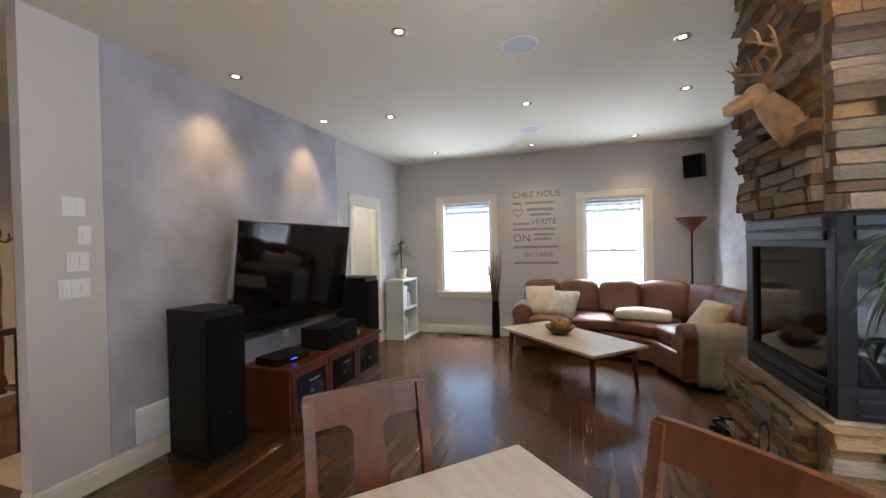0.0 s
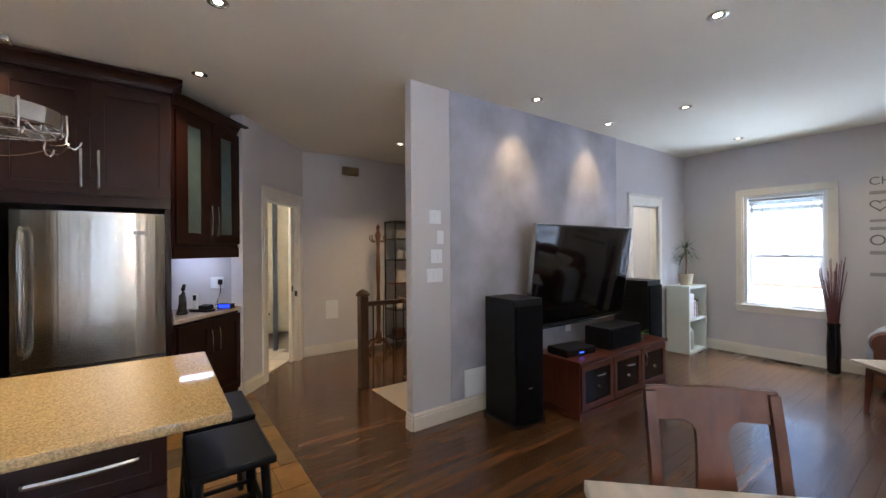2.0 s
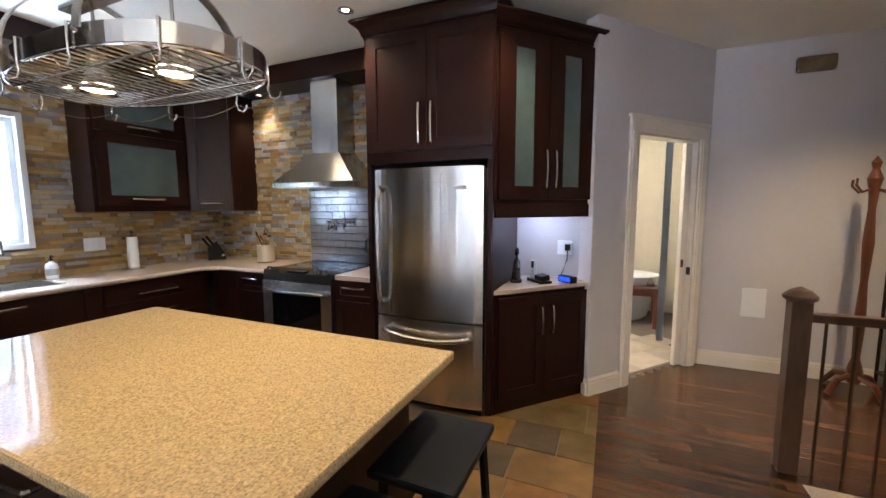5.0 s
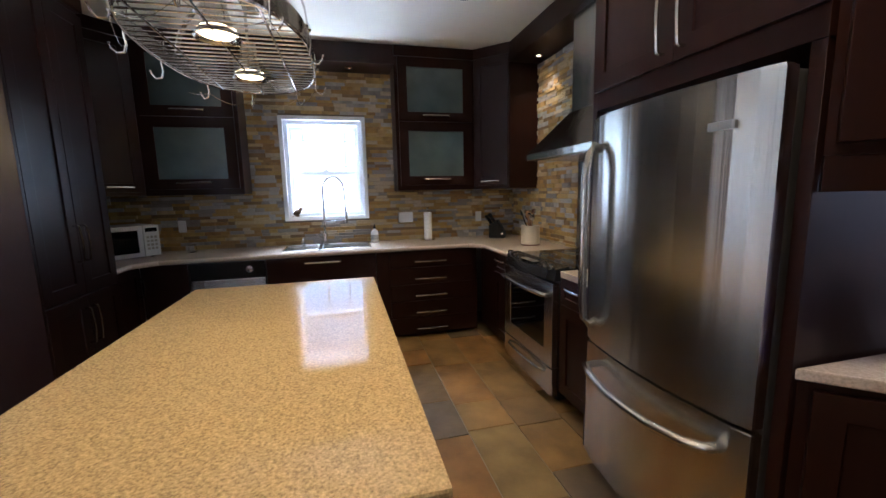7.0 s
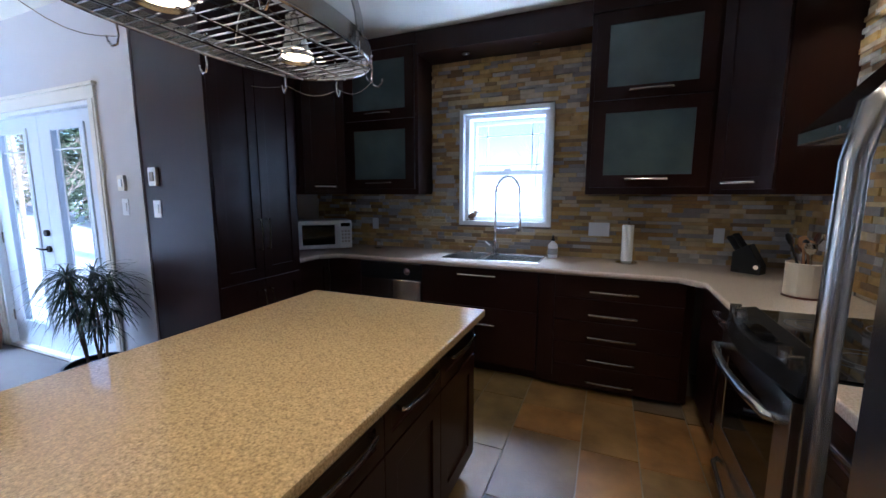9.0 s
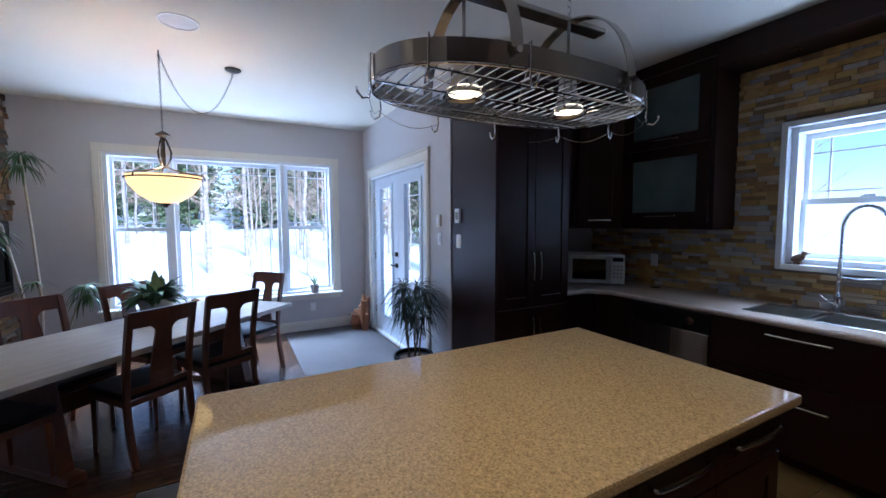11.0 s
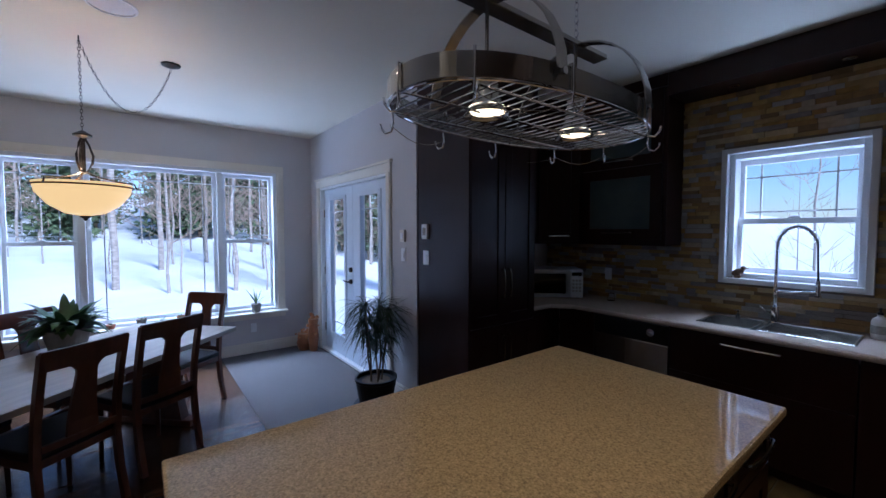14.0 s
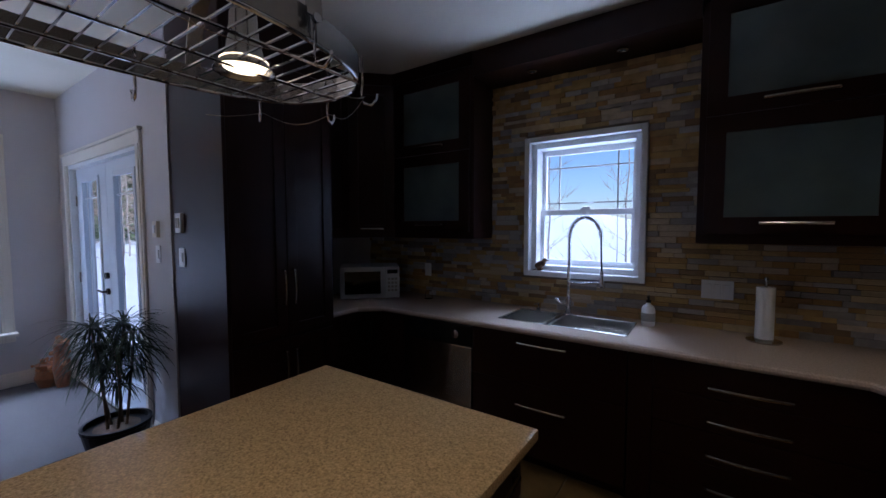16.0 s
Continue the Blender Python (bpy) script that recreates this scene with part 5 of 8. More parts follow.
def pot_rack():
    th = thing("pot_rack", "oval steel hanging pot rack with two lamps", "pot rack", pose(-2.66, -0.78, 1.95))
    L, R = 0.55, 0.285

    def oval(s, n=48):
        pts = []
        for k in range(n):
            a = 2 * math.pi * k / n
            c, q = math.cos(a), math.sin(a)
            e = 0.82
            pts.append((s * R * math.copysign(abs(c) ** e, c), s * L * math.copysign(abs(q) ** e, q)))
        return pts
    t = bmesh.new()
    o, i = oval(1.0), oval(0.992)
    n = len(o)
    ring = []
    for (x, y), (u, v) in zip(o, i):
        ring.append([t.verts.new(p) for p in ((x, y, 0.004), (x, y, 0.066), (u, v, 0.066), (u, v, 0.004))])
    for k in range(n):
        a, c = ring[k], ring[(k + 1) % n]
        for j in range(4):
            t.faces.new((a[j], c[j], c[(j + 1) % 4], a[(j + 1) % 4]))
    bmesh.ops.recalc_face_normals(t, faces=t.faces)
    part("band", merge(bm_new(), t), M_STEEL, th, "brushed steel oval band", smooth=False)
    part("bottom_ring", tube(bm_new(), [(x, y, 0.0) for x, y in oval(0.985)], 0.005, 8, closed=True), M_CHROME, th)
    y = -0.50
    while y < 0.51:
        h = R * 0.98 * max(0.0, 1 - abs(y / (L * 0.985)) ** (2 / 0.82)) ** (0.82 / 2)
        part("grid_wire", tube(bm_new(), [(-h, y, 0.003), (h, y, 0.003)], 0.0034, 5), M_CHROME, th)
        y += 0.042
    for x in (-0.17, 0.0, 0.17):
        h = L * 0.98 * max(0.0, 1 - abs(x / (R * 0.985)) ** (2 / 0.82)) ** (0.82 / 2)
        part("grid_bar", tube(bm_new(), [(x, -h, -0.003), (x, h, -0.003)], 0.0042, 6), M_CHROME, th)
    for y in (-0.246, 0.23):
        pts = [(R * math.cos(math.pi * k / 16), y, 0.045 + 0.295 * math.sin(math.pi * k / 16)) for k in range(17)]
        t = bmesh.new()
        rr = []
        for k, p in enumerate(pts):
            rr.append([t.verts.new((p[0] * f, y + dy, 0.045 + (p[2] - 0.045) * f)) for f, dy in ((1.0, -0.02), (1.0, 0.02), (0.98, 0.02), (0.98, -0.02))])
        for a, c in zip(rr, rr[1:]):
            for j in range(4):
                t.faces.new((a[j], c[j], c[(j + 1) % 4], a[(j + 1) % 4]))
        bmesh.ops.recalc_face_normals(t, faces=t.faces)
        part("arch", merge(bm_new(), t), M_STEEL, th, "flat steel arch")
        for sx in (-1, 1):
            part("bolt", cyl(bm_new(), (sx * (R - 0.002), y, 0.04), (sx * (R + 0.008), y, 0.04), 0.010, seg=10), M_CHROME, th)
        part("stem", cyl(bm_new(), (0, y, 0.15), (0, y, 0.34), 0.006, seg=8), M_STEELH, th)
        b = lathe(bm_new(), [(0.030, 0.15), (0.033, 0.14), (0.036, 0.09), (0.047, 0.04), (0.066, 0.008), (0.074, 0.0), (0.071, 0.001), (0.063, 0.008), (0.045, 0.04), (0.030, 0.09), (0.0, 0.095)], 24, (0, y, -0.010))
        part("lamp_shade", b, M_STEEL, th, "flared steel lamp shade", smooth=True)
        part("bulb", lathe(bm_new(), [(0.0, 0.03), (0.058, 0.028), (0.050, 0.012), (0.02, 0.004), (0.0, 0.003)], 20, (0, y, -0.012)), glow("rack_bulb", (1.0, 0.76, 0.42), 3.0), th, "glowing warm bulb", smooth=True)
        b = bm_new()
        z = 0.345
        k = 0
        while z < H - 1.95:
            tube(b, [((0.008 * math.cos(q) if k % 2 else 0), y + (0 if k % 2 else 0.008 * math.cos(q)), z + 0.016 + 0.016 * math.sin(q)) for q in [2 * math.pi * j / 10 for j in range(10)]], 0.0018, 5, closed=True)
            z += 0.026
            k += 1
        part("chain", b, M_CHROME, th, "steel link chain")
        part("ceiling_hook", cyl(bm_new(), (0, y, H - 1.95 - 0.02), (0, y, H - 1.95), 0.02, seg=12), M_CHROME, th)
    part("top_bar", box(bm_new(), -0.03, 0.03, -0.42, 0.40, 0.325, 0.345, 0.003), M_STEEL, th, "flat steel top bar")
    hooks = [k for k in range(2, n, 5)]
    for k in hooks:
        x, y = o[k]
        d = Vector((x / R ** 2, y / L ** 2, 0)).normalized()
        p = Vector((x, y, 0))
        pts = [p - d * 0.008 + Vector((0, 0, 0.045)), p - d * 0.006 + Vector((0, 0, 0.074)), p + d * 0.006 + Vector((0, 0, 0.074)), p + d * 0.008 + Vector((0, 0, 0.0)),
               p + d * 0.004 + Vector((0, 0, -0.03)), p + d * 0.012 + Vector((0, 0, -0.055)), p + d * 0.032 + Vector((0, 0, -0.06)), p + d * 0.046 + Vector((0, 0, -0.045)), p + d * 0.05 + Vector((0, 0, -0.028))]
        part("hook", tube(bm_new(), pts, 0.0038, 6), M_CHROME, th, smooth=True)
    pts = []
    for k in range(len(hooks) * 6):
        f = k / 6
        i0, i1 = hooks[int(f) % len(hooks)], hooks[(int(f) + 1) % len(hooks)]
        u = f - int(f)
        pts.append((o[i0][0] * (1 - u) * 1.03 + o[i1][0] * u * 1.03, o[i0][1] * (1 - u) * 1.03 + o[i1][1] * u * 1.03, -0.035 - 0.035 * math.sin(math.pi * u)))
    part("light_wire", tube(bm_new(), pts[:-8], 0.0012, 4), M_STEELH, th, "thin loose fairy light wire")
    for y in (-0.246, 0.23):
        lamp("rack_lamp", "SPOT", 4, look((-2.66, -0.78 + y, 1.925), (-2.66, -0.78 + y, 0)), WARM, cone=125, blend=0.8)


pot_rack()


# ---- ceiling fixtures ----
def potlights():
    spots = [(-2.87, 2.90), (-1.38, 2.76), (-2.17, 4.25), (-2.90, 4.11), (-0.76, 4.40), (-0.88, 6.10), (-2.28, 6.0), (0.45, 6.15), (0.66, 4.55), (0.39, 3.50),
             (-4.08, -0.86), (-4.02, 0.34), (-2.93, 0.35), (-4.9, 2.62), (-3.97, -2.01)]
    th = thing("recessed_light", "round recessed ceiling light with metal trim", "ceiling light", pose(*spots[0], H), "recessed ceiling lights")
    part("trim_ring", lathe(bm_new(), [(0.055, -0.001), (0.056, -0.006), (0.040, -0.009), (0.036, -0.002), (0.034, 0.0)], 24), M_STEELH, th, "brushed metal trim ring")
    part("bulb", lathe(bm_new(), [(0.0, -0.004), (0.022, -0.0035), (0.024, -0.001), (0.0, -0.0005)], 16), M_BULB, th, "lit halogen bulb")
    for p in spots[1:]:
        copy_thing(th, pose(*p, H))
    for k, p in enumerate(spots):
        tilt = (p[0] - 0.0, p[1], 0)
        if k in (0, 3):
            lamp("halogen", "SPOT", 9, look((p[0], p[1], H - 0.015), (SX1, p[1], 1.75)), (1.0, 0.64, 0.27), cone=76, blend=1.0)
        else:
            lamp("halogen", "SPOT", 8 if k < 10 else (34 if k == 13 else 16), look((p[0], p[1], H - 0.015), tilt), (1.0, 0.68, 0.34) if k == 13 else WARM, cone=110, blend=1.0)
    for x, y, r in ((-0.67, 3.21, 0.13), (-0.81, 5.30, 0.13), (-0.65, 0.42, 0.12)):
        t = thing("ceiling_speaker", "round white flush ceiling speaker", "speaker", pose(x, y, H), "ceiling speakers")
        part("rim", lathe(bm_new(), [(r, -0.001), (r, -0.006), (r - 0.012, -0.008), (r - 0.014, -0.003)], 32), M_WHITE, t)
        part("grille", lathe(bm_new(), [(r - 0.014, -0.003), (0.0, -0.006), (0.0, -0.002)], 32), mat("speaker_grille", (0.60, 0.62, 0.68), 0.6, vary=0.15, scale=300), t)
    # small puck lights under the valances
    for x, y in ((-3.15, -3.2), (-2.55, -3.2), (-4.85, -2.55)):
        t = thing("puck_light", "small puck light under the valance", "ceiling light", pose(x, y, 2.658), "puck lights")
        part("ring", lathe(bm_new(), [(0.035, 0.0), (0.035, -0.008), (0.022, -0.010), (0.02, -0.002)], 18), M_STEELH, t)
        part("bulb", lathe(bm_new(), [(0.0, -0.006), (0.018, -0.005), (0.019, 0.0)], 12), M_BULB if x < -4 else M_FROST, t)
    lamp("puck", "SPOT", 6, look((-4.85, -2.55, 2.64), (-4.9, -2.5, 1.0)), WARM, cone=90, blend=0.8)


potlights()


def pendant():
    th = thing("pendant_lamp", "amber glass bowl pendant on dark chain", "pendant lamp", pose(-0.07, 0.61, 0))
    part("bowl", lathe(bm_new(), [(0.012, 1.672), (0.10, 1.69), (0.18, 1.745), (0.235, 1.82), (0.25, 1.885), (0.243, 1.885), (0.228, 1.822), (0.175, 1.752), (0.10, 1.70), (0.0, 1.682)], 40), glow("amber_glass", (1.0, 0.60, 0.20), 1.0), th, "glowing amber glass bowl", smooth=True)
    b = tube(bm_new(), [(0.256 * math.cos(2 * math.pi * k / 40), 0.256 * math.sin(2 * math.pi * k / 40), 1.865) for k in range(40)], 0.006, 6, closed=True)
    part("rim_band", b, M_BRONZE, th)
    for k in range(3):
        a = 2 * math.pi * k / 3 + 0.4
        c, q = math.cos(a), math.sin(a)
        part("arm", tube(bm_new(), [(0.275 * c, 0.275 * q, 1.86), (0.262 * c, 0.262 * q, 1.895), (0.18 * c, 0.18 * q, 1.905), (0.06 * c, 0.06 * q, 1.935), (0.015 * c, 0.015 * q, 1.96)], 0.006, 6), M_BRONZE, th)
        part("cage_bar", tube(bm_new(), [(0.012 * c, 0.012 * q, 1.95), (0.045 * c, 0.045 * q, 2.02), (0.05 * c, 0.05 * q, 2.07), (0.03 * c, 0.03 * q, 2.14), (0.012 * c, 0.012 * q, 2.18)], 0.007, 6), M_BRONZE, th)
    part("finial", lathe(bm_new(), [(0.0, 1.640), (0.010, 1.645), (0.012, 1.655), (0.028, 1.665), (0.03, 1.675)], 16), M_BRONZE, th)
    part("cap", lathe(bm_new(), [(0.0, 2.235), (0.012, 2.23), (0.05, 2.205), (0.05, 2.195), (0.012, 2.18), (0.012, 1.95)], 20), M_BRONZE, th)

    def chain(name, pts):
        b = bm_new()
        P = [Vector(p) for p in pts]
        seg = 0.022
        k = 0
        for a, c in zip(P, P[1:]):
            d = c - a
            n = max(1, int(d.length / seg))
            for j in range(n):
                ctr = a + d * (j + 0.5) / n
                q = d.to_track_quat("Z", "Y").to_matrix().to_4x4() @ Matrix.Rotation(radians(90 * (k % 2)), 4, "Z")
                tube(b, [(0.007 * math.cos(2 * math.pi * i / 8), 0, 0.015 * math.sin(2 * math.pi * i / 8)) for i in range(8)], 0.0018, 4, closed=True, m=Matrix.Translation(ctr) @ q)
                k += 1
        part(name, b, M_BRONZE, th, "dark bronze link chain")
    chain("chain", [(0, 0, 2.235), (0, 0, H - 0.03)])
    can = Vector((0.178, -0.504, H - 0.04))
    sag = []
    for k in range(19):
        u = k / 18
        p = Vector((0, 0, H - 0.03)).lerp(can, u)
        p.z -= 1.55 * u * (1 - u)
        sag.append(p)
    chain("swag_chain", sag)
    part("swag_hook", tube(bm_new(), [(0, 0, H), (0, 0, H - 0.02), (0.01, 0, H - 0.035), (0, 0, H - 0.045)], 0.004, 6), M_BRONZE, th)
    part("canopy", lathe(bm_new(), [(0.0, -0.03), (0.02, -0.028), (0.06, -0.012), (0.065, 0.0)], 24, (0.178, -0.504, H)), M_BRONZE, th)
    lamp("pendant_bulb", "POINT", 16, Matrix.Translation((-0.07, 0.61, 1.97)), (1.0, 0.72, 0.40), soft=0.06)


pendant()


# ---- dining ----
TA = math.atan2(-0.702, 0.712)
TM = Matrix.Translation((-1.227, 1.195, 0)) @ Matrix.Rotation(TA, 4, "Z")   # local x along the table, y across


def dining_table():
    th = thing("dining_table", "long dining table with pale stone top", "table", TM)
    part("tabletop", box(bm_new(), 0, 2.18, 0, 0.97, 0.678, 0.718, 0.006), M_TABLE, th, "pale beige stone tabletop")
    for x in (0.38, 1.80):
        b = bm_new()
        prism(b, [(-0.28, 0.0), (0.28, 0.0), (0.16, 0.60), (-0.16, 0.60)], -0.04, 0.04, 0.004)
        bmesh.ops.rotate(b, matrix=Matrix.Rotation(radians(90), 3, "X") , verts=b.verts)
        bmesh.ops.rotate(b, matrix=Matrix.Rotation(radians(90), 3, "Z"), verts=b.verts)
        bmesh.ops.translate(b, vec=(x, 0.485, 0.04), verts=b.verts)
        part("pedestal", b, M_CHAIR, th, "dark wooden pedestal")
        part("foot", box(bm_new(), x - 0.05, x + 0.05, 0.12, 0.85, 0.0, 0.05, 0.01), M_CHAIR, th)
        part("cleat", box(bm_new(), x - 0.05, x + 0.05, 0.12, 0.85, 0.63, 0.678, 0.006), M_CHAIR, th)
    part("stretcher", box(bm_new(), 0.42, 1.76, 0.465, 0.505, 0.30, 0.42, 0.006), M_CHAIR, th)


dining_table()


def dining_chair(m):
    """Local -y is the front; the back stands at y = 0.2."""
    th = thing("dining_chair", "dark cherry dining chair with splat back", "chair", m @ Matrix.Diagonal((0.94, 1, 0.975, 1)), "chairs round the dining table")
    b = box(bm_new(), -0.22, 0.22, -0.23, 0.19, 0.43, 0.475, 0.014)
    part("seat", b, M_BLACK, th, "black padded seat")
    part("seat_frame", box(bm_new(), -0.215, 0.215, -0.22, 0.19, 0.385, 0.43, 0.005), M_CHAIR, th)
    for s in (-1, 1):
        part("front_leg", tube(bm_new(), [(s * 0.195, -0.20, 0.39), (s * 0.20, -0.205, 0.0)], 0.023, 4, taper=0.016), M_CHAIR, th)
        t = bmesh.new()
        prof = [(0.24, 0.0), (0.20, 0.22), (0.185, 0.42), (0.20, 0.62), (0.235, 0.82), (0.275, 1.0)]
        rr = [[t.verts.new((s * 0.205 + dx, y + dy, z)) for dx, dy in ((-0.018, -0.016), (0.018, -0.016), (0.018, 0.016), (-0.018, 0.016))] for y, z in prof]
        for a, c in zip(rr, rr[1:]):
            for j in range(4):
                t.faces.new((a[j], a[(j + 1) % 4], c[(j + 1) % 4], c[j]))
        t.faces.new(rr[0][::-1]), t.faces.new(rr[-1])
        part("back_post", merge(bm_new(), t), M_CHAIR, th)

    def panel(pts, th_, name):
        """An upright board from (half width, height) pairs, leaning with the back."""
        t = bmesh.new()
        rows = []
        for w, z in pts:
            y = 0.20 + max(0, (z - 0.62)) * 0.2
            rows.append([t.verts.new((sx * w, y + 0.018 * (1 - (sx * w / 0.23) ** 2) + dy, z)) for sx, dy in ((-1, -th_), (-0.5, -th_), (0, -th_), (0.5, -th_), (1, -th_), (1, th_), (0.5, th_), (0, th_), (-0.5, th_), (-1, th_))])
        for a, c in zip(rows, rows[1:]):
            for j in range(10):
                t.faces.new((a[j], a[(j + 1) % 10], c[(j + 1) % 10], c[j]))
        t.faces.new(rows[0][::-1]), t.faces.new(rows[-1])
        bmesh.ops.recalc_face_normals(t, faces=t.faces)
        part(name, merge(bm_new(), t), M_CHAIR, th)
    panel([(0.19, 0.905), (0.195, 0.92), (0.208, 0.97), (0.220, 1.005), (0.214, 1.012)], 0.011, "top_rail")
    panel([(0.082, 0.49), (0.074, 0.58), (0.062, 0.72), (0.052, 0.845), (0.054, 0.87), (0.070, 0.892), (0.098, 0.907)], 0.008, "splat")
    panel([(0.19, 0.475), (0.19, 0.51)], 0.011, "lower_rail")
    return th


_c = dining_chair(TM @ pose(0.79, 0.137, 0, rz=172.6))
copy_thing(_c, TM @ pose(1.375, 0.115, 0, rz=166))
copy_thing(_c, TM @ pose(0.14, 0.44, 0, rz=90) )
copy_thing(_c, TM @ pose(0.70, 0.80, 0, rz=2))
copy_thing(_c, TM @ pose(1.40, 0.86, 0, rz=0))
copy_thing(_c, TM @ pose(2.09, 0.45, 0, rz=-97))


# ---- plants ----
def blade(b, base, d, length, width, droop, rnd):
    """A strap leaf that arches over."""
    d = Vector(d).normalized()
    side = d.cross(Vector((0, 0, 1)))
    side = side.normalized() if side.length > 1e-3 else Vector((1, 0, 0))
    n = 6
    prev = None
    p = Vector(base)
    v = d.copy()
    for k in range(n + 1):
        u = k / n
        w = width * (0.35 + 1.3 * u) if u < 0.35 else width * (1.0 - (u - 0.35) / 0.65) ** 0.7 * 0.85
        w = max(w, 0.0006)
        a, c = b.verts.new(p + side * w), b.verts.new(p - side * w)
        if prev:
            b.faces.new((prev[0], a, c, prev[1]))
        prev = (a, c)
        v = (v + Vector((0, 0, -droop / n))).normalized()
        p = p + v * length / n


def tuft(b, at, n, length, width, droop, rnd, up=0.5):
    for k in range(n):
        a = rnd.uniform(0, 2 * math.pi)
        e = rnd.uniform(-0.1, 1.2) * up + 0.1
        blade(b, at, (math.cos(a), math.sin(a), e), length * rnd.uniform(0.6, 1.1), width, droop * rnd.uniform(0.7, 1.3), rnd)


def pot(th, r, h, material, soil=True):
    part("pot", lathe(bm_new(), [(r * 0.72, 0.0), (r * 0.75, 0.005), (r * 0.97, h * 0.9), (r, h * 0.92), (r, h), (r * 0.9, h), (r * 0.88, h * 0.88), (0, h * 0.87)], 28), material, th)
    part("soil", lathe(bm_new(), [(r * 0.885, h * 0.875), (0, h * 0.885)], 20), M_BARK, th)


def dracaena():
    rnd = random.Random(11)
    th = thing("potted_dracaena", "tall dracaena in a black pot on carpet", "plant", pose(-0.45, -1.32, 0.0062))
    pot(th, 0.19, 0.26, M_BLACK)
    part("saucer", lathe(bm_new(), [(0.17, 0), (0.2, 0.02), (0.19, 0.02), (0.0, 0.006)], 24), M_BLACK, th)
    leaves = bm_new()
    for k in range(5):
        a = 2 * math.pi * k / 5 + 0.4
        top = Vector((0.13 * math.cos(a), 0.11 * math.sin(a), rnd.uniform(0.72, 1.0)))
        part("stem", tube(bm_new(), [(0.05 * math.cos(a), 0.05 * math.sin(a), 0.22), (0.08 * math.cos(a + 0.3), 0.07 * math.sin(a + 0.3), 0.42), top], 0.010, 6, taper=0.007), M_BARK, th)
        tuft(leaves, top, 70, 0.34, 0.0065, 1.5, rnd, 1.0)
        tuft(leaves, top - Vector((0, 0, 0.10)), 46, 0.32, 0.0065, 1.7, rnd, 0.5)
        tuft(leaves, top - Vector((0, 0, 0.22)), 30, 0.27, 0.006, 1.9, rnd, 0.3)
    part("leaves", leaves, M_LEAFD, th, "narrow drooping green leaves", kind="stuff")


dracaena()


def peace_lily():
    rnd = random.Random(5)
    th = thing("potted_lily", "broad leaved plant in grey pot on table", "plant", pose(0.35, 0.77, 0.7185))
    pot(th, 0.14, 0.15, M_POT)
    b = bm_new()
    for k in range(130):
        a = rnd.uniform(0, 2 * math.pi)
        e = rnd.uniform(0.5, 3.4)
        base = (0.07 * math.cos(a), 0.07 * math.sin(a), 0.11 + rnd.uniform(0, 0.08))
        blade(b, base, (math.cos(a), math.sin(a), e), rnd.uniform(0.13, 0.26), rnd.uniform(0.030, 0.050), rnd.uniform(1.0, 2.2), rnd)
    part("leaves", b, M_LEAF, th, "glossy broad green leaves", kind="stuff")


peace_lily()


def corner_plant():
    rnd = random.Random(8)
    th = thing("corner_dracaena", "tall leaning dracaena in the window corner", "plant", pose(0.97, 1.74, 0))
    pot(th, 0.20, 0.30, M_POT)
    b = bm_new()
    stems = [[(0.05, 0, 0.26), (0.06, -0.02, 0.8), (0.03, 0.0, 1.45), (0.0, 0.03, 2.12)], [(0, 0.03, 0.26), (0.08, 0.10, 0.8), (0.05, 0.16, 1.25), (-0.03, 0.17, 1.50), (-0.16, 0.17, 1.60), (-0.29, 0.15, 1.56), (-0.36, 0.14, 1.46)],
             [(0, -0.05, 0.26), (0.05, -0.2, 0.55), (0.03, -0.34, 0.94)]]
    for s in stems:
        part("stem", tube(bm_new(), s, 0.014, 7, taper=0.009), mat("pale_bark", (0.45, 0.40, 0.33), 0.8, vary=0.2, scale=30), th)
        tuft(b, Vector(s[-1]), 46, 0.27, 0.010, 1.9, rnd, 0.6)
        tuft(b, Vector(s[-1]) - Vector((0, 0, 0.08)), 24, 0.28, 0.010, 2.4, rnd, 0.1)
    tuft(b, (0.02, 0.0, 1.0), 16, 0.22, 0.010, 1.6, rnd, 0.3)
    part("leaves", b, M_LEAF, th, "arching strap leaves", kind="stuff")


corner_plant()


def sill_plants():
    rnd = random.Random(2)
    z = WIND[2] - 0.0
    th = thing("potted_aloe", "spiky aloe in grey pot on window sill", "plant", pose(DX - 0.05, -0.825, z + 0.008))
    pot(th, 0.06, 0.11, M_POT)
    b = bm_new()
    for k in range(14):
        a = rnd.uniform(0, 6.28)
        blade(b, (0, 0, 0.10), (math.cos(a), math.sin(a), rnd.uniform(0.3, 1.6)), rnd.uniform(0.18, 0.30), 0.010, 0.35, rnd)
    part("leaves", b, M_LEAF, th, kind="stuff")
    for y, r, h, mt, name in ((0.60, 0.045, 0.045, M_TERRA, "terracotta"), (0.34, 0.05, 0.075, M_POT, "grey"), (0.15, 0.03, 0.05, M_WHITE, "white"), (-0.02, 0.045, 0.06, M_TERRA, "terracotta"), (-0.22, 0.045, 0.05, M_POT, "grey")):
        th = thing("small_flowerpot", "small " + name + " flowerpot on window sill", "flowerpot", pose(DX - 0.05, y, z + 0.008), "flowerpots on the sill")
        pot(th, r, h, mt)
        b = bm_new()
        tuft(b, (0, 0, h * 0.85), 9, 0.05, 0.006, 0.6, rnd, 1.2)
        part("leaves", b, M_LEAF, th, kind="stuff")


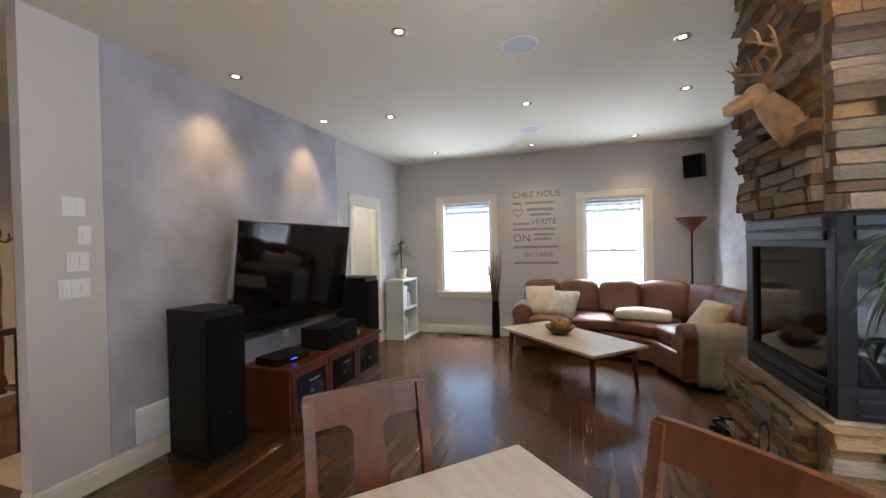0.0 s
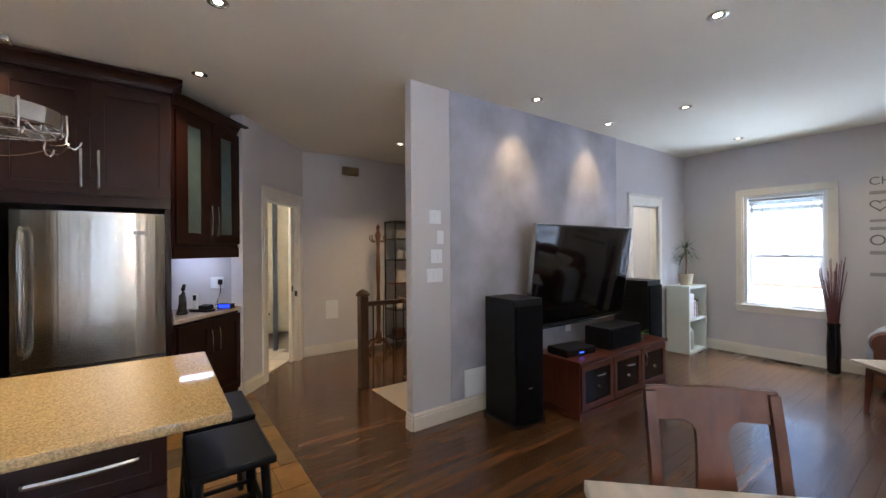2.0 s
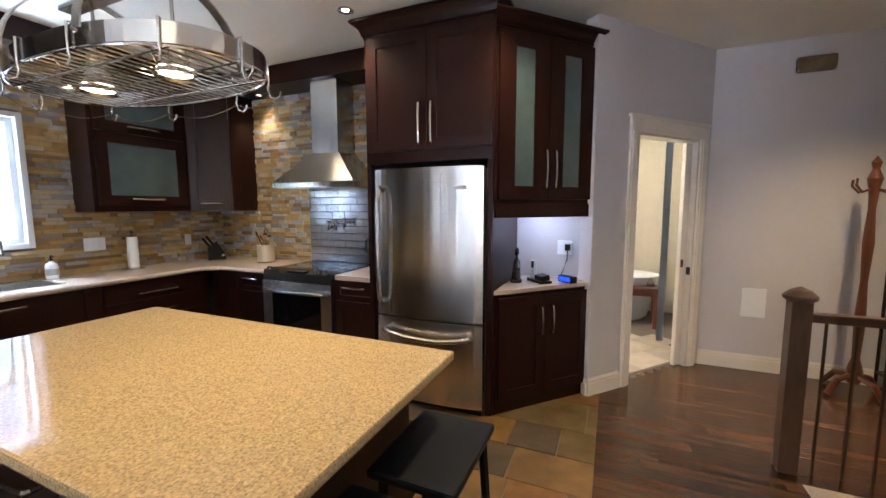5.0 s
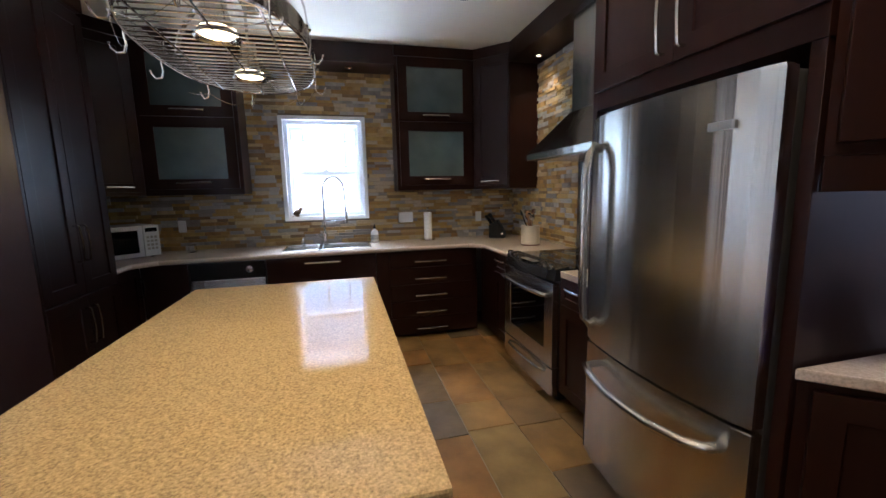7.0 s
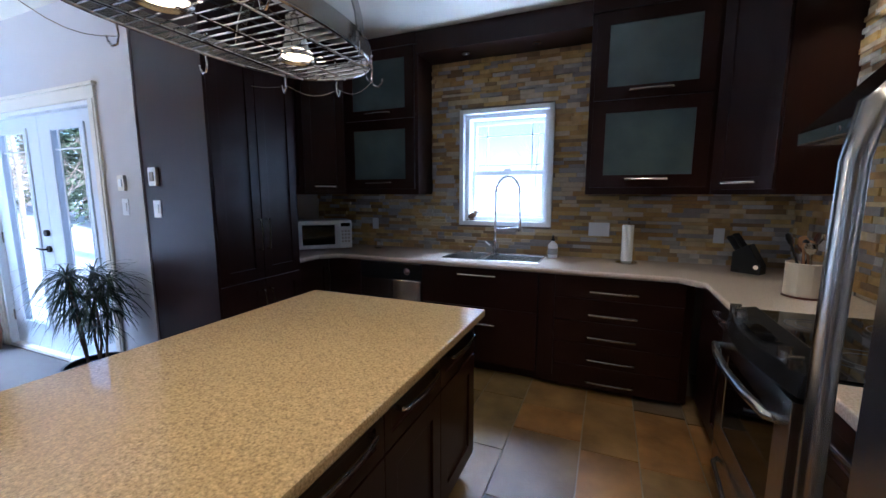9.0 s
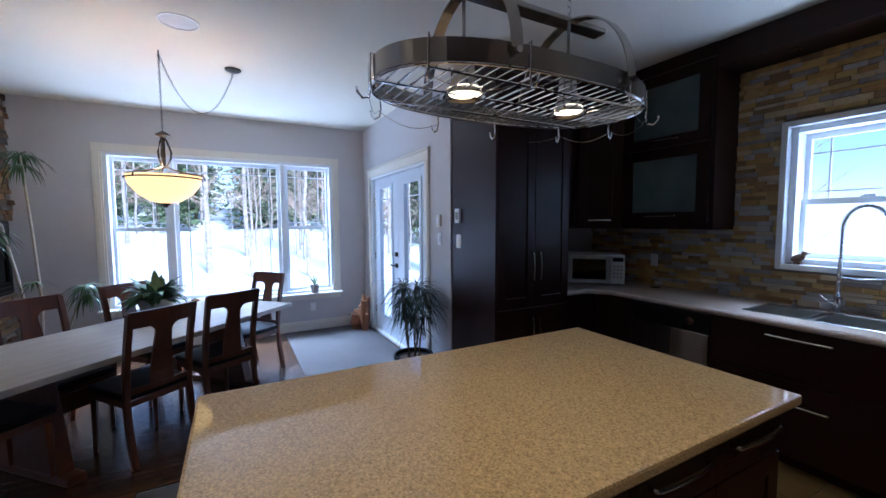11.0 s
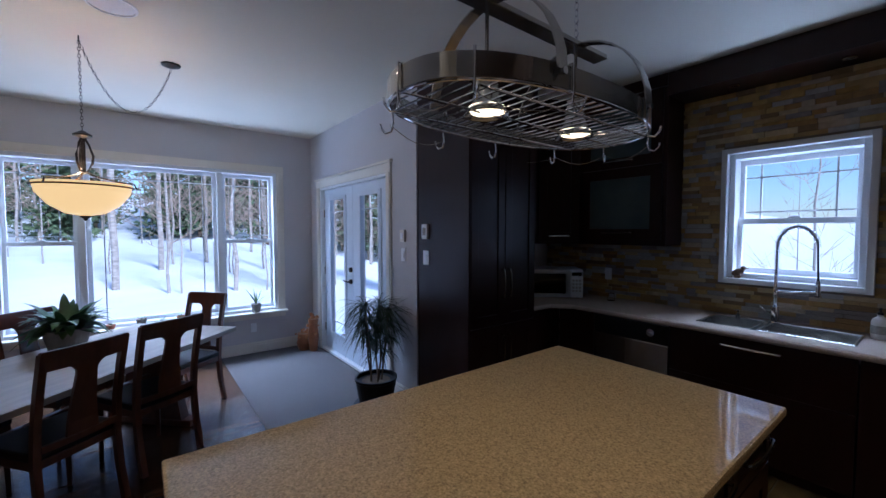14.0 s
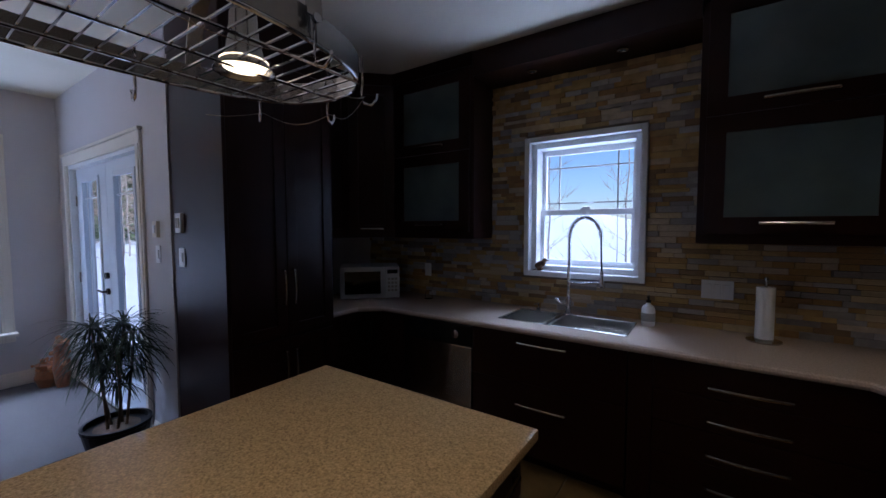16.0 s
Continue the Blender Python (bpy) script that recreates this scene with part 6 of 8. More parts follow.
_b = box(bm_new(), DX - 0.12, DX + 0.005, WIND[0] - 0.1, WIND[1] + 0.1, WIND[2] - 0.022, WIND[2] + 0.007, 0.005)
structure("trim_sill", _b, M_TRIM, "cream painted window sill board")
sill_plants()
plate("wall_outlet", "white outlet under the dining window", pose(DX, -0.80, 0.33, rz=-90), 1, kind="outlet")


def branch_vases():
    rnd = random.Random(9)
    for x, y, h, r in ((1.62, -1.36, 0.22, 0.10), (1.50, -1.44, 0.42, 0.07)):
        th = thing("branch_vase", "glass vase of dried amber flowers on carpet", "vase", pose(x, y, 0.0065), "vases by the french doors")
        part("vase", lathe(bm_new(), [(r * 0.7, 0), (r, h * 0.4), (r * 0.8, h * 0.8), (r * 0.9, h)], 20), mat("amber_vase", (0.26, 0.10, 0.04), 0.3, vary=0.3), th)
        b = bm_new()
        for k in range(40):
            a = rnd.uniform(0, 6.28)
            p = Vector((r * rnd.uniform(0, 1.1) * math.cos(a), r * rnd.uniform(0, 1.1) * math.sin(a), rnd.uniform(0.3, 1.0) * h + 0.05))
            t = bmesh.new()
            bmesh.ops.create_icosphere(t, subdivisions=1, radius=rnd.uniform(0.014, 0.028))
            merge(b, t, Matrix.Translation(p))
        part("dried_flowers", b, mat("dried_petals", (0.42, 0.20, 0.09), 0.8, vary=0.4, scale=30), th, kind="stuff")


branch_vases()

# controls on the wall by the pantry and on the pantry side
for _x, _z, _y, _lab, _w, _h in ((-0.53, 1.53, FY, "beige wall thermostat", 0.075, 0.11), (-0.53, 1.36, FY, "white light switch", 0.075, 0.12), (-0.87, 1.57, -1.58, "grey wall thermostat with display", 0.08, 0.125), (-0.87, 1.35, -1.58, "white dimmer switch", 0.08, 0.12)):
    _t = thing("wall_control", _lab + " beside the pantry", "thermostat" if "thermo" in _lab else "switch", pose(_x, _y, _z, rz=180))
    part("case", box(bm_new(), -_w / 2, _w / 2, -0.022 if "thermo" in _lab else -0.006, 0, -_h / 2, _h / 2, 0.004), M_TRIM if "beige" in _lab else M_WHITE, _t)
    part("face", box(bm_new(), -_w / 4, _w / 4, -0.027 if "thermo" in _lab else -0.012, -0.005, -_h / 4, _h / 4, 0.002), M_POT if "display" in _lab else M_WHITE, _t)
for _k, (_z, _y, _g) in enumerate(((1.74, 1.96, 2), (1.57, 2.01, 1), (1.41, 1.97, 2), (1.25, 1.95, 3))):
    plate("wall_switch", "white switch plate on the partition end", pose(SX1, _y, _z, rz=90), _g)



# ---- fireplace ----
def fireplace():
    X, Y, Y1, X1 = 0.55, 2.20, 2.97, DX
    structure("wall_fireplace_core", box(box(bm_new(), X + 0.03, X1, Y + 0.03, Y1, 0, 0.79), X + 0.03, X1, Y + 0.03, Y1, 1.55, H), M_GROUT, "mortar core of the stone fireplace")
    near = lambda x, z: x
    ledge("wall_fireplace_upper_side", "brown stacked ledge stone fireplace side", pose(X + 0.03, Y1, 0, rz=-90), Y1 - Y - 0.03, 1.55, H - 0.003, [], M_FPSTONE, M_FPSTONE, (0.032, 0.06), (0.12, 0.34), (0.025, 0.075), near, 21)
    ledge("wall_fireplace_upper_front", "pale stacked ledge stone fireplace front", pose(X - 0.02, Y + 0.03, 0), X1 - X + 0.02, 1.55, H - 0.003, [], M_FPSTONE, M_FPSTONE, (0.036, 0.066), (0.14, 0.36), (0.03, 0.07), near, 22)
    ledge("wall_fireplace_lower_side", "brown stacked ledge stone hearth side", pose(X - 0.02, Y1 + 0.05, 0, rz=-90), Y1 - Y + 0.05, 0.0, 0.792, [], M_FPSTONE, M_FPSTONE, (0.032, 0.06), (0.12, 0.34), (0.025, 0.075), near, 23)
    ledge("wall_fireplace_lower_front", "pale stacked ledge stone hearth front", pose(X - 0.06, Y - 0.0, 0), X1 - X + 0.06, 0.0, 0.792, [], M_FPSTONE, M_FPSTONE, (0.036, 0.066), (0.14, 0.36), (0.03, 0.07), near, 24)
    structure("trim_hearth_slab", box(bm_new(), X - 0.02, X1, Y - 0.02, Y1 + 0.03, 0.792, 0.802), M_FPSTONE, "rough stone hearth ledge")
    th = thing("fireplace_insert", "black steel corner fireplace with glass sides", "fireplace", pose(X, Y, 0.802))
    h = 1.55 - 0.804
    black = mat("stove_black", (0.008, 0.008, 0.009), 0.4, vary=0.15, scale=30, spec=0.2)
    b = box(bm_new(), 0.0, X1 - X, 0.0, Y1 - Y, h - 0.13, h, 0.004)
    part("hood", b, black, th)
    part("sill", box(bm_new(), 0.0, X1 - X, 0.0, Y1 - Y, 0.0, 0.12, 0.004), black, th)
    part("corner_post", box(bm_new(), 0.0, 0.06, 0.0, 0.06, 0.12, h - 0.13, 0.004), black, th)
    part("end_post", box(bm_new(), 0.0, 0.06, Y1 - Y - 0.08, Y1 - Y, 0.12, h - 0.13, 0.004), black, th)
    part("end_post", box(bm_new(), X1 - X - 0.06, X1 - X, 0.0, 0.06, 0.12, h - 0.13, 0.004), black, th)
    part("back", box(box(bm_new(), 0.1, X1 - X, Y1 - Y - 0.07, Y1 - Y - 0.02, 0.12, h - 0.13), X1 - X - 0.05, X1 - X - 0.01, 0.06, Y1 - Y - 0.08, 0.12, h - 0.13), black, th)
    part("side_glass", box(bm_new(), 0.018, 0.026, 0.061, Y1 - Y - 0.081, 0.12, h - 0.13), M_BGLASS, th, "dark reflective fireplace glass")
    part("front_glass", box(bm_new(), 0.061, X1 - X - 0.061, 0.018, 0.026, 0.12, h - 0.13), M_BGLASS, th, "dark reflective fireplace glass")
    trim = mat("gunmetal", (0.045, 0.045, 0.052), 0.35, 0.8, vary=0.1)
    for z in (h - 0.10, h - 0.05):
        part("louvre", box(bm_new(), -0.014, 0.0, 0.05, Y1 - Y - 0.03, z, z + 0.036, 0.004), trim, th)
        part("louvre", box(bm_new(), 0.05, X1 - X - 0.03, -0.014, 0.0, z, z + 0.036, 0.004), trim, th)
    for z in (0.02, 0.07):
        part("louvre", box(bm_new(), -0.012, 0.0, 0.05, Y1 - Y - 0.03, z, z + 0.035, 0.004), black, th)
        part("louvre", box(bm_new(), 0.05, X1 - X - 0.03, -0.012, 0.0, z, z + 0.012, 0.003), trim, th)


fireplace()


def deer_head():
    b = bm_new()
    tube(b, [(0.02, 0, -0.14), (-0.05, 0, -0.08), (-0.13, 0, 0.02), (-0.19, 0, 0.10)], 0.135, 14, taper=0.075)
    t = bmesh.new()
    bmesh.ops.create_uvsphere(t, u_segments=16, v_segments=12, radius=0.085)
    merge(b, t, Matrix.Translation((-0.22, 0, 0.13)) @ Matrix.Diagonal((1.15, 0.8, 0.95, 1)))
    tube(b, [(-0.24, 0, 0.125), (-0.33, 0, 0.085), (-0.41, 0, 0.055), (-0.435, 0, 0.05)], 0.062, 12, taper=0.034)
    for s in (-1, 1):
        tube(b, [(-0.17, s * 0.06, 0.18), (-0.15, s * 0.13, 0.21), (-0.14, s * 0.18, 0.215)], 0.028, 8, taper=0.005)
        beam = [(-0.19, s * 0.035, 0.20), (-0.16, s * 0.09, 0.27), (-0.14, s * 0.17, 0.32), (-0.18, s * 0.24, 0.36), (-0.28, s * 0.27, 0.38), (-0.36, s * 0.25, 0.42)]
        tube(b, beam, 0.019, 8, taper=0.006)
        for k, l in ((1, 0.10), (2, 0.14), (3, 0.15), (4, 0.11)):
            p = Vector(beam[k])
            tube(b, [p, p + Vector((-0.02, s * 0.01, l * 0.6)), p + Vector((-0.05, -s * 0.01, l))], 0.013, 7, taper=0.003)
    lathe(b, [(0.14, 0.0), (0.14, 0.02), (0.0, 0.025)], 20, m=pose(0.035, 0, -0.12, 0, -90, 0))
    solid("deer_head_mount", b, mat("carved_wood", (0.28, 0.165, 0.085), 0.6, vary=0.3, scale=12, bump=0.2), "carved brown deer head with antlers on stone", "wall ornament", pose(0.535, 2.42, 1.98, rz=-6) @ Matrix.Diagonal((0.56, 0.60, 0.62, 1)), smooth=True)


deer_head()


def lantern():
    th = thing("hearth_lantern", "black metal lantern with glass beside hearth", "lantern", pose(0.33, 2.20, 0.0, rz=20) @ Matrix.Diagonal((0.7, 0.7, 2.1, 1)))
    part("base", box(bm_new(), -0.10, 0.10, -0.10, 0.10, 0.0, 0.03, 0.006), M_BLACK, th)
    for sx in (-1, 1):
        for sy in (-1, 1):
            part("post", box(bm_new(), sx * 0.085 - 0.008, sx * 0.085 + 0.008, sy * 0.085 - 0.008, sy * 0.085 + 0.008, 0.03, 0.20, 0.002), M_BLACK, th)
    for k in range(4):
        part("pane", box(bm_new(), -0.077, 0.077, -0.083, -0.080, 0.03, 0.20, m=pose(0, 0, 0, rz=90 * k)), mat("blue_glass", (0.25, 0.36, 0.46), 0.12, vary=0.05), th)
    b = lathe(bm_new(), [(0.14, 0.20), (0.135, 0.21), (0.06, 0.27), (0.03, 0.30), (0.0, 0.305)], 4)
    part("roof", b, M_BLACK, th)
    part("ring", tube(bm_new(), [(0.03 * math.cos(a * 0.524), 0, 0.335 + 0.03 * math.sin(a * 0.524)) for a in range(12)], 0.004, 6, closed=True), M_BLACK, th)
    b = bm_new()
    rnd = random.Random(3)
    for k in range(14):
        box(b, -0.05, 0.05, -0.02, 0.02, 0.0, 0.03, 0.005, pose(rnd.uniform(-0.08, 0.08), rnd.uniform(-0.08, 0.08), 0.012 * k, 0, rnd.uniform(-25, 25), rnd.uniform(0, 180)))
    solid("iron_ornament", b, M_BLACK, "dark wrought iron ornament on floor", "ornament", pose(0.62, 3.62, 0.006))


lantern()


# ---- living room ----
def cushion(w, d, h, r=0.06, puff=0.02, seed=0):
    """A soft block, swollen in the middle."""
    t = bmesh.new()
    bmesh.ops.create_cube(t, size=1)
    bmesh.ops.subdivide_edges(t, edges=t.edges[:], cuts=5, use_grid_fill=True)
    for v in t.verts:
        x, y, z = (2 * c for c in v.co)
        k = 1 - 0.16 * (abs(x) ** 6 + abs(y) ** 6) * 0.5
        e = 1 - 0.22 * max(abs(x), abs(y)) ** 8
        v.co = Vector((x * w / 2 * (1 - 0.05 * abs(z) ** 4), y * d / 2 * (1 - 0.05 * abs(z) ** 4), z * h / 2 * e + math.copysign(puff, z) * (1 - x * x) * (1 - y * y)))
        nn = noise.noise(v.co * 9 + Vector((seed * 3.1, 0, 0)))
        v.co += v.co.normalized() * nn * 0.012
    return t


def sofa():
    th = thing("sectional_sofa", "brown leather corner sofa with cream throws", "sofa")
    base = [(-1.10, 6.42), (-1.10, 5.72), (-0.10, 5.70), (0.46, 5.40), (0.66, 4.72), (1.36, 4.80), (1.38, 6.42)]
    part("base", prism(bm_new(), base, 0.07, 0.33, 0.03), M_SOFA, th)
    for p in ((-1.0, 5.8), (-0.2, 5.8), (0.55, 5.4), (0.72, 4.82), (1.26, 4.9), (1.28, 6.3), (-1.0, 6.3)):
        part("foot", cyl(bm_new(), (p[0], p[1], 0.0), (p[0], p[1], 0.075), 0.03, 0.035, 12), M_BLACK, th)
    seats = [(-0.66, 5.98, 0.52, 0.66, 0), (-0.12, 5.98, 0.54, 0.66, 0), (0.47, 5.83, 0.60, 0.66, -35), (0.86, 5.37, 0.50, 0.62, -76), (0.95, 5.00, 0.34, 0.62, -76)]
    for k, (x, y, w, d, r) in enumerate(seats):
        part("seat_cushion", cushion(w, d, 0.17, seed=k), M_SOFA, th, m=pose(x, y, 0.41, rz=r), smooth=True)
    backs = [(-0.78, 6.30, 0.50, 0), (-0.28, 6.30, 0.52, 0), (0.24, 6.30, 0.52, 0), (0.80, 6.22, 0.62, -22), (1.18, 5.86, 0.56, -68), (1.24, 5.34, 0.54, -82), (1.22, 4.98, 0.36, -82)]
    for k, (x, y, w, r) in enumerate(backs):
        part("back_cushion", cushion(w, 0.20, 0.46, seed=10 + k), M_SOFA, th, m=pose(x, y, 0.68, -12, 0, r), smooth=True)
    part("back_frame", prism(bm_new(), [(-1.05, 6.46), (-1.05, 6.36), (0.7, 6.36), (1.26, 5.9), (1.32, 4.8), (1.40, 4.8), (1.40, 6.0), (0.95, 6.46)], 0.3, 0.76, 0.03), M_SOFA, th)
    for m, L in ((pose(-1.02, 6.42, 0, rz=-90), 0.72), (pose(0.62, 4.78, 0, rz=6), 0.74)):
        b = box(bm_new(), 0, L, -0.09, 0.09, 0.08, 0.52, 0.03)
        t = bmesh.new()
        lathe(t, [(0.0, 0.0), (0.10, 0.004), (0.115, 0.02), (0.118, L - 0.02), (0.10, L - 0.004), (0.0, L)], 20)
        merge(b, t, pose(0, 0, 0.52, 0, 90, 0))
        part("arm", b, M_SOFA, th, "rolled leather arm", m=m, smooth=False)
    for name, lab, m, w, d, h, mt in (
            ("throw_pillow", "white fluffy throw pillow on sofa", pose(-0.78, 6.02, 0.66, 62, 0, 18), 0.40, 0.40, 0.13, M_CREAM),
            ("throw_pillow", "pale grey throw pillow on sofa", pose(-0.50, 5.95, 0.62, 55, 0, -24), 0.38, 0.38, 0.12, mat("pillow_grey", (0.50, 0.48, 0.47), 0.9, vary=0.3, scale=18, bump=0.4)),
            ("bolster_pillow", "long white pillow lying on sofa seat", pose(0.44, 5.72, 0.555, 0, 0, -14), 0.62, 0.26, 0.12, M_CREAM),
            ("throw_pillow", "beige pillow leaning on sofa back", pose(1.00, 5.16, 0.62, 50, 0, -70), 0.44, 0.40, 0.14, mat("pillow_beige", (0.40, 0.33, 0.25), 0.9, vary=0.2, scale=12, bump=0.4))):
        solid(name, cushion(w, d, h, puff=0.03, seed=len(lab)), mt, lab, "pillow", m, smooth=True)

    def throw(name, label, m, material, w, drop0, drop1):
        t = bmesh.new()
        prof = [(-0.135, 0.52 - drop0 * (1 - k / 5), 0.0) for k in range(6)] + [(0.135 * -math.cos(a * math.pi / 8), 0.52 + 0.132 * math.sin(a * math.pi / 8), 0) for a in range(1, 8)] + [(0.135, 0.52 - drop1 * k / 5, 0) for k in range(6)]
        rows = []
        nx = 12
        for k, (y, z, _) in enumerate(prof):
            rows.append([t.verts.new((w * (i / nx - 0.5), y + 0.010 * math.sin(i * 1.7 + k * 0.5) * (1 if y > 0 else -1), z + 0.006 * math.sin(i * 0.9))) for i in range(nx + 1)])
        for a, c in zip(rows, rows[1:]):
            for i in range(nx):
                t.faces.new((a[i], a[i + 1], c[i + 1], c[i]))
        r = bmesh.ops.solidify(t, geom=t.faces[:], thickness=0.012)
        solid(name, merge(bm_new(), t), material, label, "blanket", m, smooth=True)
    throw("throw_blanket", "cream woven throw over sofa arm", pose(0.95, 4.81, 0.0, rz=6), M_CREAM, 0.46, 0.46, 0.20)
    throw("throw_blanket", "white throw draped over rolled sofa arm", pose(-1.02, 5.95, 0.0, rz=-90), mat("throw_white", (0.60, 0.60, 0.62), 0.9, vary=0.15, bump=0.4), 0.40, 0.46, 0.05)


sofa()


def coffee_table():
    a = math.atan2(4.09 - 5.23, -0.1 + 1.2)
    m = Matrix.Translation((-0.43, 4.88, 0)) @ Matrix.Rotation(a, 4, "Z")
    th = thing("coffee_table", "low coffee table with pale stone top", "table", m)
    part("tabletop", box(bm_new(), -0.72, 0.72, -0.36, 0.36, 0.42, 0.45, 0.005), M_TABLE, th, "pale beige tabletop")
    part("apron", box(bm_new(), -0.64, 0.64, -0.28, 0.28, 0.36, 0.42, 0.004), M_CHERRY, th)
    for sx in (-1, 1):
        for sy in (-1, 1):
            part("leg", tube(bm_new(), [(sx * 0.62, sy * 0.27, 0.42), (sx * 0.64, sy * 0.29, 0.0)], 0.04, 4, taper=0.024), M_CHERRY, th)
    bo = thing("wicker_bowl", "brown woven bowl holding wooden balls", "bowl", pose(-0.50, 4.95, 0.451))
    part("bowl", lathe(bm_new(), [(0.06, 0.0), (0.10, 0.015), (0.155, 0.07), (0.165, 0.085), (0.155, 0.083), (0.10, 0.028), (0.0, 0.02)], 24), mat("wicker", (0.16, 0.09, 0.045), 0.8, vary=0.5, scale=60, bump=0.6, bscale=90), bo, smooth=True)
    for x, y, r in ((-0.05, 0.0, 0.058), (0.055, 0.03, 0.062), (0.02, -0.07, 0.05)):
        t = bmesh.new()
        bmesh.ops.create_icosphere(t, subdivisions=3, radius=r)
        part("ball", merge(bm_new(), t, Matrix.Translation((x, y, 0.035 + r))), mat("ball_wood", (0.26, 0.14, 0.06), 0.8, vary=0.5, scale=40, bump=0.8, bscale=60), bo, smooth=True)


coffee_table()


def television():
    m = Matrix.Translation((-2.88, 3.63, 1.205)) @ Matrix.Rotation(radians(90), 4, "Z") @ Matrix.Rotation(radians(7), 4, "X")
    th = thing("television", "large flat screen television on wall arm", "television", m)
    w, h = 1.60, 0.98
    part("case", box(bm_new(), -w / 2, w / 2, 0.0, 0.045, -h / 2, h / 2, 0.004), M_BLACK, th)
    part("screen", box(bm_new(), -w / 2 + 0.012, w / 2 - 0.012, -0.004, 0.0, -h / 2 + 0.03, h / 2 - 0.012, 0.001), M_BGLASS, th, "dark glossy screen")
    b = bm_new()
    for a in ((-w / 2 - 0.005, -w / 2, -h / 2, h / 2), (w / 2, w / 2 + 0.005, -h / 2, h / 2), (-w / 2 - 0.005, w / 2 + 0.005, h / 2, h / 2 + 0.005), (-w / 2 - 0.005, w / 2 + 0.005, -h / 2 - 0.02, -h / 2)):
        box(b, a[0], a[1], -0.006, 0.04, a[2], a[3], 0.001)
    part("silver_bezel", b, M_STEELH, th, "thin silver bezel")
    part("wall_arm", box(bm_new(), -0.2, 0.2, 0.045, 0.27, -0.12, 0.12, 0.01), M_BLACK, th)


television()


def tower_speaker():
    th = thing("tower_speaker", "tall black floor standing loudspeaker", "speaker", pose(-2.86, 2.57, 0, rz=86) @ Matrix.Diagonal((1.05, 1.05, 1.04, 1)), "tower speakers")
    part("cabinet", box(bm_new(), -0.15, 0.15, -0.17, 0.19, 0.03, 1.01, 0.006), mat("black_ash", (0.009, 0.008, 0.008), 0.5, vary=0.3, scale=10, stretch=(1, 1, 8), spec=0.2), th)
    part("grille", box(bm_new(), -0.14, 0.14, -0.19, -0.171, 0.06, 0.96, 0.008), M_CLOTH, th, "black cloth grille")
    part("plinth", box(bm_new(), -0.165, 0.165, -0.19, 0.20, 0.0, 0.03, 0.004), M_BLACK, th)
    part("badge", box(bm_new(), -0.02, 0.02, -0.192, -0.189, 0.30, 0.31), M_STEELH, th)
    copy_thing(th, pose(-2.90, 4.72, 0, rz=92) @ Matrix.Diagonal((1.05, 1.05, 1.04, 1)))


tower_speaker()


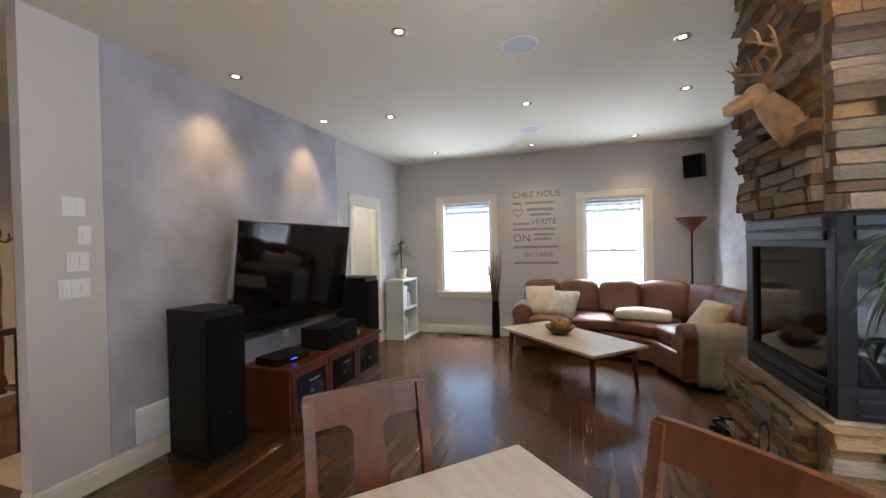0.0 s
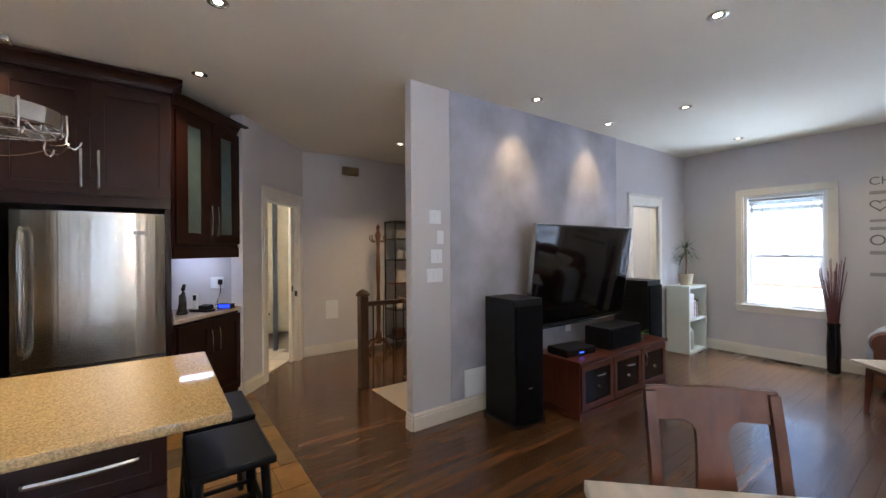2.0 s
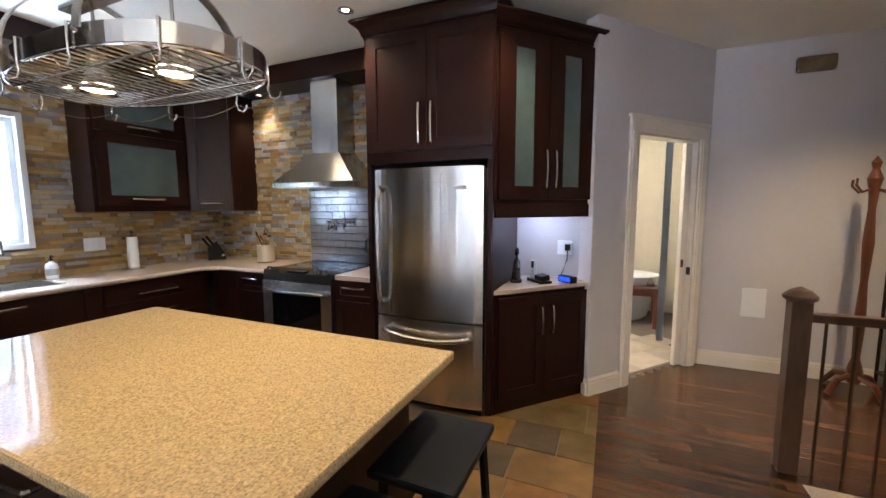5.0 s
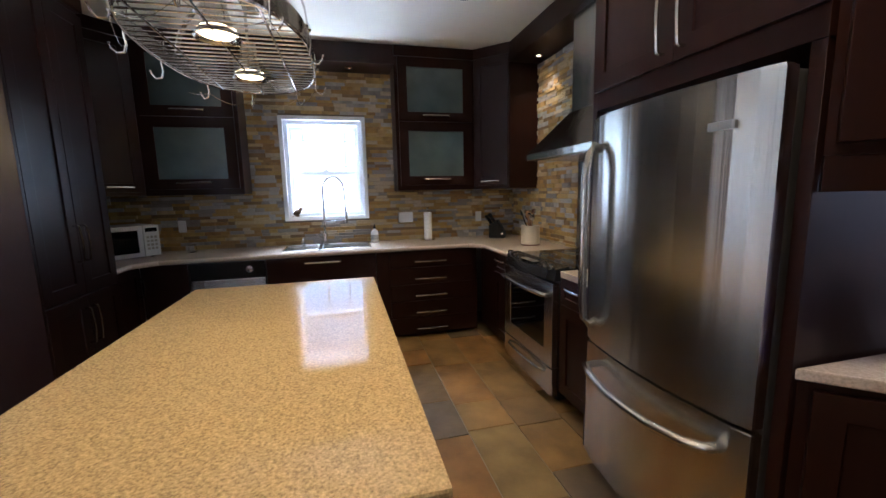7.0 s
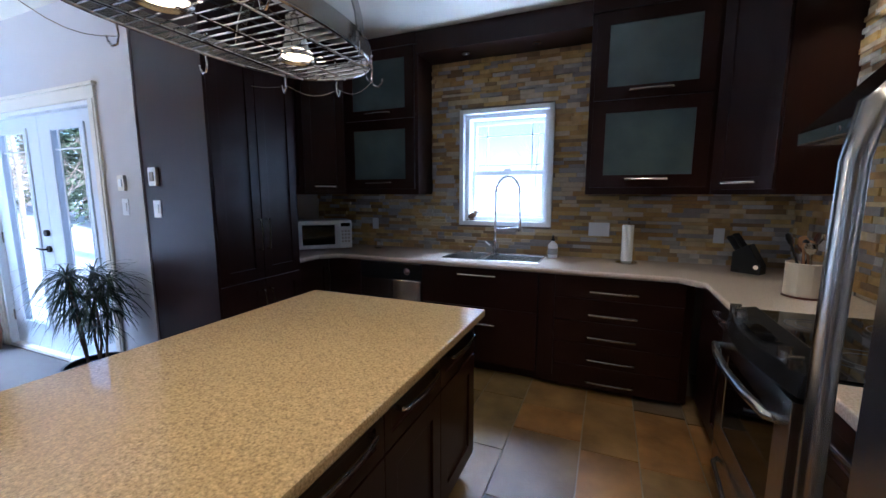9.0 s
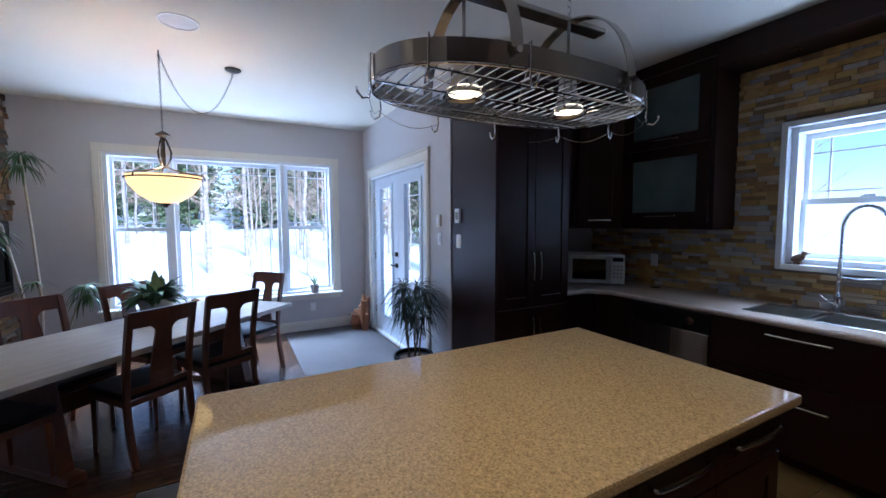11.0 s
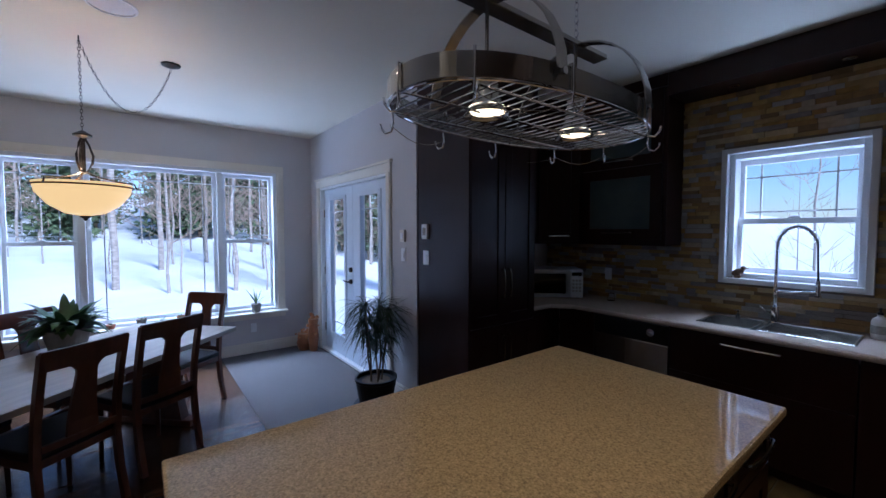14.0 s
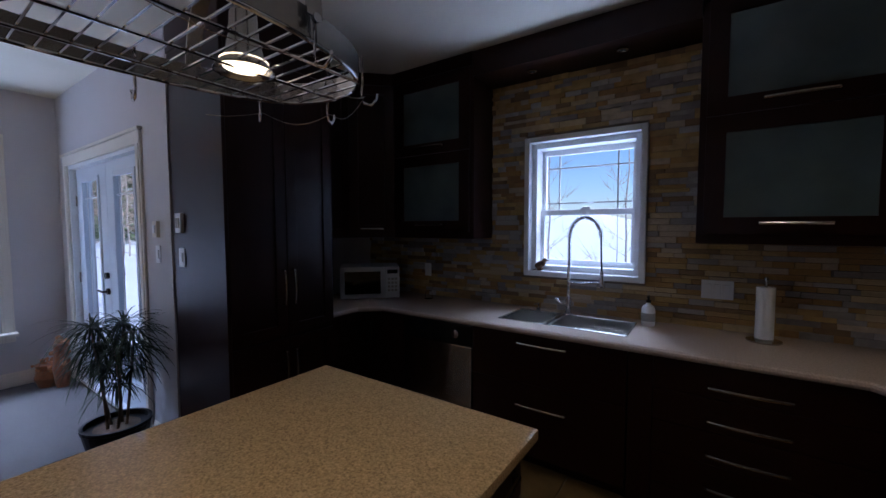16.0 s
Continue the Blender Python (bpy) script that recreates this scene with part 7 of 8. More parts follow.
def tv_console():
    th = thing("tv_console", "cherry wood media console with glass doors", "media console", pose(-2.47, 2.96, 0, rz=90))
    w, d, h = 1.52, 0.50, 0.50
    part("body", box(bm_new(), 0.01, w - 0.01, 0.02, d, 0.06, h - 0.03, 0.004), M_CHERRY, th)
    part("top", box(bm_new(), -0.015, w + 0.015, -0.01, d, h - 0.03, h, 0.006), M_CHERRY, th)
    part("plinth", box(bm_new(), 0.0, w, 0.01, d, 0.0, 0.06, 0.004), M_CHERRY, th)
    for k in range(3):
        x0, x1 = 0.02 + k * 0.495, 0.02 + (k + 1) * 0.495 - 0.01
        b = bm_new()
        ring(b, x0, x1, 0.08, 0.46, 0.05, 0.0, 0.019, None, 0.003)
        dd = part("door", b, M_CHERRY, th)
        part("door_glass", box(bm_new(), x0 + 0.05, x1 - 0.05, 0.008, 0.012, 0.13, 0.41), M_BGLASS, dd)
        hz = k == 2
        part("handle", bar_handle(0.13, hz), M_STEELH, dd, m=pose(x0 + (0.025 if hz else (x1 - x0) / 2), 0.0, 0.36))
        part("knob", cyl(bm_new(), ((x0 + x1) / 2, 0.0, 0.25), ((x0 + x1) / 2, -0.02, 0.25), 0.02, 0.014, 14), M_STEELH, dd)
    cs = thing("centre_speaker", "black centre channel speaker on console", "speaker", pose(-2.66, 3.80, h + 0.001, rz=90))
    part("cabinet", box(bm_new(), -0.28, 0.28, -0.12, 0.15, 0.0, 0.20, 0.008), M_BLACK, cs)
    part("grille", box(bm_new(), -0.27, 0.27, -0.135, -0.12, 0.01, 0.19, 0.008), M_CLOTH, cs)
    rc = thing("receiver_box", "black set top box with blue light", "receiver", pose(-2.72, 3.18, h + 0.001, rz=84))
    part("case", box(bm_new(), -0.19, 0.19, -0.12, 0.12, 0.0, 0.065, 0.012), M_BLACK, rc)
    part("led", box(bm_new(), -0.03, 0.03, -0.122, -0.119, 0.025, 0.032), glow("blue_indicator", (0.05, 0.12, 1.0), 0.7), rc)
    gp = thing("small_plant", "small bright green plant in glass pot", "plant", pose(-2.62, 4.20, h + 0.001))
    pot(gp, 0.05, 0.06, M_POT)
    b = bm_new()
    rnd = random.Random(6)
    for k in range(22):
        a = rnd.uniform(0, 6.28)
        blade(b, (0, 0, 0.05), (math.cos(a), math.sin(a), rnd.uniform(0.3, 1.4)), rnd.uniform(0.07, 0.13), 0.016, 0.8, rnd)
    part("leaves", b, mat("bright_leaf", (0.13, 0.30, 0.05), 0.5, vary=0.3), gp, kind="stuff")
    pl = thing("wall_plate", "white cable plate on feature wall", "outlet", pose(SX1 + 0.004, 3.72, 0.62, rz=90))
    part("plate", box(bm_new(), -0.04, 0.04, -0.02, 0, -0.06, 0.06, 0.004), M_WHITE, pl)
    vt = thing("wall_vent", "white square vent cover above baseboard", "vent", pose(SX1 + 0.004, 2.39, 0.275, rz=90))
    part("frame", box(bm_new(), -0.13, 0.13, -0.012, 0, -0.12, 0.12, 0.004), M_WHITE, vt)
    for k in range(8):
        part("slat", box(bm_new(), -0.11, 0.11, -0.016, -0.011, -0.095 + 0.026 * k, -0.080 + 0.026 * k, 0.001), M_WHITE, vt)


tv_console()


def cube_shelf():
    th = thing("cube_shelf", "white two cube shelf with storage boxes", "shelf", pose(-3.135, 5.935, 0))
    w, d, h = 0.30, 0.58, 0.93
    mt = mat("shelf_white", (0.68, 0.72, 0.66), 0.4, vary=0.02)
    t = 0.035
    for name, a in (("side_panel", (0, w, 0, t, 0, h)), ("side_panel", (0, w, d - t, d, 0, h)), ("back_panel", (0, 0.01, t, d - t, 0, h)), ("shelf_board", (0.01, w, t, d - t, 0, t)), ("shelf_board", (0.01, w, t, d - t, h / 2 - 0.015, h / 2 + 0.015)), ("shelf_board", (0.01, w, t, d - t, h - t, h))):
        part(name, box(bm_new(), *a, 0.002), mt, th)
    bx = thing("storage_box", "white storage boxes inside cube shelf", "box", pose(-3.10, 5.99, 0.481))
    part("box_body", box(bm_new(), 0, 0.24, 0, 0.16, 0, 0.34, 0.004), M_WHITE, bx)
    bx = thing("storage_box", "grey storage basket inside cube shelf", "box", pose(-3.10, 5.98, 0.037))
    part("box_body", lathe(bm_new(), [(0.10, 0), (0.12, 0.05), (0.12, 0.25), (0.09, 0.30)], 16, (0.12, 0.14, 0)), M_POT, bx)
    bk = thing("book_stack", "row of books inside cube shelf", "books", pose(-3.08, 6.20, 0.481))
    for k in range(5):
        part("book", box(bm_new(), 0.0, 0.2, 0.03 * k, 0.03 * k + 0.026, 0, 0.22 + 0.02 * (k % 3), 0.002), (M_POT, M_WHITE, M_CHERRY, M_CREAM, M_BLACK)[k], bk)
    pp = thing("potted_palm", "small palm in beige pot on shelf", "plant", pose(-2.99, 6.22, 0.931))
    pot(pp, 0.095, 0.16, mat("beige_pot", (0.46, 0.40, 0.30), 0.7, vary=0.1))
    b = bm_new()
    rnd = random.Random(12)
    part("stem", tube(bm_new(), [(0, 0, 0.13), (0.01, 0, 0.3), (-0.01, 0.01, 0.53)], 0.012, 7), M_BARK, pp)
    tuft(b, (-0.01, 0.01, 0.42), 50, 0.34, 0.007, 1.5, rnd, 1.0)
    tuft(b, (-0.01, 0.01, 0.52), 50, 0.32, 0.006, 1.4, rnd, 1.5)
    part("leaves", b, M_LEAF, pp, kind="stuff")


cube_shelf()


def stick_vase():
    th = thing("stick_vase", "tall dark vase of reddish branches", "vase", pose(-1.50, 6.42, 0))
    part("vase", lathe(bm_new(), [(0.05, 0), (0.06, 0.02), (0.065, 0.3), (0.055, 0.5), (0.06, 0.58), (0.05, 0.58), (0.045, 0.3), (0.0, 0.05)], 20), M_BGLASS, th)
    rnd = random.Random(1)
    for k in range(34):
        a = rnd.uniform(0, 6.28)
        r = rnd.uniform(0.03, 0.13)
        part("branch", tube(bm_new(), [(0.02 * math.cos(a), 0.02 * math.sin(a), 0.3), (r * 0.5 * math.cos(a), r * 0.5 * math.sin(a), 0.8), (r * math.cos(a), r * math.sin(a), rnd.uniform(1.05, 1.35))], 0.006, 4, taper=0.003), mat("red_twig", (0.11, 0.028, 0.022), 0.6, vary=0.3) if k == 0 else bpy.data.materials["red_twig"], th)


stick_vase()


def torchiere():
    th = thing("floor_lamp", "dark torchiere floor lamp with amber bowl", "floor lamp", pose(1.15, 6.42, 0))
    part("base", lathe(bm_new(), [(0.14, 0), (0.14, 0.015), (0.05, 0.04), (0.012, 0.06)], 24), M_BRONZE, th)
    part("pole", cyl(bm_new(), (0, 0, 0.05), (0, 0, 1.58), 0.013, seg=12), M_BRONZE, th)
    part("shade", lathe(bm_new(), [(0.02, 1.55), (0.05, 1.60), (0.11, 1.66), (0.18, 1.73), (0.185, 1.75), (0.175, 1.75), (0.10, 1.67), (0.0, 1.60)], 28), mat("amber_shade", (0.16, 0.055, 0.02), 0.35, vary=0.3, scale=8), th, "brown amber glass bowl shade")


torchiere()


def wall_speaker():
    th = thing("wall_speaker", "black bookshelf speaker on corner bracket", "speaker", pose(1.18, 6.38, 2.42, 8, 0, -30))
    part("cabinet", box(bm_new(), -0.11, 0.11, -0.09, 0.10, -0.15, 0.15, 0.012), M_BLACK, th)
    part("grille", box(bm_new(), -0.10, 0.10, -0.10, -0.089, -0.14, 0.14, 0.008), M_CLOTH, th)
    part("bracket", tube(bm_new(), [(0.0, 0.09, -0.02), (0.05, 0.19, -0.02), (0.06, 0.24, -0.06)], 0.015, 8), M_BLACK, th)


wall_speaker()
_t = thing("wall_picture", "pale landscape canvas on side wall", "picture", pose(LX, 5.85, 1.50, rz=-90))
part("canvas", box(bm_new(), -0.48, 0.48, -0.03, -0.001, -0.32, 0.32, 0.003), mat("snow_print", (0.55, 0.57, 0.66), 0.7, vary=0.28, scale=3, stretch=(1, 1, 2), detail=8), _t)

# small floor register under the window
_t = thing("floor_register", "dark metal floor register by the baseboard", "vent", pose(-1.95, 6.50, 0.003))
part("plate", box(bm_new(), -0.15, 0.15, -0.03, 0.03, 0, 0.004, 0.001), M_BLACK, _t)
for _k in range(9):
    part("slat", box(bm_new(), -0.13 + 0.03 * _k, -0.115 + 0.03 * _k, -0.022, 0.022, 0.0045, 0.007), M_BRONZE, _t)


def lettering():
    th = thing("wall_lettering", "dark vinyl family motto lettering on wall", "wall decal", pose(0, LY - 0.003, 0))

    def word(text, x0, x1, z, name="word"):
        c = bpy.data.curves.new("text", "FONT")
        c.body, c.align_x, c.extrude = text, "LEFT", 0.0006
        tmp = bpy.data.objects.new("tmp_text", c)
        me = bpy.data.meshes.new_from_object(tmp)
        bpy.data.objects.remove(tmp)
        bpy.data.curves.remove(c)
        xs = [v.co.x for v in me.vertices]
        k = (x1 - x0) / (max(xs) - min(xs))
        me.materials.clear()
        me.materials.append(M_TEXT)
        ob = new(name, me)
        ob.parent = th
        ob.matrix_basis = pose(x0, 0, z, 90) @ Matrix.Diagonal((k, min(k, 0.26), 1, 1)) @ Matrix.Translation((-min(xs), 0, 0))

    def bar(x0, x1, z, h):
        part("letter_bar", box(bm_new(), x0, x1, -0.001, 0.0005, z, z + h), mat("faint_letters", (0.30, 0.29, 0.31), 0.7, vary=0.4, scale=90) if "faint_letters" not in bpy.data.materials else bpy.data.materials["faint_letters"], th)
    word("CHEZ NOUS", -1.23, -0.52, 2.16)
    bar(-1.23, -1.10, 2.05, 0.04), bar(-1.04, -0.62, 2.055, 0.035)
    pts = []
    for k in range(28):
        a = 2 * math.pi * k / 28
        pts.append((-1.15 + 0.0048 * 16 * math.sin(a) ** 3, -0.001, 1.93 + 0.0042 * (13 * math.cos(a) - 5 * math.cos(2 * a) - 2 * math.cos(3 * a) - math.cos(4 * a))))
    part("heart", tube(bm_new(), pts, 0.006, 4, closed=True), M_TEXT, th, "outlined heart")
    bar(-1.02, -0.62, 1.95, 0.04), bar(-0.98, -0.66, 1.87, 0.04)
    bar(-1.23, -0.98, 1.74, 0.03)
    word("VÉRITÉ", -0.96, -0.58, 1.74)
    bar(-1.23, -0.60, 1.65, 0.035)
    word("ON", -1.23, -0.98, 1.48)
    bar(-0.92, -0.62, 1.57, 0.03), bar(-0.92, -0.66, 1.50, 0.03)
    bar(-1.23, -0.55, 1.375, 0.04)
    word("ON S'AIME", -1.08, -0.64, 1.245)
    bar(-1.23, -0.56, 1.13, 0.04)


lettering()


# ---- hall ----
def stair_rail():
    th = thing("stair_railing", "dark wooden newel and rail with iron balusters", "railing", pose(-4.36, 1.84, 0))
    wood = mat("stained_oak", (0.075, 0.036, 0.018), 0.4, vary=0.3, scale=8, stretch=(5, 5, 1))
    b = box(bm_new(), -0.045, 0.045, -0.045, 0.045, 0, 0.97, 0.004)
    part("newel_post", b, wood, th)
    part("newel_cap", lathe(bm_new(), [(0.06, 0.97), (0.075, 0.985), (0.075, 1.0), (0.045, 1.03), (0.0, 1.05)], 20), wood, th)
    part("handrail", box(bm_new(), -0.03, 0.03, 0.045, 1.85, 0.86, 0.91, 0.012), wood, th)
    part("handrail", box(bm_new(), 0.0, 1.12, 0.47, 0.53, 0.86, 0.91, 0.012), mat("rail_oak", (0.16, 0.075, 0.035), 0.4, vary=0.3, scale=8), th)
    part("shoe_rail", box(bm_new(), 0.0, 1.12, 0.475, 0.525, 0.0, 0.03, 0.004), wood, th)
    for k in range(9):
        x = 0.07 + 0.12 * k
        b = cyl(bm_new(), (x, 0.5, 0.03), (x, 0.5, 0.86), 0.008, seg=8)
        lathe(b, [(0.008, 0.0), (0.02, 0.04), (0.022, 0.06), (0.02, 0.08), (0.008, 0.12)], 10, (x, 0.5, 0.30))
        part("baluster", b, mat("dull_iron", (0.06, 0.035, 0.02), 0.5, 0.6) if k == 0 else bpy.data.materials["dull_iron"], th)
    for k in range(14):
        y = 0.12 + 0.125 * k
        part("baluster", cyl(bm_new(), (0, y, 0.0), (0, y, 0.86), 0.008, seg=8), bpy.data.materials["dull_iron"], th)


stair_rail()


def coat_rack():
    th = thing("coat_rack", "turned dark wooden coat stand", "coat rack", pose(-5.68, 2.68, 0))
    part("pole", lathe(bm_new(), [(0.04, 0.1), (0.05, 0.2), (0.025, 0.3), (0.035, 0.6), (0.022, 0.9), (0.035, 1.2), (0.022, 1.45), (0.03, 1.6), (0.045, 1.68), (0.02, 1.75), (0.03, 1.8), (0.0, 1.85)], 16), M_CHAIR, th)
    for k in range(4):
        a = math.pi / 2 * k + 0.5
        c, s = math.cos(a), math.sin(a)
        part("hook", tube(bm_new(), [(0.03 * c, 0.03 * s, 1.60), (0.10 * c, 0.10 * s, 1.58), (0.15 * c, 0.15 * s, 1.63), (0.145 * c, 0.145 * s, 1.68)], 0.009, 7), M_CHAIR, th)
        part("foot", tube(bm_new(), [(0.03 * c, 0.03 * s, 0.16), (0.14 * c, 0.14 * s, 0.13), (0.22 * c, 0.22 * s, 0.02)], 0.022, 7), M_CHAIR, th)


coat_rack()


def bakers_rack():
    m = pose(-5.615, 2.93, 0, rz=90)
    th = thing("metal_shelf", "dark iron rack with shelves of boxes", "shelf", m)
    for x in (0, 0.75):
        for y in (0, 0.32):
            part("post", cyl(bm_new(), (x, y, 0), (x, y, 1.9), 0.012, seg=8), M_BRONZE, th)
    for k, z in enumerate((0.12, 0.55, 0.95, 1.3, 1.62, 1.88)):
        part("shelf_board", box(bm_new(), -0.01, 0.76, -0.01, 0.33, z, z + 0.02, 0.003), M_BRONZE if k != 2 else M_CHERRY, th)
    rnd = random.Random(14)
    for k in range(12):
        z = (0.14, 0.57, 0.97, 1.32, 1.64)[k % 5] + 0.001
        x = 0.05 + 0.2 * (k // 5) + rnd.uniform(0, 0.05)
        t = thing("storage_jar" if k % 2 else "small_box", "small dim container on iron rack", "container", m @ pose(x, 0.06, z))
        if k % 2:
            part("jar_body", lathe(bm_new(), [(0.05, 0), (0.06, 0.02), (0.055, 0.12), (0.03, 0.16), (0.035, 0.18)], 14, (0.06, 0.05, 0)), (M_POT, M_CREAM, M_TERRA)[k % 3], t)
        else:
            part("box_body", box(bm_new(), 0, 0.14, 0, 0.16, 0, 0.12 + 0.03 * (k % 4), 0.004), (M_CHERRY, M_POT, M_CREAM)[k % 3], t)


bakers_rack()
_t = thing("emergency_light", "bronze oval wall chime box near ceiling", "wall fixture", pose(HX, 2.36, 2.62, rz=90))
part("box_body", box(bm_new(), -0.13, 0.13, -0.06, 0, -0.065, 0.065, 0.03), mat("aged_bronze", (0.20, 0.15, 0.09), 0.35, 0.7, vary=0.3), _t)
_t = thing("wall_plate", "blank white cover plate on hall wall", "plate", pose(HX, 2.08, 0.62, rz=90))
part("plate", box(bm_new(), -0.09, 0.09, -0.01, 0, -0.13, 0.13, 0.003), M_WHITE, _t)

# ---- bathroom seen through the door ----
_p = [(-4.93, 0.69), (-5.95, 1.54), (-6.09, 1.66), (-6.09, 3.69), (-7.87, 3.69), (-7.87, -0.37), (-5.20, -0.37), (-5.20, 0.69)]
structure("floor_bathroom", prism(bm_new(), _p, -0.011, 0.002), M_GROUT, "grey grout under bathroom tiles")
_t = thing("floor_bathroom_tiles", "beige stone bathroom floor tiles", "floor", DM, kind="structure")
_me = mesh_of("tile", box(bm_new(), 0, 0.396, 0, 0.296, 0, 0.008, 0.002), palette("bath_tile", [(0.46, 0.40, 0.32), (0.52, 0.45, 0.36), (0.40, 0.35, 0.28)], 0.35, island=False, vary=0.15, bump=0.1))
for _r in range(8):
    for _k in range(5):
        _o = new("tile", _me)
        _o.parent = _t
        _o.matrix_basis = pose(-0.35 + 0.4 * _k + 0.2 * (_r % 2), 0.13 + 0.3 * _r, 0.001)


def bathroom():
    m = pose(-6.92, 1.08, 0, rz=90)
    th = thing("wooden_stool", "reddish wooden bath stool with towel", "stool", m)
    part("seat", box(bm_new(), -0.05, 0.38, 0, 0.30, 0.47, 0.50, 0.006), M_CHERRY, th)
    for x in (0.0, 0.33):
        for y in (0.03, 0.27):
            part("leg", box(bm_new(), x - 0.022, x + 0.022, y - 0.02, y + 0.02, 0.008, 0.47, 0.003), M_CHERRY, th)
    part("apron", box(bm_new(), 0.0, 0.33, 0.015, 0.035, 0.40, 0.47), M_CHERRY, th)
    b = bm_new()
    lathe(b, [(0.0, 0.0), (0.05, 0.0), (0.035, 0.05), (0.015, 0.10), (0.0, 0.12)], 8)
    solid("bath_ornament", b, glass("ornament_glass", (0.9, 0.85, 0.7)), "small glass ornament on stool", "ornament", m @ pose(0.28, 0.15, 0.501))
    tb = thing("bathtub", "white oval freestanding bathtub", "bathtub", pose(-7.42, 0.75, 0, rz=90))
    b = lathe(bm_new(), [(0.32, 0.009), (0.36, 0.06), (0.40, 0.35), (0.43, 0.58), (0.45, 0.60), (0.42, 0.605), (0.36, 0.3), (0.28, 0.12), (0.0, 0.11)], 36)
    bmesh.ops.scale(b, vec=(1.7, 0.95, 1), verts=b.verts)
    part("tub_shell", b, M_WHITE, tb, smooth=True)
    cu = thing("window_curtain", "grey blue hanging curtain panel", "curtain", pose(-6.36, 1.375, 0, rz=78))
    t = bmesh.new()
    prev = None
    for k in range(41):
        x = 0.065 * k / 40
        y = 0.010 * math.sin(k * 0.9)
        v = (t.verts.new((x, y, 0.05)), t.verts.new((x, y * 0.7, 2.2)))
        if prev:
            t.faces.new((prev[0], v[0], v[1], prev[1]))
        prev = v
    bmesh.ops.solidify(t, geom=t.faces[:], thickness=0.004)
    part("cloth", merge(bm_new(), t), mat("curtain_blue", (0.52, 0.56, 0.64), 0.9, vary=0.1), cu, smooth=True)
    part("rod", cyl(bm_new(), (-0.03, 0, 2.22), (0.20, 0, 2.22), 0.012, seg=10), M_BRONZE, cu)
    # added fixture and point lamp, out of view, to brighten the bathroom
    cl = thing("ceiling_light", "unseen round ceiling light added to brighten bathroom", "ceiling light", DM @ pose(0.6, 1.3, H))
    part("shade", lathe(bm_new(), [(0.14, 0.0), (0.14, -0.03), (0.10, -0.06), (0.0, -0.07)], 24), M_BULB, cl)
    lamp("bath_light", "POINT", 20, DM @ pose(0.6, 1.3, H - 0.25), (1.0, 0.88, 0.68), soft=0.12)


bathroom()
# added bare lamp, no fixture, brightening the room behind the ajar door
lamp("room_light", "POINT", 12, pose(-4.2, 5.2, 2.4), (1.0, 0.9, 0.72), soft=0.12)


# ---- outdoors ----
def ground_z(x, y):
    r = math.hypot(x + 1.5, y - 1.5)
    out = max(0.0, r - 9.0)
    a = math.atan2(y - 1.5, x + 1.5)
    east = max(0.0, math.cos(a - 0.05))
    south = max(0.0, math.cos(a + math.pi / 2 + 0.15)) ** 1.5
    z = -0.75 + east ** 2 * min(7.0, 0.055 * out + 0.012 * max(0.0, out - 14.0) ** 1.5) - south * min(26.0, 0.30 * out)
    z += 0.30 * noise.noise(Vector((x * 0.11, y * 0.11, 0))) * min(1, out / 6) + 0.12 * noise.noise(Vector((x * 0.4, y * 0.4, 3))) * min(1, out / 6)
    if r > 500:
        z += min(1, (r - 500) / 900) * (70 + 45 * noise.noise(Vector((a * 2.3, 0, 5))) + 20 * noise.noise(Vector((a * 8, 1, 5))))
    return z


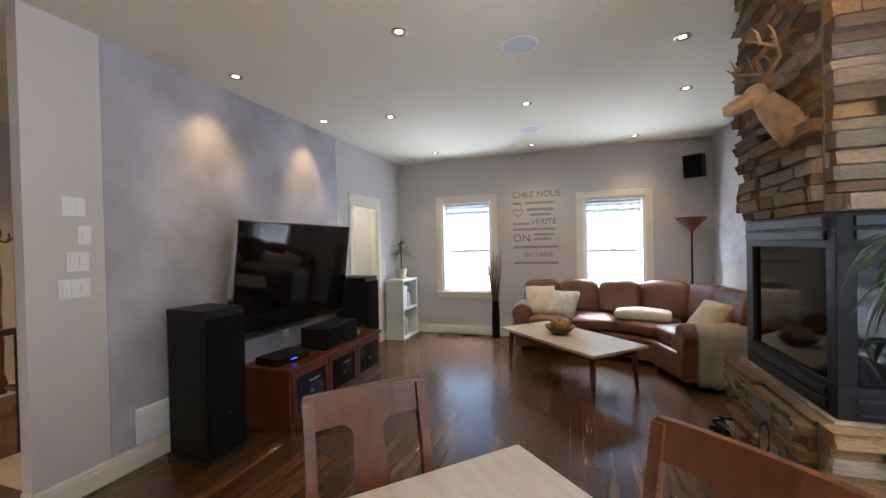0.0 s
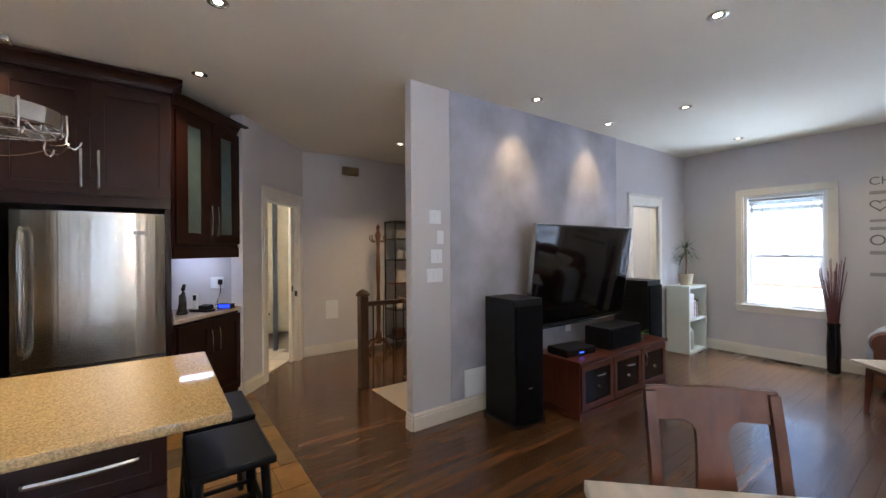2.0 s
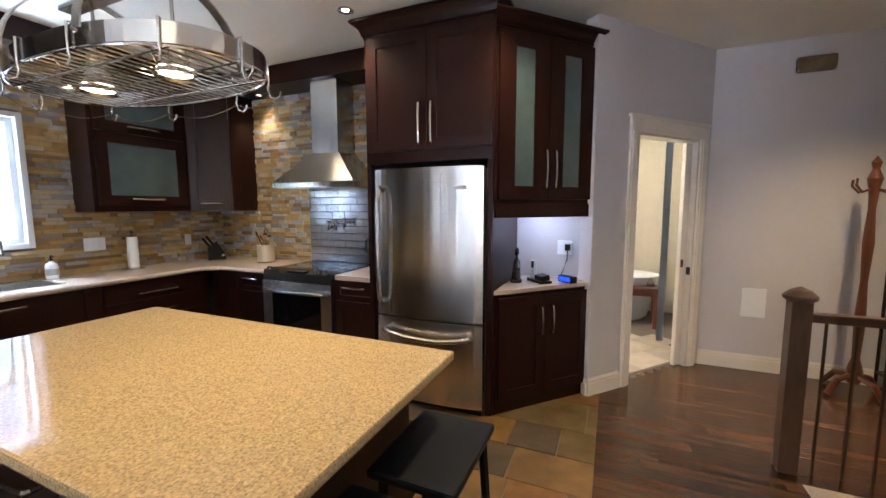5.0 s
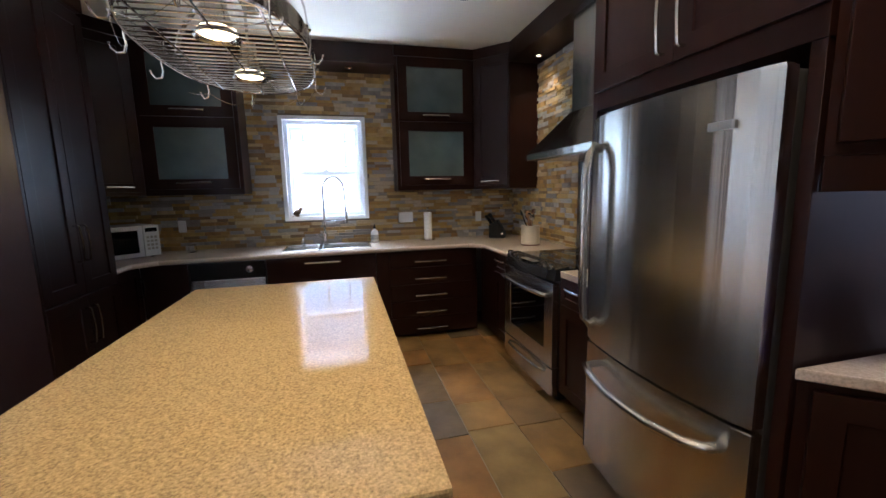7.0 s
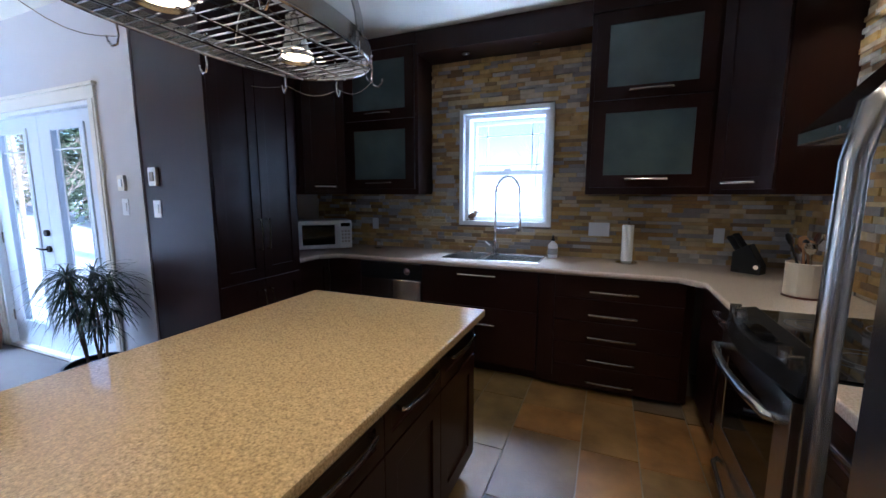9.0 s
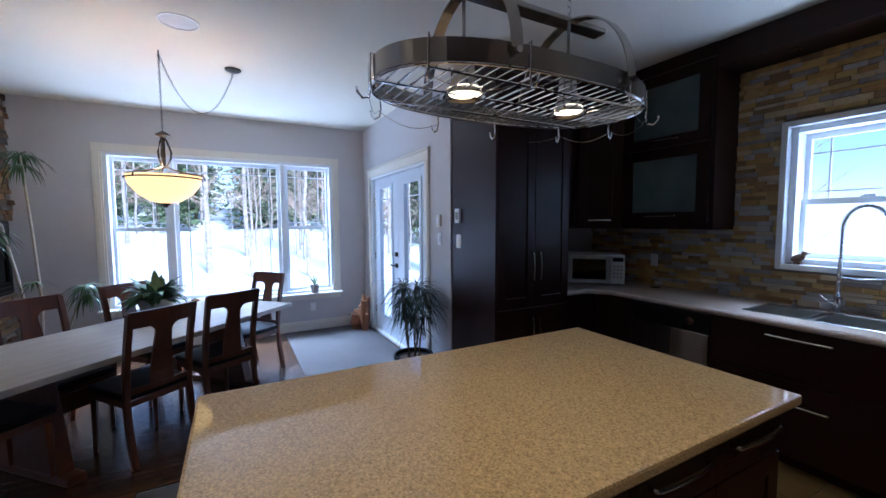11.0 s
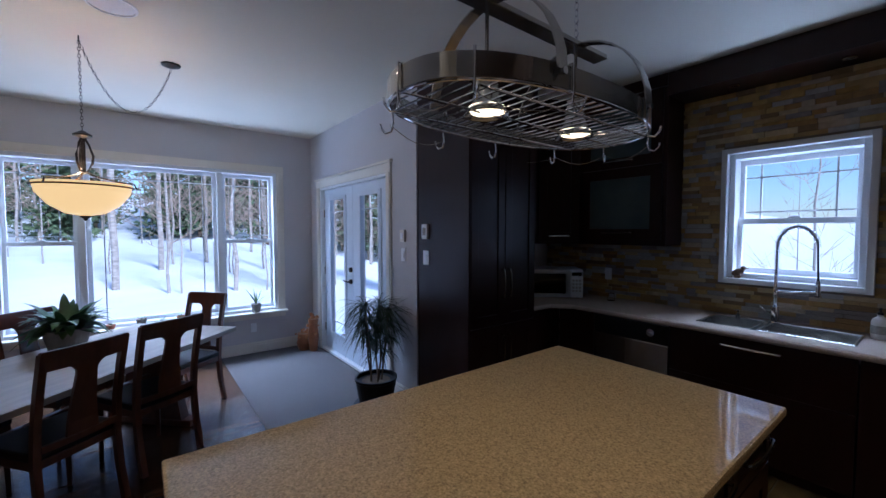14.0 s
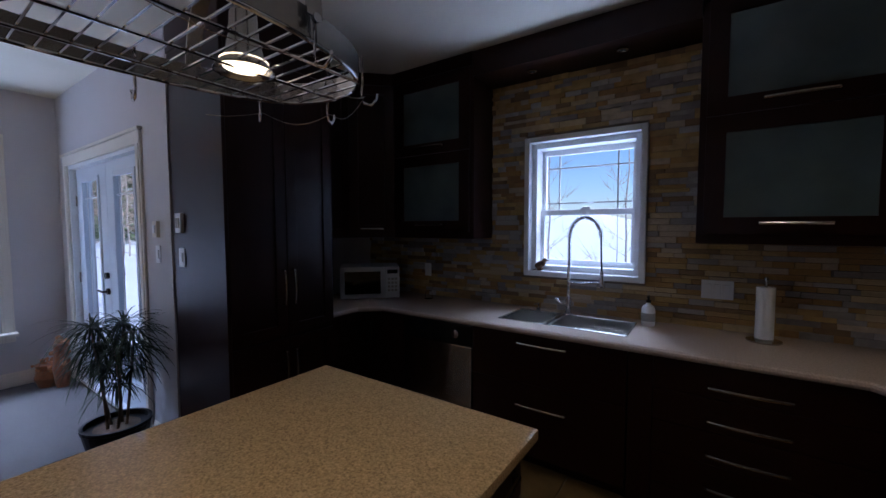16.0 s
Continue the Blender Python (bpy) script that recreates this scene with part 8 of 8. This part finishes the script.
def outdoors():
    t = bmesh.new()
    radii = [0.0] + [9.0 * 1.13 ** k for k in range(48)]
    rings = []
    n = 120
    for r in radii:
        rings.append([t.verts.new((-1.5 + r * math.cos(2 * math.pi * k / n), 1.5 + r * math.sin(2 * math.pi * k / n), ground_z(-1.5 + r * math.cos(2 * math.pi * k / n), 1.5 + r * math.sin(2 * math.pi * k / n)))) for k in range(n if r else 1)])
    for a, c in zip(rings, rings[1:]):
        for k in range(n):
            if len(a) == 1:
                t.faces.new((a[0], c[k], c[(k + 1) % n]))
            else:
                t.faces.new((a[k], c[k], c[(k + 1) % n], a[(k + 1) % n]))
    structure("ground", merge(bm_new(), t), M_SNOW, "snow covered ground running to far hills", smooth=True)
    rnd = random.Random(31)
    birch = mat("birch_bark", (0.34, 0.30, 0.26), 0.8, vary=0.45, scale=4, stretch=(1, 1, 3), bump=0.3)
    twig = mat("bare_twig", (0.36, 0.27, 0.20), 0.8, vary=0.3)
    # haze over the conifers is put into this lightened needle green
    needle = mat("hazed_conifer_needles", (0.10, 0.14, 0.065), 0.7, vary=0.5, scale=3)

    def bare_tree(seed, h, r):
        q = random.Random(seed)
        th = thing("bare_tree", "leafless pale barked tree in snow", "tree", pose(0, 0, -60), "bare trees")
        pts = [Vector((0.10 * h * 0.1 * noise.noise(Vector((k * 0.7, seed, 0))), 0.10 * h * 0.1 * noise.noise(Vector((k * 0.7, seed, 9))), h * k / 9 - 0.3)) for k in range(10)]
        part("trunk", tube(bm_new(), pts, r, 7, taper=r * 0.15), birch, th)
        b = bm_new()
        for k in range(34):
            f = q.uniform(0.18, 0.98)
            i = min(int(f * 9), 8)
            p = pts[i].lerp(pts[i + 1], f * 9 - i)
            a = q.uniform(0, 6.28)
            l = h * q.uniform(0.10, 0.24) * (1.15 - 0.6 * f)
            d = Vector((math.cos(a), math.sin(a), q.uniform(0.4, 1.1))).normalized()
            e = p + d * l
            tube(b, [p, p + d * l * 0.5 + Vector((0, 0, -0.02 * l)), e], r * 0.22 * (1.1 - f), 3, taper=0.004)
            for j in range(4):
                s = p + d * l * q.uniform(0.35, 0.95)
                g = (d + Vector((q.uniform(-0.8, 0.8), q.uniform(-0.8, 0.8), q.uniform(-0.1, 0.6)))).normalized()
                tube(b, [s, s + g * l * 0.25, s + g * l * 0.42 + Vector((0, 0, 0.03))], 0.007, 3, taper=0.003)
        part("limbs", b, twig, th, kind="stuff")
        return th

    def conifer(seed, h):
        q = random.Random(seed)
        th = thing("conifer_tree", "dark green conifer at wood's edge", "tree", pose(0, 0, -60), "conifers")
        part("trunk", tube(bm_new(), [(0, 0, -0.3), (0.02, 0, h * 0.5), (0, 0, h)], 0.14, 7, taper=0.02), M_BARK, th)
        b = bm_new()
        z = h * 0.08
        while z < h * 0.98:
            rr = (1 - z / h) ** 0.85 * h * 0.24 + 0.1
            for k in range(9):
                a = q.uniform(0, 6.28)
                l = rr * q.uniform(0.6, 1.1)
                d = Vector((math.cos(a), math.sin(a), q.uniform(-0.30, 0.05)))
                side = Vector((-d.y, d.x, 0))
                for j in range(6):
                    u = (j + q.uniform(0.2, 0.8)) / 6
                    p = Vector((0, 0, z)) + d * l * u
                    w = 0.22 * (1.1 - 0.5 * u)
                    v = [b.verts.new(p + side * w * q.uniform(-1.2, -0.6) + Vector((0, 0, q.uniform(-0.25, 0)))), b.verts.new(p + d * 0.3), b.verts.new(p + side * w * q.uniform(0.6, 1.2) + Vector((0, 0, q.uniform(-0.25, 0)))), b.verts.new(p - d * 0.12 + Vector((0, 0, 0.08)))]
                    b.faces.new(v)
            z += h * 0.033
        part("crown", b, needle, th, kind="stuff")
        return th
    bares = [bare_tree(k, h, r) for k, (h, r) in enumerate(((13, 0.085), (10, 0.055), (15, 0.12), (8, 0.035)))]
    firs = [conifer(50 + k, h) for k, h in enumerate((11, 8.5, 14))]
    used = set()

    def place(src, x, y, k):
        m = pose(x, y, ground_z(x, y), rz=rnd.uniform(0, 360))
        if id(src) in used:
            copy_thing(src, m)
        else:
            used.add(id(src))
            src.matrix_world = m
    for k in range(72):
        d = rnd.uniform(9, 34)
        a = rnd.uniform(-0.55, 0.50)
        place(bares[rnd.choice((0, 1, 1, 2, 3, 3))], 3 + d * math.cos(a), 0.2 + d * math.sin(a) * 1.2, k)
    for k in range(66):
        d = rnd.uniform(27, 46)
        a = rnd.uniform(-0.6, 0.6)
        place(firs[k % 3], 3 + d * math.cos(a), 0.2 + d * math.sin(a) * 1.2, k)
    for x, y in ((-3.9, -13), (-1.2, -15), (-4.8, -19), (-2.2, -22), (0.8, -24), (-6.5, -26)):
        place(bares[1], x, y, 0)
    for x, y in ((-3.5, 17), (-2.6, 21), (-0.9, 24), (0.6, 16.5), (1.6, 20), (3.0, 26), (-5.0, 26), (-1.8, 15.5)):
        place(bares[0] if x < 0 else bares[3], x, y, 0)
    for x, y in ((5.2, -12), (7.5, -16), (2.8, -17), (9, -11), (4, -22)):
        place(firs[0] if x > 4 else bares[0], x, y, 0)
    # brush on the slope below the sink window
    b = bm_new()
    for k in range(320):
        x, y = rnd.uniform(-60, 40), rnd.uniform(-120, -30)
        p = Vector((x, y, ground_z(x, y)))
        for j in range(3):
            d = Vector((rnd.uniform(-0.5, 0.5), rnd.uniform(-0.5, 0.5), 1)) * rnd.uniform(1.5, 4)
            tube(b, [p, p + d * 0.5, p + d], 0.12, 3, taper=0.03)
    solid("hillside_brush", b, mat("russet_brush", (0.30, 0.17, 0.11), 0.9, vary=0.4, scale=0.3), "russet bare brush on the far slope", "bushes", kind="stuff")
    # deck and railing outside the living room windows
    th = thing("deck_railing", "snowy wooden deck railing outside windows", "railing", pose(0, 8.6, -0.2))
    cedar = mat("cedar", (0.24, 0.10, 0.05), 0.7, vary=0.3, scale=6)
    part("top_rail", box(bm_new(), -4.0, 3.0, -0.05, 0.05, 1.00, 1.04, 0.004), cedar, th)
    part("bottom_rail", box(bm_new(), -4.0, 3.0, -0.02, 0.02, 0.12, 0.16, 0.004), cedar, th)
    for k in range(46):
        part("picket", box(bm_new(), -3.95 + 0.15 * k, -3.91 + 0.15 * k, -0.02, 0.02, 0.16, 1.0), M_WHITE, th)
    structure("deck_snow", box(bm_new(), -4.2, 3.1, 6.81, 8.75, -0.5, -0.12, 0.05), M_SNOW, "snow lying on the deck")
    structure("deck_snow_side", box(bm_new(), -1.2, 3.2, -5.2, -1.76, -0.5, -0.14, 0.05), M_SNOW, "snow lying on the side porch")


outdoors()


# ---- floor pieces ----
def slate_floor():
    rnd = random.Random(17)
    th = thing("floor_slate", "multicoloured rectangular slate kitchen floor tiles", "floor", kind="structure")
    part("bed", box(bm_new(), KX, TILE_X, KY, TILE_Y, -0.0115, -0.001), M_GROUT, th)
    meshes = {}
    x = KX + 0.01
    row = 0
    while x < TILE_X - 0.05:
        w = (0.305, 0.405, 0.305)[row % 3]
        w = min(w, TILE_X - x)
        y = -2.80 - rnd.uniform(0, 0.3)
        while y < TILE_Y - 0.02:
            l = rnd.choice((0.305, 0.405, 0.61, 0.61))
            l2 = min(l, TILE_Y - y)
            if l2 > 0.04:
                key = (round(w, 3), round(l2, 3))
                if key not in meshes:
                    b = box(bm_new(), 0, w - 0.006, 0, l2 - 0.006, -0.010, 0.006, 0.003)
                    meshes[key] = mesh_of("tile", b, M_SLATE)
                o = new("tile", meshes[key])
                o.parent = th
                o.matrix_basis = pose(x, y, rnd.uniform(-0.0012, 0.0012))
            y += l
        x += w
        row += 1


def plank_floor():
    rnd = random.Random(23)
    base = pose(-1.5, 2.0, 0, rz=90)
    th = thing("floor_hardwood", "dark walnut hardwood planks with worn satin finish", "floor", base, kind="structure")
    W = 0.092
    lens = (0.6, 0.8, 1.0, 1.2, 1.5)
    meshes = [mesh_of("plank", box(bm_new(), 0, l - 0.0015, 0, W - 0.0015, -0.0115, 0.0, 0.0012), M_PLANK) for l in lens]
    inside = lambda p: (-6.1 < p.x < 1.95 and -3.0 < p.y < 6.7) and not (p.x < TILE_X - 0.9 and p.y < TILE_Y - 0.9) and not (p.x < -4.3 and p.y > 4.6) and not (p.x < -6.0)
    pieces = []
    v = -7.0
    while v < 7.0:
        u = -8.0 - rnd.uniform(0, 1.4)
        while u < 8.0:
            k = rnd.randrange(5)
            ctr = base @ Vector((u + lens[k] / 2, v, 0))
            if inside(ctr):
                y0, y1, x = 2.0 + u, 2.0 + u + lens[k], ctr.x
                low = TILE_Y - 0.01 if x < TILE_X + W else (-2.3 if x < PX else FY - 0.05)
                if x < DIAG0.x:
                    low = DIAG0.y + (DIAG0.x - x) * (DIAG1.y - DIAG0.y) / (DIAG0.x - DIAG1.x) - 0.05
                cut, end = max(0.0, low - y0), max(0.0, y1 - LY - 0.02)
                if lens[k] - cut - end > 0.04:
                    pieces.append((math.hypot(x + 1.6, ctr.y - 2.2), u, v, k, cut, end))
            u += lens[k]
        v += W
    pieces.sort()
    for _, u, v, k, cut, end in pieces[:300]:
        o = new("plank", meshes[k])
        o.parent = th
        o.matrix_basis = pose(u + cut, v, 0) @ Matrix.Diagonal((1 - (cut + end) / lens[k], 1, 1, 1))
    verts, faces = [], []
    for _, u, v, k, cut, end in pieces[300:]:
        i = len(verts)
        l = lens[k] - cut - end
        u += cut
        verts += [(u, v, 0), (u + l - 0.0015, v, 0), (u + l - 0.0015, v + W - 0.0015, 0), (u, v + W - 0.0015, 0), (u, v, -0.011), (u + l - 0.0015, v, -0.011), (u + l - 0.0015, v + W - 0.0015, -0.011), (u, v + W - 0.0015, -0.011)]
        faces += [(i, i + 1, i + 2, i + 3), (i, i + 4, i + 5, i + 1), (i + 1, i + 5, i + 6, i + 2), (i + 2, i + 6, i + 7, i + 3), (i + 3, i + 7, i + 4, i)]
    me = bpy.data.meshes.new("planks")
    me.from_pydata(verts, [], faces)
    me.materials.append(M_PLANKJ)
    o = new("planks", me)
    o.parent = th
    tagged(o, kind="stuff")


slate_floor()
plank_floor()
